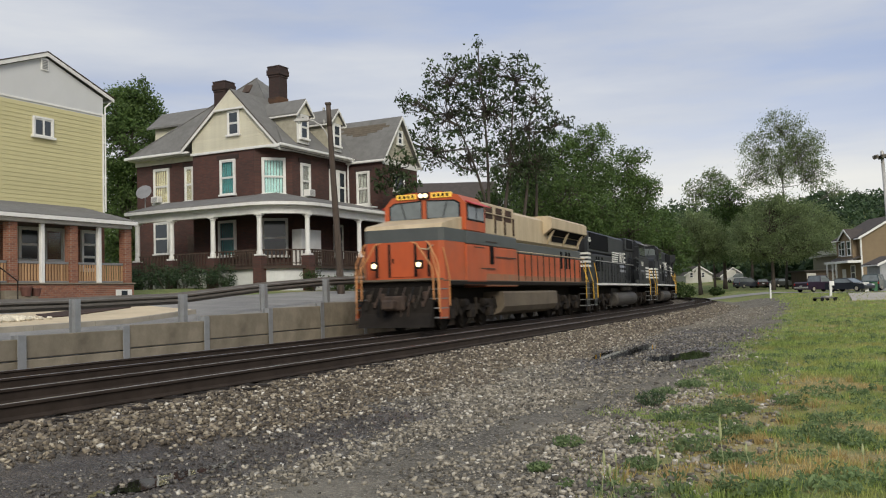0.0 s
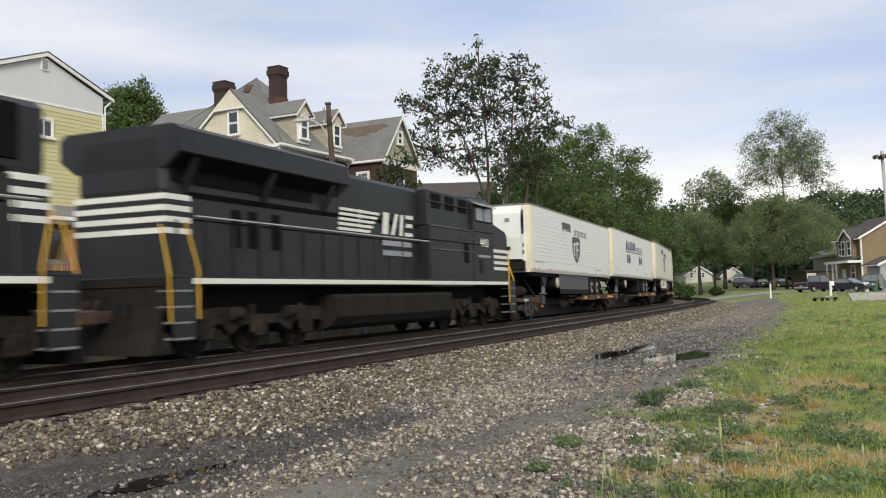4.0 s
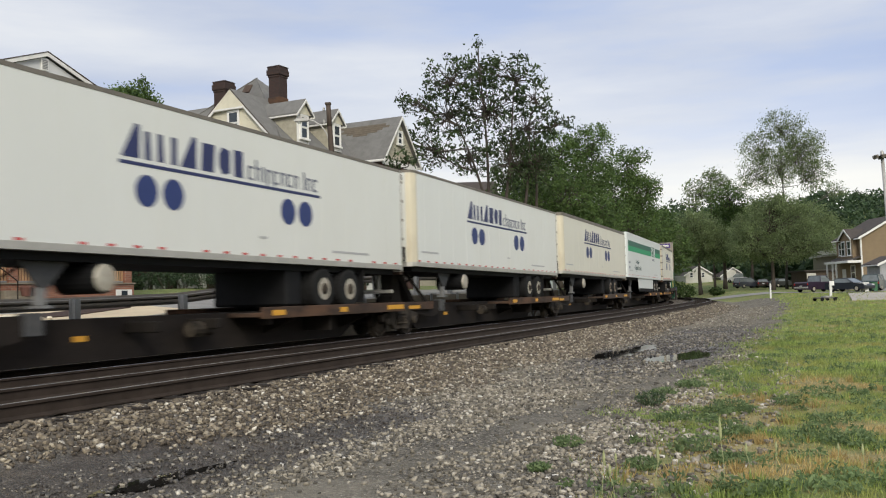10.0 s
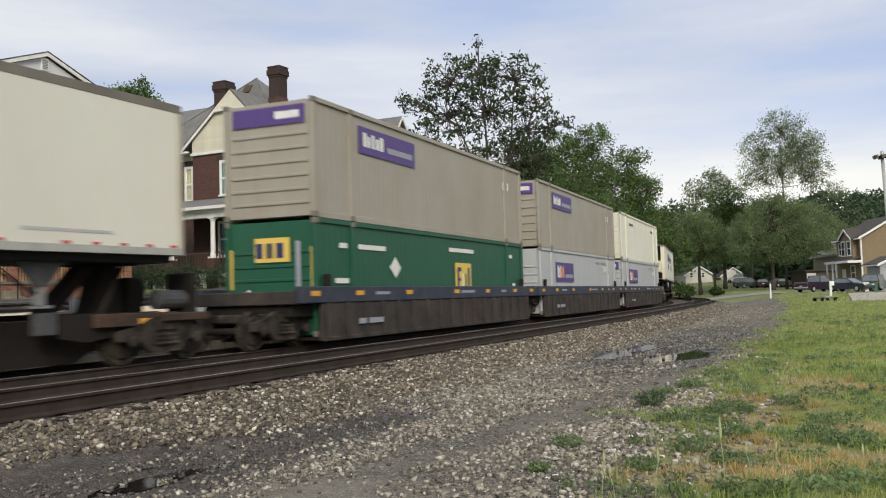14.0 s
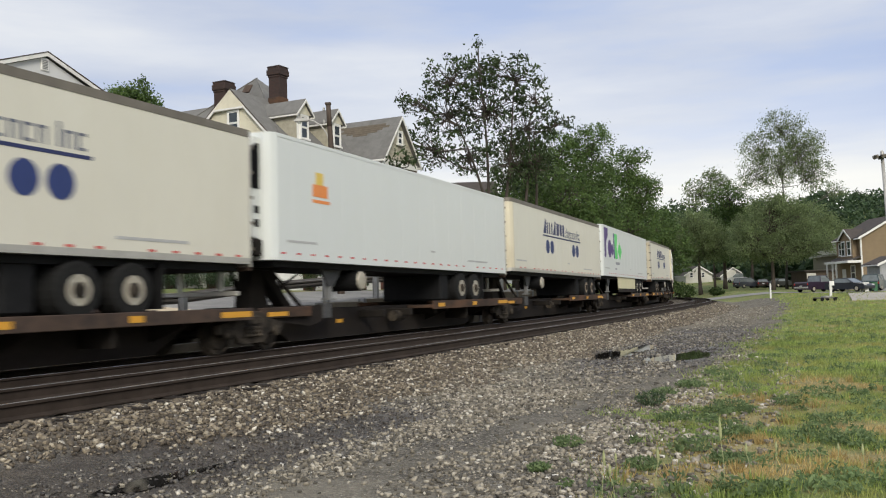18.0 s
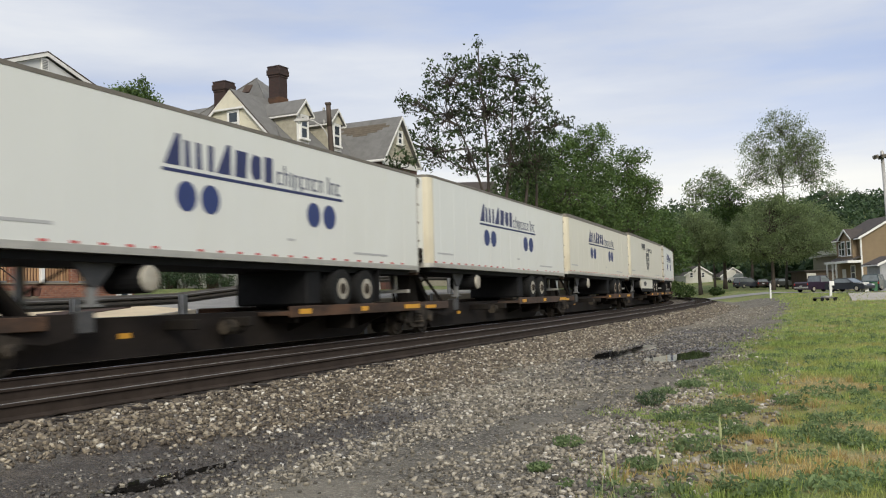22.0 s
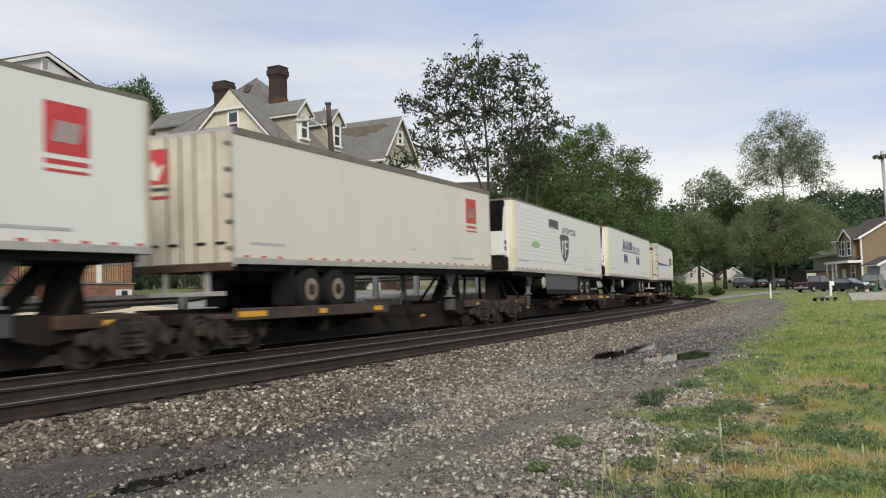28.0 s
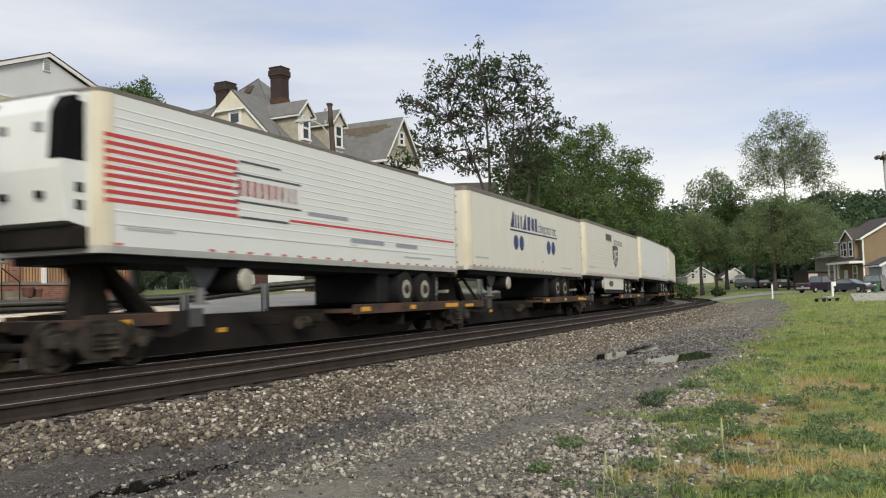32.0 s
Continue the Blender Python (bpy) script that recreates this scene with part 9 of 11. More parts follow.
        for s in (-1, 1):
            part("side_cheek", Shape().prism([(xf - 0.01, 2.75), (xf - 0.40, 2.82), (xf - 0.42, 3.9), (xf - 0.22, 4.7), (xf - 0.01, 4.75)], s * 0.99 - 0.012, s * 0.99 + 0.012), low, u)
            for z in (2.98, 3.22):
                part("side_vent", Shape().box(xf - 0.30, xf - 0.10, s * 1.005 - 0.006, s * 1.005 + 0.006, z, z + 0.15, 0.0), M["black"], u)
        part("front_vent", Shape().box(xf - 0.56, xf - 0.52, -0.45, -0.28, 2.95, 3.08), M["black"], u)
        part("lower_frame", Shape().box(xf - 0.35, xf, -1.05, 1.05, 2.25, 2.72, 0.03), M["dark_steel"], t)
    elif nose == "white":
        u = part("refrigeration_unit", Shape().prism([(xf - 0.02, 2.62), (xf - 0.45, 2.70), (xf - 0.56, 3.6), (xf - 0.50, 4.6), (xf - 0.28, 4.92), (xf - 0.02, 4.92)], -1.0, 1.0), M["white_trailer"], t, "white refrigeration unit on the nose")
        for s in (-1, 1):
            part("unit_grille", Shape().prism([(xf - 0.06, 3.75), (xf - 0.36, 3.75), (xf - 0.42, 4.3), (xf - 0.36, 4.65), (xf - 0.18, 4.78), (xf - 0.06, 4.78)], s * 1.004 - 0.008, s * 1.004 + 0.008), M["grille"], u, "black side grille")
            if kind == "stripe":
                part("corner_grille", Shape().prism([(xf - 0.568, 3.75), (xf - 0.515, 4.6), (xf - 0.33, 4.86), (xf - 0.2, 4.86), (xf - 0.2, 3.75)], min(s * 0.7, s * 1.014), max(s * 0.7, s * 1.014)), M["grille"], u, "black grille round the corner")
            for z in (2.9, 3.2):
                part("side_vent", Shape().box(xf - 0.26, xf - 0.08, s * 1.006 - 0.006, s * 1.006 + 0.006, z, z + 0.17), M["black"], u)
        for y in (-0.55, 0.3):
            part("front_vent", Shape().box(xf - 0.575, xf - 0.5, y, y + 0.16, 3.1, 3.22), M["black"], u)
            part("front_badge", Shape().box(xf - 0.55, xf - 0.5, y, y + 0.2, 4.25, 4.4), M["metal_grey"], u)
        part("lower_frame", Shape().box(xf - 0.3, xf, -1.05, 1.05, 2.25, 2.62, 0.03), M["dark_steel"], t)
    elif nose == "small":
        u = part("nose_unit", Shape().box(xf - 0.30, xf, -0.9, 0.9, 2.75, 3.4, 0.06), M["white_trailer"], t, "small white nose unit")
        for z in (2.95, 3.15):
            part("side_vent", Shape().box(xf - 0.22, xf - 0.06, cs * 0.905 - 0.006, cs * 0.905 + 0.006, z, z + 0.12), M["black"], u)
        part("air_shield", Shape().box(xf - 0.22, xf, -1.0, 1.0, 4.72, 4.95, 0.05), M["black"], t)
        part("lower_frame", Shape().box(xf - 0.2, xf, -1.05, 1.05, 2.3, 2.75, 0.03), M["dark_steel"], t)
    elif nose == "panel":
        part("nose_panel", Shape().box(xf - 0.03, xf, -0.85, 0.85, 3.7, 4.85, 0.01), M["stripe_green"], t, "green square panel on the nose")
        part("panel_mark", Shape().prism([(-0.4, 4.0), (0.1, 4.0), (0.5, 4.6), (-0.2, 4.5)], xf - 0.035, xf - 0.03, "x"), M["white_trailer"], t)
        part("nose_board", Shape().box(xf - 0.05, xf, -0.9, 0.9, 2.9, 3.2, 0.01), M["black"], t)
    # doors at the back
    door_mat = M["door_cream"] if paint != "bright_trailer" else mat
    for y0, y1 in ((-WID + 0.06, -0.01), (0.01, WID - 0.06)):
        d = part("rear_door", Shape().box(HALF + 0.02, HALF + 0.06, y0, y1, ZB + 0.03, ZT - 0.12, 0.008), door_mat, t, "dirty cream rear door")
        for f in (0.3, 0.72):
            y = y0 + (y1 - y0) * f
            part("lock_rod", Shape().tube((HALF + 0.075, y, ZB + 0.0), (HALF + 0.075, y, ZT - 0.1), 0.022, n=6), M["roof_rail"], d)
            part("lock_handle", Shape().box(HALF + 0.07, HALF + 0.10, y - 0.02, y + 0.26, ZB + 0.42, ZB + 0.47, 0.006), M["dark_steel"], d)
        hy = y0 if y0 < -1 else y1
        for q in range(5):
            z = ZB + 0.3 + q * 0.55
            part("hinge", Shape().box(HALF + 0.05, HALF + 0.085, hy - 0.09, hy + 0.09, z, z + 0.07), M["roof_rail"], d)
    part("door_seam", Shape().box(HALF + 0.052, HALF + 0.066, -0.022, 0.022, ZB + 0.03, ZT - 0.12), M["dark_steel"], t, "black rubber door seal")
    part("rear_sill", Shape().box(HALF - 0.02, HALF + 0.075, -WID + 0.02, WID - 0.02, ZB - 0.14, ZB + 0.022, 0.01), M["rust_deck"], t, "rusty rear sill")
    if kind == "red":
        em = part("door_emblem", Shape().box(HALF + 0.062, HALF + 0.067, -1.12, -0.3, 3.95, 4.72), M["red"], t, "red emblem on the rear door")
        part("emblem_gap", Shape().prism([(-0.95, 4.1), (-0.6, 4.02), (-0.42, 4.4), (-0.62, 4.3), (-0.72, 4.5)], HALF + 0.068, HALF + 0.072, "x"), mat, em)
        part("emblem_bar", Shape().box(HALF + 0.062, HALF + 0.067, -1.12, -0.3, 3.80, 3.88), M["dark_logo"], em)
        part("emblem_bar", Shape().box(HALF + 0.062, HALF + 0.067, -1.12, -0.3, 3.62, 3.70), M["red"], em)
    if kind == "orange":
        fl = part("flag", Shape().box(HALF + 0.062, HALF + 0.068, -0.35 + 0.75, 0.25 + 0.75, 4.3, 4.72), M["white_trim"], t, "small striped flag decal")
        for q in range(4):
            part("flag_stripe", Shape().box(HALF + 0.066, HALF + 0.072, 0.4, 1.0, 4.32 + 0.105 * q, 4.37 + 0.105 * q), M["red"], fl)
        part("flag_field", Shape().box(HALF + 0.07, HALF + 0.076, 0.72, 1.0, 4.5, 4.72), M["navy"], fl)
        part("door_mark", Shape().box(HALF + 0.062, HALF + 0.068, -0.95, -0.35, 4.35, 4.5), M["logo_orange"], t)
    part("bumper", Shape().box(HALF - 0.1, HALF, -1.0, 1.0, 1.5, 1.6, 0.01).box(HALF - 0.1, HALF - 0.04, -0.6, -0.5, 1.6, ZB).box(HALF - 0.1, HALF - 0.04, 0.5, 0.6, 1.6, ZB), M["alu_rail"], t, "rear bumper")
    # running gear
    xa1, xa2 = axle, axle + 1.27
    bog = part("bogie", Shape().box(xa1 - 0.9, xa2 + 0.9, -0.55, 0.55, 1.75, ZB - 0.1, 0.03), M["black"], t, "black tandem axle bogie")
    # Added black block: the shaded far tyres and slider rails as one solid.
    part("air_tank_box", Shape().box(xa1 - 1.35, xa1 - 0.70, -1.05, 1.05, 1.20, ZB - 0.1, 0.05), M["black"], t, "black block in place of shaded gear before the axles")
    for x in (xa1, xa2):
        part("axle", Shape().tube((x, -1.1, 1.60), (x, 1.1, 1.60), 0.07, n=8), M["black"], bog)
        for s in (-1, 1):
            dual_wheel(bog, x, s, 0 if s != cs else (2 if back and paint == "cream_trailer" or seed % 5 == 2 else 1))
    for y0, y1 in ((-1.25, -0.65), (0.65, 1.25)):
        part("mud_flap", Shape().box(xa2 + 0.75, xa2 + 0.78, y0, y1, 1.25, ZB - 0.05), M["black"], t)
    for s in (-1, 1):
        lg = part("landing_leg", Shape().box(-4.75, -4.6, s * 0.85 - 0.07, s * 0.85 + 0.07, 1.30, ZB - 0.1, 0.01), M["metal_grey"], t, "landing leg")
        part("foot", Shape().box(-4.82, -4.53, s * 0.85 - 0.13, s * 0.85 + 0.13, 1.25, 1.30), M["metal_grey"], lg)
        part("leg_brace", Shape().tube((-4.6, s * 0.85, 1.5), (-3.8, s * 0.5, ZB - 0.1), 0.03), M["black"], lg)
    part("leg_gusset", Shape().prism([(-5.2, ZB - 0.1), (-4.1, ZB - 0.1), (-4.55, 1.6), (-4.78, 1.6)], cs * 0.9 - 0.03, cs * 0.9 + 0.03), M["gear_grey"], t)
    if kind in ("navy", "shield", "fruit", "stripe"):
        tx = -2.6 if back else -3.65
        tank = part("fuel_tank", Shape().lathe([(0.10, -0.5), (0.27, -0.46), (0.27, 0.46), (0.10, 0.5)], (tx, cs * 0.78, 1.75), "y", 18), M["black"], t, "fuel tank with pale end")
        part("tank_end", Shape().lathe([(0.25, cs * 0.47), (0.22, cs * 0.515), (0.06, cs * 0.53)], (tx, cs * 0.78, 1.75), "y", 18), M["rim"], tank)
    if skirt:
        xa, xb = -3.05, axle - 0.75
        sk = {"dark": M["dark_logo"], "cream": M["skirt_cream"] if kind == "parcel" else M["cream_trailer"], "white": M["bright_trailer"]}[skirt]
        for s in (-1, 1):
            part("side_skirt", Shape().prism([(xa - 0.25, ZB), (xb + 0.1, ZB), (xb, 1.35), (xa, 1.35)], s * 1.22 - 0.012, s * 1.22 + 0.012), sk, t, "aerodynamic side skirt")
            part("skirt_edge", Shape().prism([(xa - 0.02, 1.47), (xb + 0.02, 1.47), (xb, 1.25), (xa, 1.25)], s * 1.22 - 0.016, s * 1.22 + 0.016), M["sill_brown"] if kind == "parcel" else M["tyre"], t)
        if ext == "badge":
            part("skirt_badge", Shape().prism([(-1.2 + 0.6 * math.cos(a * 0.4488), 1.80 + 0.17 * math.sin(a * 0.4488)) for a in range(14)], -1.245, -1.235), M["badge_green"] if skirt == "dark" else M["dark_logo"], t, "oval badge on the skirt")
            if skirt == "dark":
                for x in (1.0, 1.5):
                    part("skirt_diamond", Shape().prism([(x - 0.24, 1.78), (x, 1.55), (x + 0.24, 1.78), (x, 2.02)], -1.245, -1.235), M["white_trim"], t)
    return t


# ---- well cars with stacked containers
def container(kind, z0, h, paint, sign, lead_sign, half=7.95):
    label = {"grey": "ribbed grey intermodal container with purple sign panel", "green": "dark green container with yellow sign panel",
             "cream": "cream ribbed intermodal container with rust streaks", "silver": "silver grey container with purple sign panel"}[kind]
    t = thing("container", pose(0, 0, 0), label, "shipping container", "containers on the train")
    mat = M[paint]
    z1 = z0 + h
    part("body", Shape().box(-half, half, -1.24, 1.24, z0 + 0.05, z1 - 0.05, 0.01), mat, t)
    for s in (-1, 1):
        rib = Shape()
        for k in range(52):
            x = -half + 0.5 + k * 0.292
            rib.prism([(x - 0.10, s * 1.24), (x - 0.05, s * (1.250 if kind == "cream" else 1.247)), (x + 0.05, s * (1.250 if kind == "cream" else 1.247)), (x + 0.10, s * 1.24)], z0 + 0.16, z1 - 0.12, "z")
        part("corrugation", rib, mat, t, "vertical corrugations")["kind"] = "stuff"
        part("top_rail", Shape().box(-half, half, s * 1.25 - 0.05, s * 1.25 + 0.05, z1 - 0.12, z1, 0.01), mat, t)
        part("bottom_rail", Shape().box(-half, half, s * 1.25 - 0.05, s * 1.25 + 0.05, z0, z0 + 0.16, 0.01), mat, t)
        for x in (-half, -6.1, 6.1, half):
            part("corner_post", Shape().box(x - 0.09, x + 0.09, s * 1.26 - 0.05, s * 1.26 + 0.05, z0, z1, 0.01), mat, t)
            for z in (z0 + 0.08, z1 - 0.08):
                part("corner_casting", Shape().box(x - 0.10, x + 0.10, s * 1.265 - 0.06, s * 1.265 + 0.06, z - 0.07, z + 0.07, 0.012), M["roof_rail"], t)
    for k in range(6):
        part("end_rib", Shape().box(-half - 0.035, -half, -1.1, 1.1, z0 + 0.35 + k * 0.34, z0 + 0.43 + k * 0.34, 0.012), mat, t)
    Y = -1.275
    if sign == "purple":
        x0, x1, za, zb = (-5.65, -2.1, z1 - 1.08, z1 - 0.35) if kind == "grey" else (-5.4, -2.1, z0 + 1.42, z0 + 2.32)
        p = part("sign_panel", Shape().box(x0, x1, Y - 0.006, Y + 0.006, za, zb), M["purple"], t, "purple sign panel")
        for q, w in enumerate((0.2, 0.16, 0.16, 0.2, 0.2)):
            part("brand_shape", Shape().box(x0 + 0.25 + 0.25 * q, x0 + 0.25 + 0.25 * q + w, Y - 0.012, Y - 0.004, za + 0.2, zb - 0.15 - 0.08 * (q % 2)), M["loco_white"] if q < 3 or kind == "grey" else M["logo_orange"], p)
        part("sign_bar", Shape().box(x0 + 1.7, x1 - 0.2, Y - 0.012, Y - 0.004, za + 0.2, za + 0.36), M["grey_logo"], p)
        for x in (6.0, 6.5) if kind == "grey" else ():
            part("mark", Shape().box(x - 0.07, x + 0.07, Y - 0.005, Y + 0.005, z1 - 0.95, z1 - 0.65), M["loco_white"], t)
    if sign == "yellow":
        p = part("sign_panel", Shape().box(0.9, 2.3, Y - 0.006, Y + 0.006, z0 + 0.95, z0 + 2.0), M["yellow_sign"], t, "yellow square sign panel")
        for x0, x1, za, zb, m2 in ((1.05, 1.2, 0.62, 1.4, "navy"), (1.2, 1.4, 1.27, 1.4, "navy"), (1.2, 1.35, 0.95, 1.05, "navy"), (1.5, 1.62, 0.62, 1.2, "loco_white"), (1.75, 1.87, 0.62, 1.2, "container_green"), (2.0, 2.15, 0.62, 1.4, "navy")):
            part("brand_shape", Shape().box(x0, x1, Y - 0.012, Y - 0.004, z0 + za + 0.45, z0 + zb + 0.45), M[m2], p)
        part("diamond", Shape().prism([(-3.95, z0 + 1.75), (-3.6, z0 + 1.45), (-3.25, z0 + 1.75), (-3.6, z0 + 2.05)], Y - 0.005, Y + 0.005), M["loco_white"], t, "white diamond placard")
        for x, w, z in ((-5.0, 1.6, 2.2), (-6.6, 0.4, 2.2), (1.5, 2.2, 2.35), (-6.7, 0.7, 1.3), (6.6, 0.35, 2.3), (6.9, 0.3, 1.2)):
            part("code_bar", Shape().box(x - w / 2, x + w / 2, Y - 0.004, Y + 0.004, z0 + z, z0 + z + 0.13), M["loco_white"], t)
    if kind == "silver":
        for x in (5.0, 5.5):
            part("placard", Shape().prism([(x - 0.2, z0 + 2.1), (x, z0 + 1.9), (x + 0.2, z0 + 2.1), (x, z0 + 2.3)], Y - 0.005, Y + 0.005), M["loco_white"], t, "white diamond placard")
        for x, w in ((3.4, 0.7), (4.95, 1.0)):
            part("code_bar", Shape().box(x - w / 2, x + w / 2, Y - 0.004, Y + 0.004, z0 + 2.44, z0 + 2.53), M["grey_logo"], t)
    if kind == "cream":
        for x, w, z in ((5.2, 0.9, 2.3), (-4.0, 1.5, 2.3)):
            part("code_bar", Shape().box(x - w / 2, x + w / 2, Y - 0.004, Y + 0.004, z0 + z, z0 + z + 0.14), M["dark_logo"], t)
    if lead_sign:
        part("end_sign", Shape().box(-half - 0.05, -half - 0.03, -1.05, 1.05, z1 - 0.62, z1 - 0.16), M[lead_sign], t, "sign panel on the end")
        part("end_sign_bar", Shape().box(-half - 0.056, -half - 0.045, -0.9, -0.2, z1 - 0.48, z1 - 0.3), M["loco_white"], t)
    if kind == "green":
        part("end_sign", Shape().box(-half - 0.05, -half - 0.03, -0.55, 0.45, z1 - 1.05, z1 - 0.45), M["yellow_sign"], t, "yellow sign on the end")
        for q in range(3):
            part("brand_shape", Shape().box(-half - 0.056, -half - 0.045, 0.32 - 0.3 * q - 0.1, 0.32 - 0.3 * q + 0.1, z1 - 0.95, z1 - 0.58), M["navy"] if q != 1 else M["dark_logo"], t)
        part("end_code", Shape().box(-half - 0.04, -half - 0.03, -0.86, -0.72, z0 + 0.6, z0 + 2.35), M["grey_logo"], t, "column of small pale marks")
        part("end_diamond", Shape().prism([(0.35, z0 + 0.9), (0.65, z0 + 1.2), (0.95, z0 + 0.9), (0.65, z0 + 0.6)], -half - 0.05, -half - 0.035, "x"), M["loco_white"], t)
        for y in (-1.2, 1.2):
            part("yellow_stripe", Shape().box(-half - 0.02, -half + 0.06, y - 0.06, y + 0.06, z0 + 1.2, z0 + 2.2), M["yellow_sign"], t)
    return t


def well_car():
    t = thing("well_car", pose(0, 0, 0), "dark brown well car with blue top sill and ribbed sides", "well car", "well cars of the train")
    for s in (-1, 1):
        side = part("side_sill", Shape().box(-8.05, 8.05, s * 1.42 - 0.05, s * 1.42 + 0.05, 0.12, 1.02, 0.02), M["well_brown"], t, "ribbed brown side")
        part("top_chord", Shape().box(-9.0, 9.0, s * 1.42 - 0.09, s * 1.42 + 0.09, 1.02, 1.42, 0.02), M["well_blue"], t, "blue top sill")
        part("bottom_chord", Shape().box(-8.0, 8.0, s * 1.42 - 0.08, s * 1.42 + 0.08, 0.10, 0.20, 0.01), M["well_brown"], t)
        for k in range(17):
            x = -7.8 + k * 0.975
            part("rib", Shape().box(x - 0.06, x + 0.06, s * 1.49 - 0.06, s * 1.49 + 0.06, 0.16, 1.02, 0.01), M["well_brown"], side)
        for x in (-8.4, -6.2, -3.2, 0.4, 3.3, 6.3, 8.4):
            part("reflector", Shape().box(x - 0.2, x + 0.2, s * 1.515 - 0.006, s * 1.515 + 0.006, 1.19, 1.31), M["reflector"], t, "orange reflective strip")
        for x, w in ((-4.9, 0.8), (1.4, 1.2), (5.0, 0.5)):
            part("sill_mark", Shape().box(x - w / 2, x + w / 2, s * 1.515 - 0.005, s * 1.515 + 0.005, 1.2, 1.28), M["grey_logo"], t)
        part("code_bar", Shape().box(-6.3, -4.9, s * 1.53 - 0.004, s * 1.53 + 0.004, 0.46, 0.60), M["grey_logo"], t)
        for x in (-7.6, 7.6):
            part("guide", Shape().box(x - 0.12, x + 0.12, s * 1.36 - 0.05, s * 1.36 + 0.05, 1.42, 1.72, 0.02), M["dark_steel"], t)
    part("well_floor", Shape().box(-8.0, 8.0, -1.4, 1.4, 0.13, 0.20), M["dark_steel"], t)
    for x0, x1 in ((-9.15, -8.0), (8.0, 9.15)):
        part("end_platform", Shape().box(x0, x1, -1.35, 1.35, 1.0, 1.32, 0.02), M["well_brown"], t)
        part("end_frame", Shape().box(x0 + (0.0 if x0 > 0 else 0.12), x1 - (0.12 if x0 > 0 else 0.0), -1.22, 1.22, 0.70, 1.0, 0.03), M["dark_steel"], t, "dark end frame over the truck")
        part("end_bolster", Shape().box(x0 + 0.25, x1 - 0.25, -0.6, 0.6, 0.82, 1.0, 0.02), M["dark_steel"], t)
    return t


# ---- locomotives: cab at local -x
def six_wheel_truck(parent, x0):
    whl = Shape().lathe([(0.08, -0.09), (0.38, -0.075), (0.42, -0.02), (0.48, -0.03), (0.51, -0.065), (0.51, 0.055), (0.545, 0.06), (0.545, 0.085), (0.38, 0.075), (0.08, 0.09)], (0, 0, 0), "y", 26).mesh("wheel", M["loco_truck"])
    tr = part("truck", Shape().box(x0 - 2.0, x0 + 2.0, -0.6, 0.6, 0.55, 0.95, 0.03), M["dark_steel"], parent, "six-wheel truck")
    for k in (-1, 0, 1):
        x = x0 + 1.9 * k
        for y, turn in ((-0.75, 0), (0.75, 180)):
            part("wheel", whl, None, tr, m=pose(x, y, 0.51, 0, 0, turn))
    for s in (-1, 1):
        a, b = s * 1.16, s * 1.02
        out = [(x0 - 2.6, 0.62), (x0 - 2.5, 0.95), (x0 - 1.2, 1.0), (x0 - 0.8, 0.82), (x0 + 0.8, 0.82), (x0 + 1.2, 1.0), (x0 + 2.5, 0.95), (x0 + 2.6, 0.62), (x0 + 1.4, 0.66), (x0 + 1.1, 0.42), (x0 + 0.7, 0.62), (x0 - 0.7, 0.62), (x0 - 1.1, 0.42), (x0 - 1.4, 0.66)]
        part("side_frame", Shape().prism(out, min(a, b), max(a, b)), M["loco_truck"], tr, "cast steel side frame")
        for k in (-1, 0, 1):
            x = x0 + 1.9 * k
            part("journal_box", Shape().box(x - 0.24, x + 0.24, min(a, b) - 0.03, max(a, b) + 0.03, 0.33, 0.70, 0.04), M["loco_truck"], tr)
            part("shock", Shape().tube((x + 0.33, a, 0.45), (x + 0.33, a, 1.05), 0.06, n=8), M["loco_truck"], tr)
        for k in (-1.0, 1.0):
            part("brake_cylinder", Shape().lathe([(0.06, -0.2), (0.14, -0.17), (0.14, 0.17), (0.06, 0.2)], (x0 + k, a + s * 0.08, 0.86), "x", 12), M["loco_truck"], tr)
    return tr


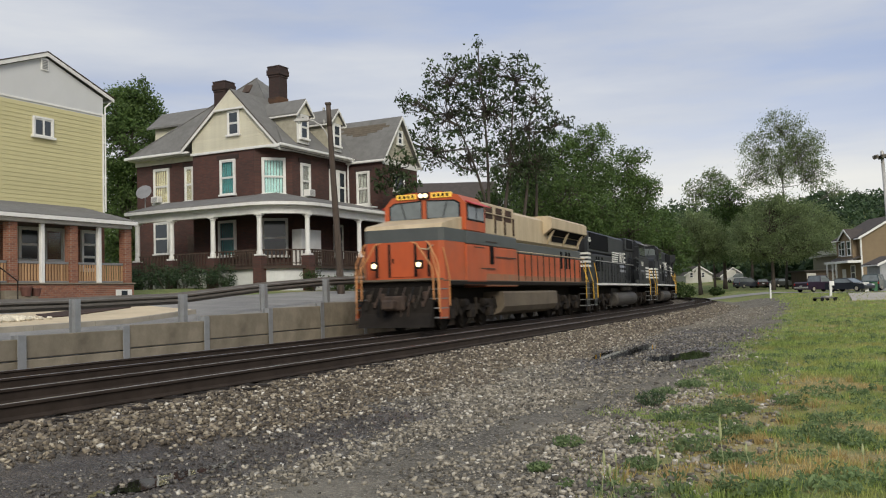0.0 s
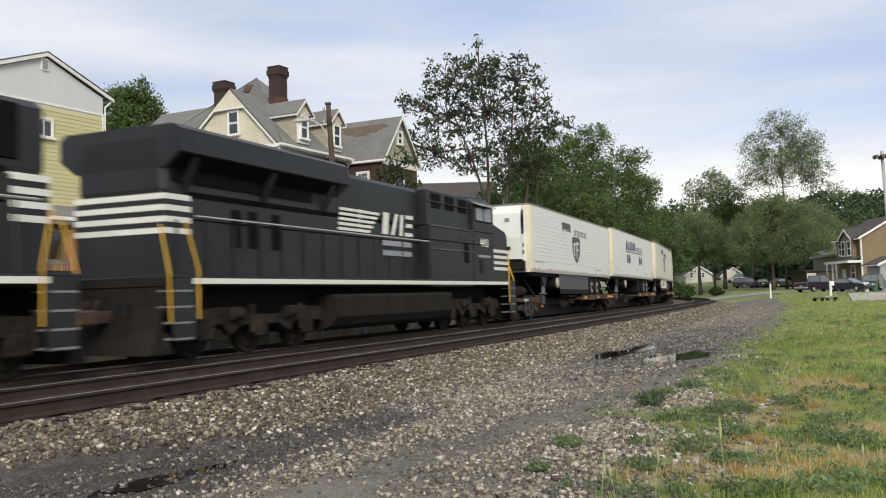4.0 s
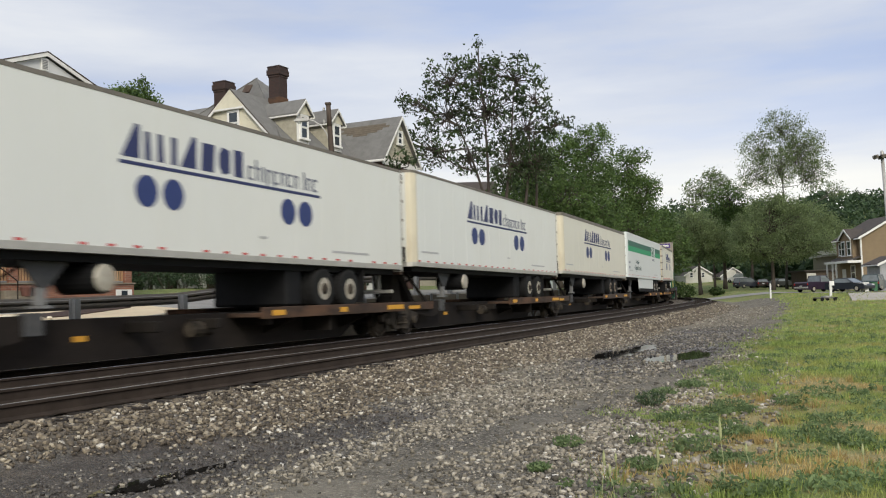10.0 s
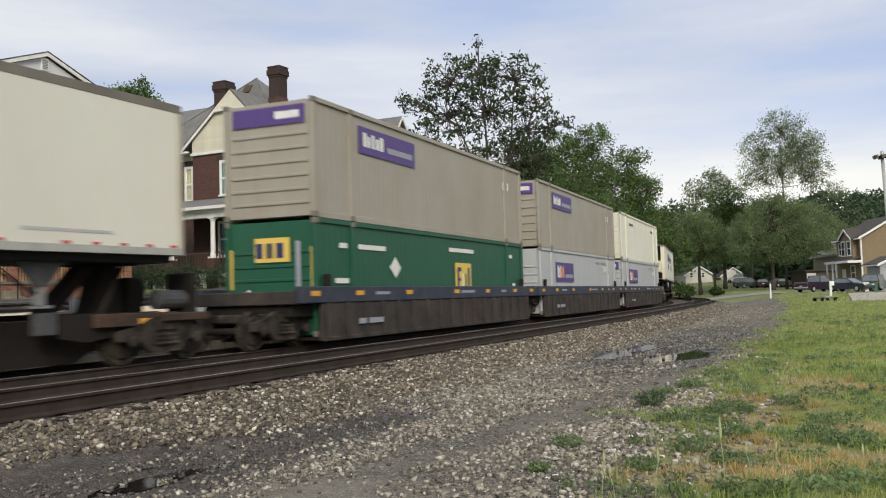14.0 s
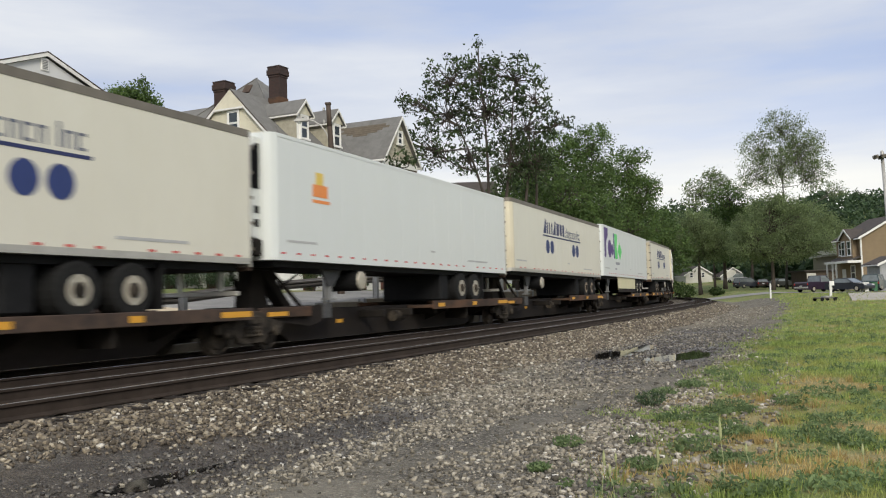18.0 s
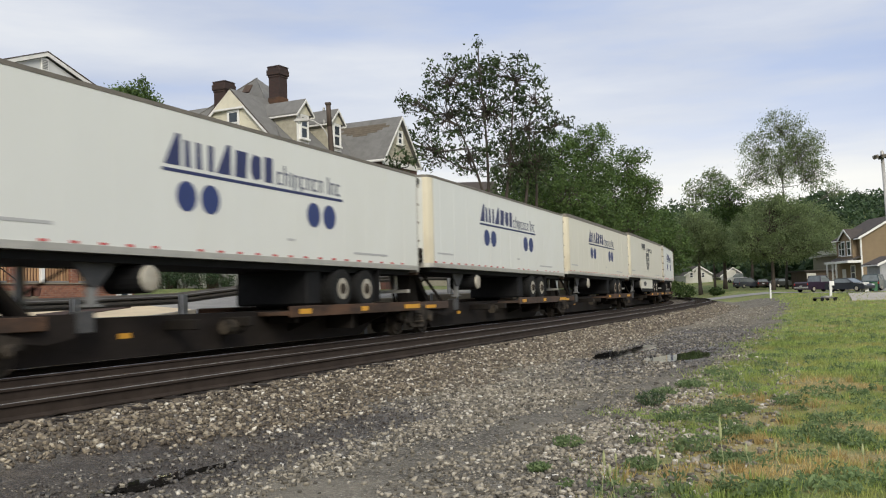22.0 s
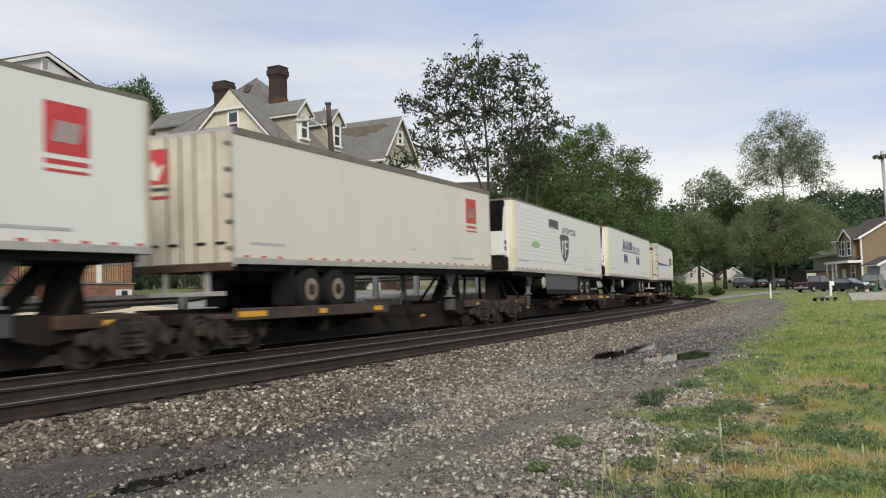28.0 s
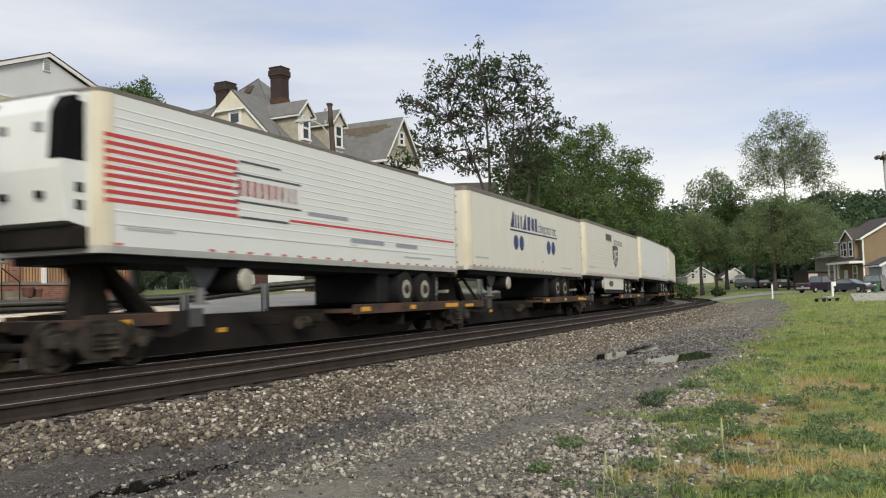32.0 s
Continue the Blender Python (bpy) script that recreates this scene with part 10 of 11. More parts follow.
def locomotive(scheme, maker, number, shift=0.0):
    heritage = scheme == "orange"
    label = "orange, grey and cream diesel locomotive with lit headlights" if heritage else ("black diesel locomotive with white nose stripes and fuel tank" if maker == "emd" else "black diesel locomotive with radiator wings and white markings")
    t = thing("locomotive", pose(0, 0, 0), label, "locomotive", "locomotives of the train")
    C = (lambda a, b: M[a]) if heritage else (lambda a, b: M[b])
    low, band, top, cabtop = C("loco_orange", "loco_black"), C("loco_grey", "loco_black"), C("loco_cream", "loco_black"), C("loco_orange", "loco_black")
    E = 9.75
    part("underframe", Shape().box(-E, E, -1.42, 1.42, 1.42, 1.60, 0.02), M["dark_steel"], t, "dark frame")
    part("walkway", Shape().box(-E, E, -1.5, 1.5, 1.585, 1.625, 0.01), C("loco_tank", "loco_black"), t, "side walkway")
    for s in (-1, 1):
        part("sill_stripe", Shape().box(-E + 0.6, E - 0.6, s * 1.49 - 0.012, s * 1.49 + 0.012, 1.47, 1.58), C("dark_steel", "loco_white"), t, "" if heritage else "white sill stripe")
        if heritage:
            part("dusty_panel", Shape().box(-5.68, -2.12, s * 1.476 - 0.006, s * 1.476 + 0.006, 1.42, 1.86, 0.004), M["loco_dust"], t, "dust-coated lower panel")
    # nose
    nx = -9.5
    def slab(name, x0, x1, w, z0, z1, mat, label="", c=0.03):
        return part(name, Shape().box(x0, x1, -w, w, z0, z1, c), mat, t, label)
    nose = part("nose", Shape().prism([(nx, -1.26), (nx + 0.14, -1.41), (-7.3, -1.46), (-7.3, 1.46), (nx + 0.14, 1.41), (nx, 1.26)], 1.62, 2.88, "z"), low, t, "short nose")
    part("nose_band", Shape().prism([(nx - 0.004, -1.26), (nx + 0.14, -1.414), (-7.3, -1.464), (-7.3, 1.464), (nx + 0.14, 1.414), (nx - 0.004, 1.26)], 2.88, 3.30, "z"), band, nose)
    part("nose_top", Shape().prism([(nx + 0.02, 3.30), (nx + 0.14, 3.44), (-7.4, 3.80), (-7.4, 3.30)], -1.36, 1.36), top, nose)
    part("nose_door", Shape().box(nx - 0.03, nx, -0.42, 0.42, 1.75, 2.86, 0.01), low, nose)
    for y in (-0.92, -0.46, 0.46, 0.92):
        part("door_edge", Shape().box(nx - 0.036, nx + 0.01, y - 0.04, y + 0.04, 1.75, 2.82), M["black"], nose)
    if heritage:
        part("nose_latch", Shape().box(nx - 0.05, nx, 0.3, 0.36, 2.2, 2.35), M["dark_steel"], nose)
        part("hose", Shape().path([(nx - 0.05, -1.1, 2.75), (nx - 0.07, -0.9, 2.6), (nx - 0.06, -0.6, 2.66)], 0.02), M["loco_cream"], nose)
    if not heritage:
        for k in range(4):
            z = 2.0 + 0.215 * k
            part("nose_stripe", Shape().prism([(nx - 0.006, -1.24), (nx + 0.132, -1.42), (nx + 1.75 + 0.1 * k, -1.468), (nx + 1.75 + 0.1 * k, -1.455), (nx + 0.14, -1.406), (nx + 0.004, -1.24), (nx + 0.004, 1.24), (nx + 0.14, 1.406), (nx + 1.75 + 0.1 * k, 1.455), (nx + 1.75 + 0.1 * k, 1.468), (nx + 0.132, 1.42), (nx - 0.006, 1.24)], z, z + 0.115, "z"), M["loco_white"], nose, "white nose stripe")
            part("nose_stripe", Shape().box(nx - 0.038, nx - 0.03, -0.42, 0.42, z, z + 0.115), M["loco_white"], nose)
    # cab
    wz0, wz1 = (3.70, 4.17) if maker == "ge" else (3.52, 4.02)
    cx0, cx1 = (-7.65, -5.7) if maker == "ge" else (-7.35, -4.72)
    slab("cab_lower", cx0, cx1, 1.5, 1.45, 2.84, low)
    slab("cab_band", cx0, cx1, 1.503, 2.84, 3.29, band)
    slab("cab_upper", cx0, cx1, 1.5, 3.29, 3.68, cabtop)
    cab = part("cab", Shape().prism([(-1.5, 3.66), (-1.5, 4.22), (-1.22, 4.52), (-0.6, 4.66), (0.6, 4.66), (1.22, 4.52), (1.5, 4.22), (1.5, 3.66)], cx0, cx1, "x"), cabtop, t, "driver's cab")
    for s in (-1, 1):
        part("windscreen", Shape().prism([(s * 0.12, 3.78), (s * 1.26, 3.74), (s * 1.26, 4.2), (s * 1.1, 4.3), (s * 0.12, 4.34)], cx0 - 0.02, cx0 + 0.01, "x"), M["cab_glass"], cab, "windscreen pane")
        part("windscreen_rim", Shape().prism([(s * 0.08, 3.73), (s * 1.32, 3.69), (s * 1.32, 4.23), (s * 1.13, 4.35), (s * 0.08, 4.39)], cx0 - 0.012, cx0 + 0.008, "x"), M["black"], cab)
        part("wiper", Shape().tube((cx0 - 0.035, s * 0.7, 3.8), (cx0 - 0.035, s * 0.85, 4.3), 0.015, n=5), M["black"], cab)
        sw = part("side_window", Shape().box(cx0 + 0.12, cx1 - 0.15, s * 1.502 - 0.012, s * 1.502 + 0.012, wz0 - 0.06, wz1 + 0.04, 0.01), M["black"], cab, "dark cab side window")
        part("pane", Shape().box(cx0 + 0.22, cx0 + 0.95, s * 1.512 - 0.006, s * 1.512 + 0.006, wz0, wz1), M["cab_glass"], sw)
        part("pane", Shape().box(cx0 + 1.05, cx1 - 0.22, s * 1.512 - 0.006, s * 1.512 + 0.006, wz0, wz1), M["cab_glass"], sw)
        part("sun_shade", Shape().prism([(s * 1.44, 4.30), (s * 1.72, 4.17), (s * 1.72, 4.19), (s * 1.44, 4.33)], cx0 + 0.2, cx1, "x"), C("red", "metal_grey"), cab, "side sun shade")
        if heritage:
            nb = part("number_board", Shape().box(cx0 - 0.06, cx0 + 0.05, min(s * 0.28, s * 1.02), max(s * 0.28, s * 1.02), 4.45, 4.62, 0.01), M["number_board"], cab, "glowing number board")
            for q in range(4):
                y = s * (0.4 + 0.16 * q)
                part("digit_bar", Shape().box(cx0 - 0.066, cx0 - 0.058, y - 0.045, y + 0.045, 4.485, 4.585), M["dark_steel"], nb)
    hl = part("headlight_housing", Shape().box(cx0 - 0.08, cx0 + 0.05, -0.2, 0.2, 4.42, 4.66, 0.03), M["black"], cab)
    for y in (-0.09, 0.09):
        part("headlight", Shape().lathe([(0.075, -0.02), (0.07, -0.035), (0.02, -0.045)], (cx0 - 0.07, y, 4.54), "x", 14), M["headlight"] if heritage else M["metal_grey"], hl, "lit headlight" if heritage else "")
    # long hood
    hx1 = E - 0.25
    wide_end = -2.1 if maker == "ge" else -3.6
    zt = 4.42
    slab("equipment_case", cx1, wide_end, 1.47, 1.4, 2.84, low)
    slab("case_band", cx1, wide_end, 1.473, 2.84, 3.29, band)
    slab("case_top", cx1, wide_end, 1.38 if maker == "ge" else 1.15, 3.29, zt, top)
    for s in (-1, 1):
        wsd = 1.38 if maker == "ge" else 1.15
        for k in range(3):
            x = cx1 + 0.35 + k * 1.1
            if x + 0.5 < wide_end:
                part("vent_opening", Shape().box(x, x + 0.75, s * (wsd + 0.004) - 0.01, s * (wsd + 0.004) + 0.01, 3.86, 4.32, 0.01), M["vent_rust"] if heritage else M["grille"], t, "dark rusty vent opening")
        part("equipment_grille", Shape().box(cx1 + 0.45, cx1 + 0.85, s * 1.476 - 0.008, s * 1.476 + 0.008, 2.2, 2.85), M["grille"], t)
        part("case_rail", Shape().box(cx1 - 0.4, cx1 + 1.2, s * 1.48 - 0.015, s * 1.48 + 0.015, 2.98, 3.02), M["rust_steel"] if heritage else M["loco_black"], t)
        part("roof_rail_bar", Shape().tube((cx1, s * 1.45, 4.05), (wide_end, s * 1.4, 4.05), 0.02, n=5), C("loco_cream", "loco_black"), t)
    if heritage:
        for s in (-1, 1):
            for x in (cx1 + 0.15, cx1 + 1.35, cx1 + 2.45, wide_end - 0.12):
                part("hood_post", Shape().box(x - 0.05, x + 0.05, s * 1.40 - 0.03, s * 1.40 + 0.03, 3.36, 4.06, 0.008), M["rust_deck"], t, "rust-stained grab post")
            part("vent_opening", Shape().box(wide_end + 0.25, wide_end + 0.75, s * 1.112 - 0.01, s * 1.112 + 0.01, 3.72, 4.22, 0.01), M["vent_rust"], t, "dark rusty vent opening")
            for z, x0, x1 in ((2.46, cx1 + 1.0, wide_end - 0.25), (2.02, cx1 - 0.6, cx1 + 0.9), (2.74, cx1 - 1.2, cx1 - 0.2)):
                part("grab_iron", Shape().box(x0, x1, s * 1.50 - 0.012, s * 1.50 + 0.012, z, z + 0.035), M["rust_steel"], t)
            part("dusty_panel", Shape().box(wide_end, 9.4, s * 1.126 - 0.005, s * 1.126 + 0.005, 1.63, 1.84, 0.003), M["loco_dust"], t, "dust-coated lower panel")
    else:
        part("cab_roof", Shape().prism([(-1.26, 4.50), (-1.23, 4.535), (-0.6, 4.68), (0.6, 4.68), (1.23, 4.535), (1.26, 4.50)], cx0 - 0.08, cx1 + 0.05, "x"), M["dusty_black"], t, "dusty pale cab roof")
        for s in (-1, 1):
            for k in range(7):
                part("cab_louvre", Shape().box(cx0 + 1.1, cx0 + 1.5, s * 1.506 - 0.008, s * 1.506 + 0.008, 1.85 + 0.075 * k, 1.885 + 0.075 * k), M["grille"], t)
            for z in (2.56, 3.28):
                part("case_ledge", Shape().box(cx1, wide_end, s * 1.48 - 0.02, s * 1.48 + 0.02, z, z + 0.04), M["dusty_black"], t)
    hw = 1.12
    slab("hood_lower", wide_end, hx1, hw, 1.62, 2.74, low)
    slab("hood_band", wide_end, hx1, hw + 0.003, 2.74, 3.19, band)
    slab("hood_top", wide_end, hx1, hw - 0.02, 3.19, zt, top, c=0.12)
    for s in (-1, 1):
        for k in range(13):
            x = wide_end + 0.25 + 0.92 * k
            if x < hx1 - 0.1:
                part("door_post", Shape().box(x - 0.035, x + 0.035, s * (hw + 0.012) - 0.015, s * (hw + 0.012) + 0.015, 1.66, 2.72), M["rust_steel"] if heritage else M["loco_black"], t)
        for x in (5.6, 6.5, 7.1):
            part("louvre_slot", Shape().box(x, x + 0.32, s * (hw + 0.01) - 0.01, s * (hw + 0.01) + 0.01, 2.25, 3.05), M["grille"], t)
    if maker == "ge":
        wings = Shape().prism([(-1.12, 3.72), (-1.5, 4.0), (-1.5, 4.44), (-1.35, 4.54), (1.35, 4.54), (1.5, 4.44), (1.5, 4.0), (1.12, 3.72)], 2.95, hx1, "x")
        part("radiator", wings, top, t, "radiator box with overhanging wings")
        for s in (-1, 1):
            part("radiator_grille", Shape().prism([(s * 1.13, 3.46), (s * 1.14, 3.71), (s * 1.15, 3.71), (s * 1.14, 3.46)], 4.2, hx1 - 0.2, "x"), M["grille"], t)
            part("radiator_shadow_screen", Shape().quad((3.3, s * 1.16, 3.74), (hx1 - 0.15, s * 1.16, 3.74), (hx1 - 0.15, s * 1.47, 3.965), (3.3, s * 1.47, 3.965)), M["grille"], t)
    else:
        part("radiator_grille", Shape().box(3.85, 8.9, -1.135, 1.135, 3.42, 4.32, 0.02), M["grille"], t, "dark radiator screen")
        for x in (5.0, 6.4, 7.8):
            part("fan", Shape().lathe([(0.6, 0), (0.6, 0.14), (0.5, 0.16)], (x, 0, zt - 0.02), "z", 20), M["loco_black"], t)
        part("dynamic_brake_blister", Shape().box(-4.5, -1.2, -1.22, 1.22, 3.7, 4.5, 0.06), M["loco_black"], t)
        for s in (-1, 1):
            part("blister_grille", Shape().box(-3.9, -1.7, s * 1.22 - 0.01, s * 1.22 + 0.01, 3.85, 4.42), M["grille"], t)
            for z0, z1 in ((1.85, 2.45), (2.72, 3.2)):
                part("louvre_panel", Shape().box(-4.5, -2.6, s * 1.475 - 0.012, s * 1.475 + 0.012, z0, z1, 0.004), M["grille"], t)
            part("access_door", Shape().box(-2.45, -0.4 if s < 0 else -1.65, s * 1.16 - 0.02, s * 1.16 + 0.02, 1.9, 3.6, 0.01), M["loco_black"], t)
    if maker == "ge":
        for s in (-1, 1):
            for x in (3.6, 6.2, 8.9):
                part("wing_strut", Shape().prism([(s * 1.12, 3.30), (s * 1.46, 3.99), (s * 1.40, 4.02), (s * 1.12, 3.50)], x - 0.09, x + 0.09, "x"), top, t)
    part("hood_roof_dust", Shape().box(wide_end + 0.3, 9.2, -0.9, 0.9, zt - 0.004, zt + 0.006), M["dusty_black"] if not heritage else M["loco_dust"], t, "dust on the hood roof")
    part("exhaust_stack", Shape().box(0.2, 0.9, -0.35, 0.35, zt - 0.02, zt + 0.2, 0.03), M["black"], t)
    part("horn", Shape().tube((-4.5, -0.2, zt), (-4.9, -0.2, zt + 0.15), 0.07, 0.02, n=8), M["metal_grey"], t)
    # side marks
    for s in (-1, 1):
        rot = 0 if s < 0 else 180
        if not heritage:
            Y = s * (hw + 0.034)
            kx = -1 if s > 0 else 1
            x0 = -0.24 if s < 0 else 3.0
            mk = part("hood_emblem", Shape().box(x0 + kx * 1.2 - 0.02, x0 + kx * 1.2 + 0.02, Y - 0.002, Y + 0.002, 2.92, 3.5), M["loco_white"], t, "white striped emblem")
            for q in range(5):
                z = 2.88 + 0.13 * q
                part("emblem_stripe", Shape().prism([(x0 + kx * 0.03 * q, z), (x0 + kx * (1.75 + 0.14 * q), z), (x0 + kx * (1.82 + 0.14 * q), z + 0.075), (x0 + kx * (0.02 + 0.03 * q), z + 0.075)], Y - 0.004, Y + 0.004), M["loco_white"], mk)
            for a, b, sl in ((2.5, 2.85, 0.10), (3.05, 3.25, 0.30), (3.6, 3.8, 0.10)):
                part("emblem_shape", Shape().prism([(x0 + kx * a, 2.9), (x0 + kx * b, 2.9), (x0 + kx * (b + sl), 3.52), (x0 + kx * (a + sl), 3.52)], Y - 0.004, Y + 0.004), M["loco_white"], mk)
            for z, a, b in ((3.42, 4.05, 4.55), (3.17, 4.05, 4.5), (2.9, 3.95, 4.5)):
                part("emblem_shape", Shape().box(min(x0 + kx * a, x0 + kx * b), max(x0 + kx * a, x0 + kx * b), Y - 0.004, Y + 0.004, z, z + 0.11), M["loco_white"], mk)
            for z in (2.58, 2.30):
                part("name_bar", Shape().box(min(x0 + kx * 2.5, x0 + kx * 4.4), max(x0 + kx * 2.5, x0 + kx * 4.4), Y - 0.004, Y + 0.004, z, z + 0.15), M["grey_logo"], mk)
        if number:
            words(number, 0.42, M["loco_white"], "road_number", t, pose((cx0 + cx1) / 2, s * 1.51, 2.92, 90, 0, rot), "white road number")
            part("cab_bar", Shape().box((cx0 + cx1) / 2 - 0.6, (cx0 + cx1) / 2 + 0.6, s * 1.507 - 0.004, s * 1.507 + 0.004, 2.42, 2.5), M["grey_logo"], t)
    # hood end: number, stripes
    if not heritage:
        if number:
            words(number, 0.36, M["loco_white"], "road_number", t, pose(hx1 - 0.45, 1.15, 3.9, 90, 0, 180))
        for q in range(4):
            part("end_stripe", Shape().box(hx1 - 0.75, hx1 + 0.012, -hw - 0.012, hw + 0.012, 2.45 + 0.22 * q, 2.56 + 0.22 * q), M["loco_white"], t, "white end stripe")
    # Dark filler added: the shade under the frame is built as a solid.
    part("under_equipment", Shape().box(-8.9, 8.9, -0.62, 0.62, 0.72, 1.44, 0.02), M["dark_steel"], t)
    # fuel tank, trucks
    if maker == "ge":
        part("fuel_tank", Shape().prism([(-1.3, 0.45), (-1.45, 0.66), (-1.45, 1.15), (-1.38, 1.23), (1.38, 1.23), (1.45, 1.15), (1.45, 0.66), (1.3, 0.45), (0.9, 0.32), (-0.9, 0.32)], -3.75, 3.65, "x"), C("loco_tank", "dark_steel"), t, "large fuel tank")
    else:
        part("fuel_tank", Shape().lathe([(0.3, -3.4), (0.44, -3.3), (0.44, 3.2), (0.3, 3.3)], (shift + 0.2, -0.97, 0.66), "x", 20).lathe([(0.3, -3.4), (0.44, -3.3), (0.44, 3.2), (0.3, 3.3)], (shift + 0.2, 0.97, 0.66), "x", 20).box(shift - 3.3, shift + 3.6, -0.97, 0.97, 0.25, 1.3), M["tank_grey"], t, "rounded dusty fuel tank")
        part("air_reservoir", Shape().lathe([(0.06, -1.6), (0.16, -1.5), (0.16, 1.5), (0.06, 1.6)], (shift + 0.2, -1.2, 1.28), "x", 12).lathe([(0.06, -1.6), (0.16, -1.5), (0.16, 1.5), (0.06, 1.6)], (shift + 0.2, 1.2, 1.28), "x", 12), M["truck_steel"], t, "long air reservoir")
    six_wheel_truck(t, -6.35 + 0.7 * shift)
    six_wheel_truck(t, 6.45 + 0.5 * shift)
    # ends: plow, coupler, steps, rails
    for sgn in (-1, 1):
        e = -9.95 if sgn < 0 else 9.72
        pl = part("pilot", Shape().prism([(e, 0.95), (e, 1.42), (e - sgn * 0.12, 1.42), (e - sgn * 0.12, 0.95)], -1.45, 1.45), M["dark_steel"], t)
        part("plow", Shape().prism([(e + sgn * 0.42, 0.16), (e + sgn * 0.18, 0.6), (e + sgn * 0.10, 1.0), (e, 1.0), (e, 0.16)], -1.25, 1.25), M["dark_steel"], pl, "dark snow plow")
        part("coupler", Shape().box(min(e, e + sgn * 0.72), max(e, e + sgn * 0.72), -0.12, 0.12, 0.75, 1.0, 0.03).box(min(e + sgn * 0.5, e + sgn * 0.82), max(e + sgn * 0.5, e + sgn * 0.82), -0.2, 0.2, 0.72, 1.03, 0.05), M["rust_steel"], t, "rusty coupler")
        if heritage and sgn < 0:
            for k in range(9):
                y = -1.15 + 0.28 * k
                part("hose", Shape().path([(e - 0.05, y, 1.42), (e - 0.22, y + 0.05, 1.1 - 0.05 * (k % 3)), (e - 0.25, y + 0.16, 0.8 - 0.08 * (k % 2)), (e - 0.12, y + 0.26, 0.95)], 0.028), M[("rust_steel", "truck_steel", "black")[k % 3]], t)
            for y, z, w in ((-1.0, 1.15, 0.12), (-0.55, 1.05, 0.16), (0.5, 1.12, 0.18), (0.95, 1.1, 0.12)):
                part("bracket", Shape().box(e - 0.16, e, y - w / 2, y + w / 2, z - 0.12, z + 0.12, 0.02), M["rust_steel"], t)
            part("draft_gear", Shape().box(e - 0.3, e, -0.35, 0.35, 0.68, 1.15, 0.04), M["rust_steel"], t)
        for y in (-0.5, -0.25, 0.3, 0.55):
            part("hose", Shape().path([(e + sgn * 0.1, y, 1.2), (e + sgn * 0.28, y, 0.85), (e + sgn * 0.22, y + 0.05, 0.5)], 0.03), M["rust_steel"] if y < 0 else M["black"], t)
        for s in (-1, 1):
            st = part("step_well", Shape().prism([(e, 0.40), (e, 1.62), (e - sgn * 0.7, 1.62), (e - sgn * 0.62, 0.40)], s * 1.47 - 0.02, s * 1.47 + 0.02), low if heritage and sgn < 0 else M["loco_black"], t, "step side plate")
            for k in range(4):
                part("step", Shape().box(min(e, e - sgn * 0.55), max(e, e - sgn * 0.55), min(s * 1.1, s * 1.5), max(s * 1.1, s * 1.5), 0.42 + 0.3 * k, 0.46 + 0.3 * k), M["metal_grey"], st)
            hm = M["rail_tan"] if heritage and sgn < 0 else M["hand_yellow"]
            part("handrail", Shape().path([(e + sgn * 0.03, s * 1.45, 0.75), (e + sgn * 0.03, s * 1.42, 1.7), (e - sgn * 0.05, s * 1.15, 2.6)], 0.022), hm, t, "bent handrail")
            part("handrail", Shape().path([(e - sgn * 0.72, s * 1.50, 0.8), (e - sgn * 0.72, s * 1.50, 1.75), (e - sgn * 0.45, s * 1.42, 2.65)], 0.022), hm, t)
            if heritage and sgn < 0:
                part("handrail", Shape().path([(e - 0.04, s * 0.55, 2.84), (e - 0.06, s * 0.72, 2.78), (e - 0.06, s * 1.22, 2.05), (e - 0.05, s * 1.26, 1.85), (e - 0.03, s * 1.26, 1.0)], 0.024), hm, t, "bent handrail")
                part("handrail", Shape().path([(e - 0.04, s * 1.05, 2.84), (e - 0.05, s * 1.15, 2.76), (e - 0.05, s * 1.42, 2.2), (e - 0.03, s * 1.45, 1.95), (e - 0.02, s * 1.45, 0.62)], 0.024), hm, t, "bent handrail")
            if sgn < 0:
                dl = part("ditch_light_housing", Shape().box(e - 0.06, e + 0.06, s * 0.78 - 0.13, s * 0.78 + 0.13, 1.98, 2.26, 0.03), M["black"], t)
                part("ditch_light", Shape().lathe([(0.085, 0.0), (0.075, -0.02), (0.03, -0.035)], (e - 0.06, s * 0.78, 2.12), "x", 16), M["headlight"] if heritage else M["metal_grey"], dl, "lit ditch light" if heritage else "")
        part("deck_lip", Shape().box(min(e, e - sgn * 0.5), max(e, e - sgn * 0.5), -1.4, 1.4, 1.62, 1.68), C("loco_tank", "loco_black"), t)
    for s in (-1, 1):
        rl = part("walkway_rail", Shape().tube((wide_end + 0.1, s * 1.46, 2.78), (E - 0.75, s * 1.46, 2.78), 0.022, n=6), C("loco_cream", "alu_rail"), t)
        for k in range(7):
            x = wide_end + 0.2 + k * (E - 1.0 - wide_end) / 6.2
            part("stanchion", Shape().tube((x, s * 1.46, 1.62), (x, s * 1.46, 2.78), 0.02, n=5), C("rust_steel", "loco_black"), rl)
    return t


# ---- make up the train: place, and which way round
for scheme, maker, number, q, flip in (("orange", "ge", "", 35.5, False), ("black", "emd", "1820", 56.1, True), ("black", "emd", "1840", 77.2, False), ("black", "ge", "4403", 98.9, True)):
    move(locomotive(scheme, maker, number, {"1820": -1.0, "1840": 1.0}.get(number, 0.0)), q, flip=flip)

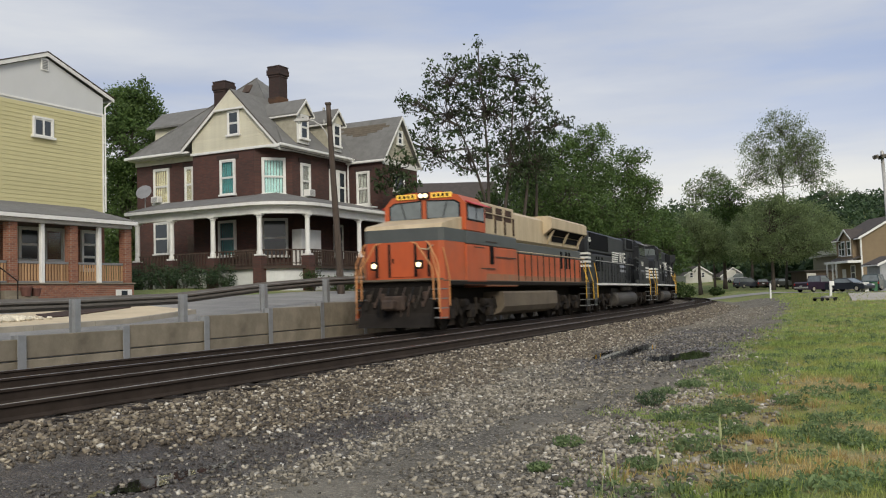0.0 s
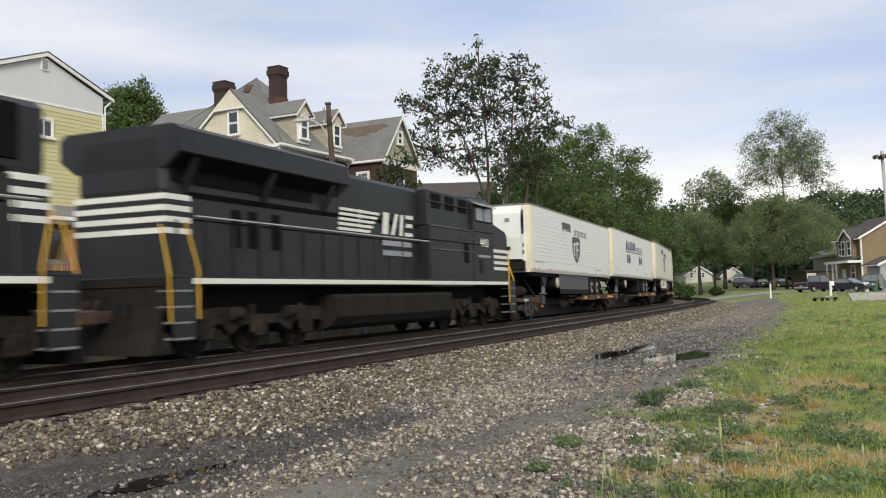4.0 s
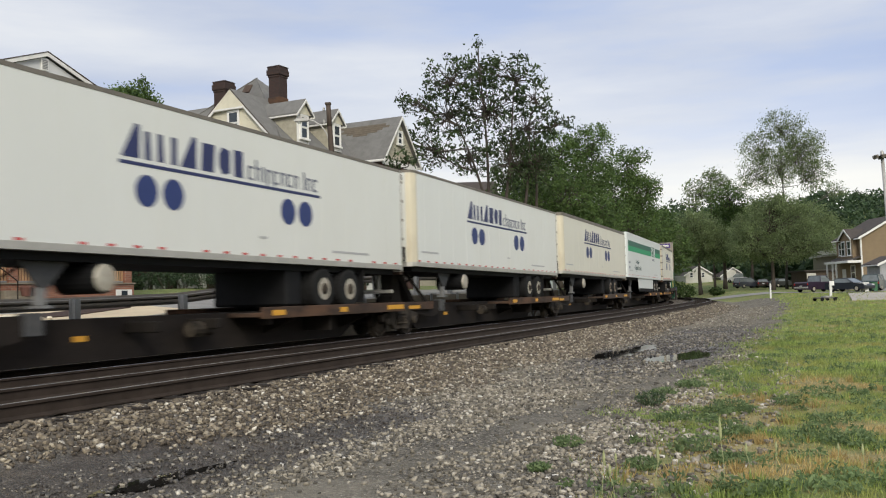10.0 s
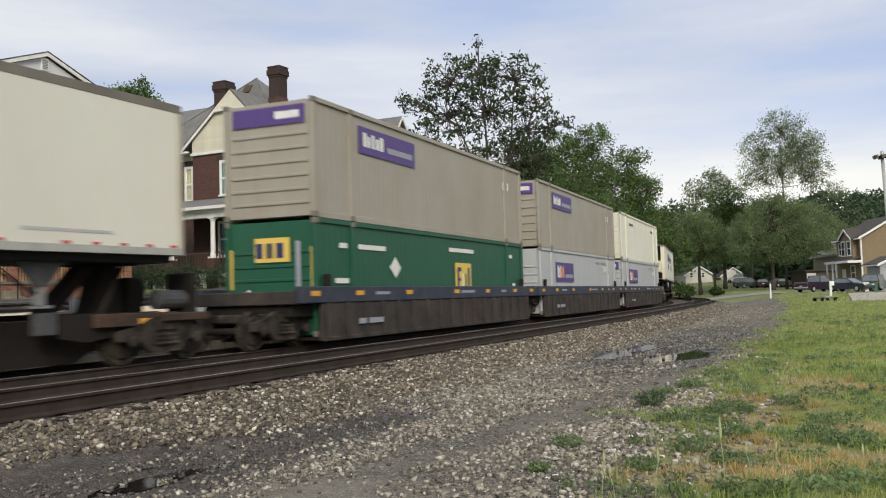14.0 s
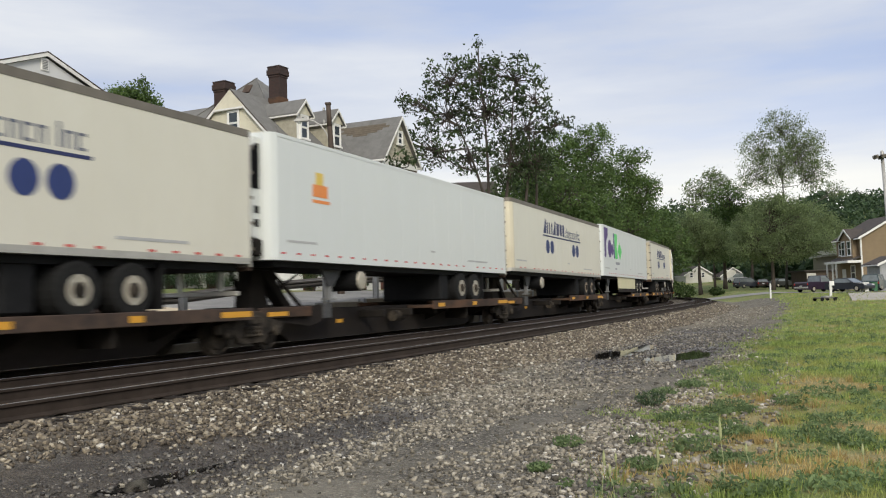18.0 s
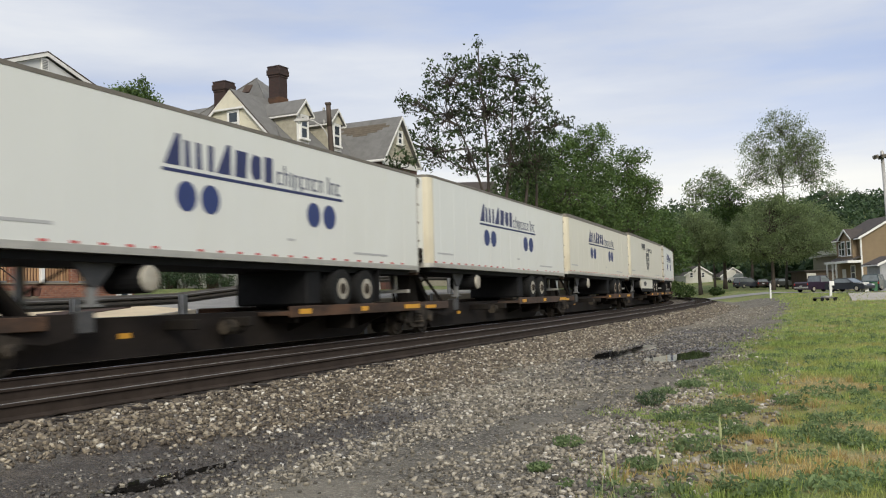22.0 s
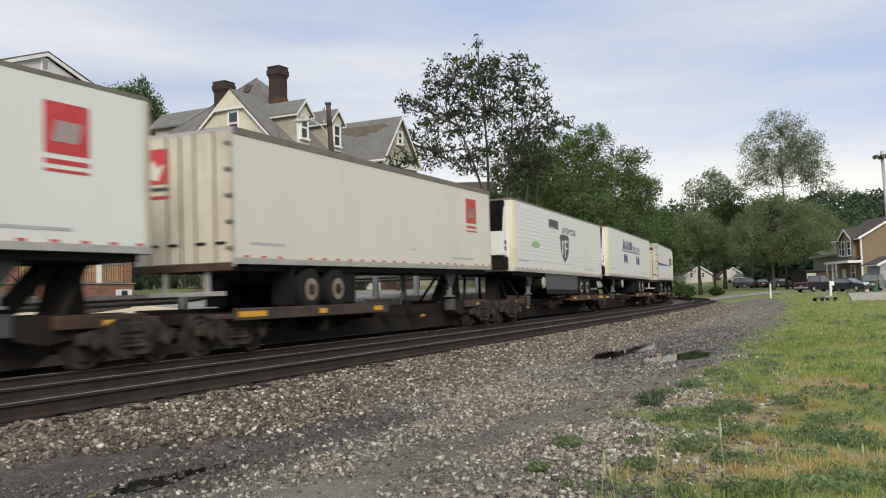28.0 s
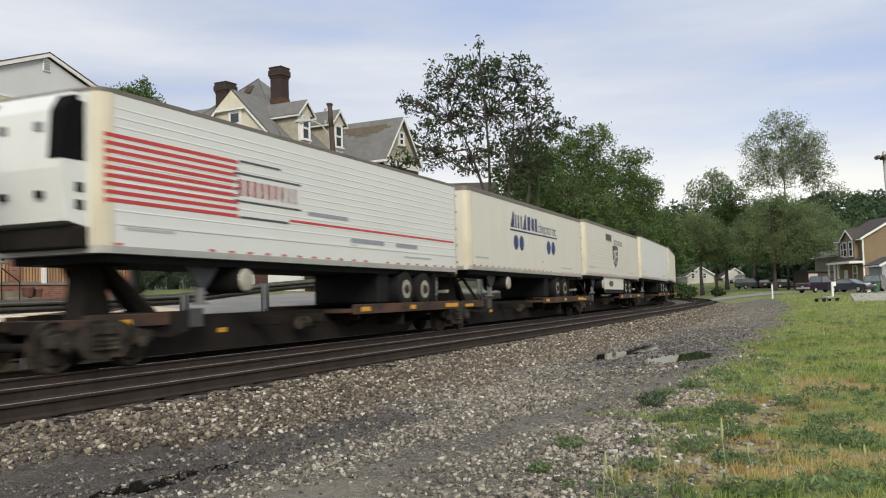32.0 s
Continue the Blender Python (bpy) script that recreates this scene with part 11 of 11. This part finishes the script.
UNITS = [  # place, kind, paint, nose, skirt, doors first, ribs
    (119.6, "shield", "white_trailer", "white", "dark", False, True),
    (136.33, "navy", "white_trailer", "tan", None, False, False),
    (153.48, "shield", "cream_trailer", "white", "cream", False, True),
    (169.9, "shield", "cream_trailer", "plain", "dark", False, True),
    (187.1, "navy", "cream_trailer", "plain", None, True, False),
    (205.5, "navy", "white_trailer", "black", None, False, False),
    (221.97, "navy", "white_trailer", "small", None, False, False),
    (238.8, "navy", "cream_trailer", "small", None, False, False),
    (255.3, "green", "bright_trailer", "panel", "white", False, False),
    (272.4, "navy", "cream_trailer", "plain", None, True, False),
    (350.8, "navy", "cream_trailer", "tan", None, False, False),
    (367.3, "fruit", "bright_trailer", "white", None, False, False),
    (383.8, "navy", "cream_trailer", "small", None, False, False),
    (400.3, "parcel", "bright_trailer", "plain", "cream", False, False),
    (417.6, "navy", "cream_trailer", "plain", None, True, False),
    (436.0, "navy", "white_trailer", "black", None, False, False),
    (452.6, "navy", "white_trailer", "small", None, False, False),
    (469.2, "navy", "cream_trailer", "small", None, False, False),
    (485.7, "shield", "cream_trailer", "small", "cream", False, True),
    (502.8, "navy", "white_trailer", "plain", None, True, False),
    (521.2, "red", "white_trailer", "white", None, False, False),
    (540.55, "red", "white_trailer", "plain", None, True, False),
    (558.55, "red", "cream_trailer", "plain", None, True, False),
    (576.7, "shield", "white_trailer", "black", "dark", False, True),
    (594.6, "navy", "white_trailer", "black", None, False, False),
    (614.1, "orange", "white_trailer", "plain", None, True, False),
    (632.7, "stripe", "white_trailer", "white", None, False, True),
    (649.6, "navy", "cream_trailer", "plain", None, False, False),
    (666.3, "shield", "cream_trailer", "small", "cream", False, True),
    (683, "plain", "white_trailer", "plain", None, False, False),
    (700, "plain", "cream_trailer", "plain", None, False, False),
]
# place of the first axle of each trailer, whose tandems are slid to and fro
AXLES = (3.3, 3.75, 3.05, 3.6, 3.4, 3.6, 3.7, 3.2, 4.45, 3.25, 3.15, 3.45, 4.55, 3.68, 3.16, 3.4, 2.95, 3.6, 3.2, 3.65, 3.4, 3.2, 3.5, 3.25, 3.1, 4.05, 4.15, 3.4, 3.3, 3.4, 3.4)
TRUCKS = []
prev_end = 110.9
for i, (q, kind, paint, nose, skirt, back, ribs) in enumerate(UNITS):
    badge = "badge" if kind == "shield" and skirt in ("cream", "dark") and i in (2, 3, 18, 28) else ""
    move(trailer(kind, paint, nose, skirt, back, 10 + i + (1 if kind == "shield" and i in (0, 23) else 0), ribs, badge, AXLES[i]), q, -0.205, 0.445, back)
    move(spine_car(8.35, i % 3, i < 20 and i % 5 in (0, 4)), q, -0.15, 0.0, back)
    lead, trail = q - 8.35, q + 8.35
    if lead - prev_end > 1.2 or i == 0:
        if i and prev_end < lead:
            TRUCKS.append(prev_end - 0.9)
        TRUCKS.append(lead + 0.9)
    else:
        TRUCKS.append((lead + prev_end) / 2)
    prev_end = trail
    if i == 9:
        prev_end = 339.9
        TRUCKS.append(trail - 0.9)
truck_master = railway_truck()
first = True
for q in sorted(TRUCKS) + [283.9, 302.12, 320.65]:
    tr = truck_master if first else copy_thing(truck_master, pose(0, 0, 0))
    first = False
    move(tr, q)
for q, lower, upper in ((292.85, ("green", "container_green", "yellow", ""), ("grey", "ribbed_grey", "purple", "purple")),
                        (311.4, ("silver", "container_silver", "purple", ""), ("grey", "ribbed_grey", "purple", "purple")),
                        (329.9, ("silver", "container_silver", "purple", "purple"), ("cream", "container_cream", "", ""))):
    move(well_car(), q)
    move(container(lower[0], 0.20, 2.90, lower[1], lower[2], lower[3]), q)
    move(container(upper[0], 3.105, 2.96, upper[1], upper[2], upper[3]), q)


def motions():
    for ob, q, z, tilt, flip in MOVERS:
        walk(ob, rows_for(q, z, tilt, flip))


motions()
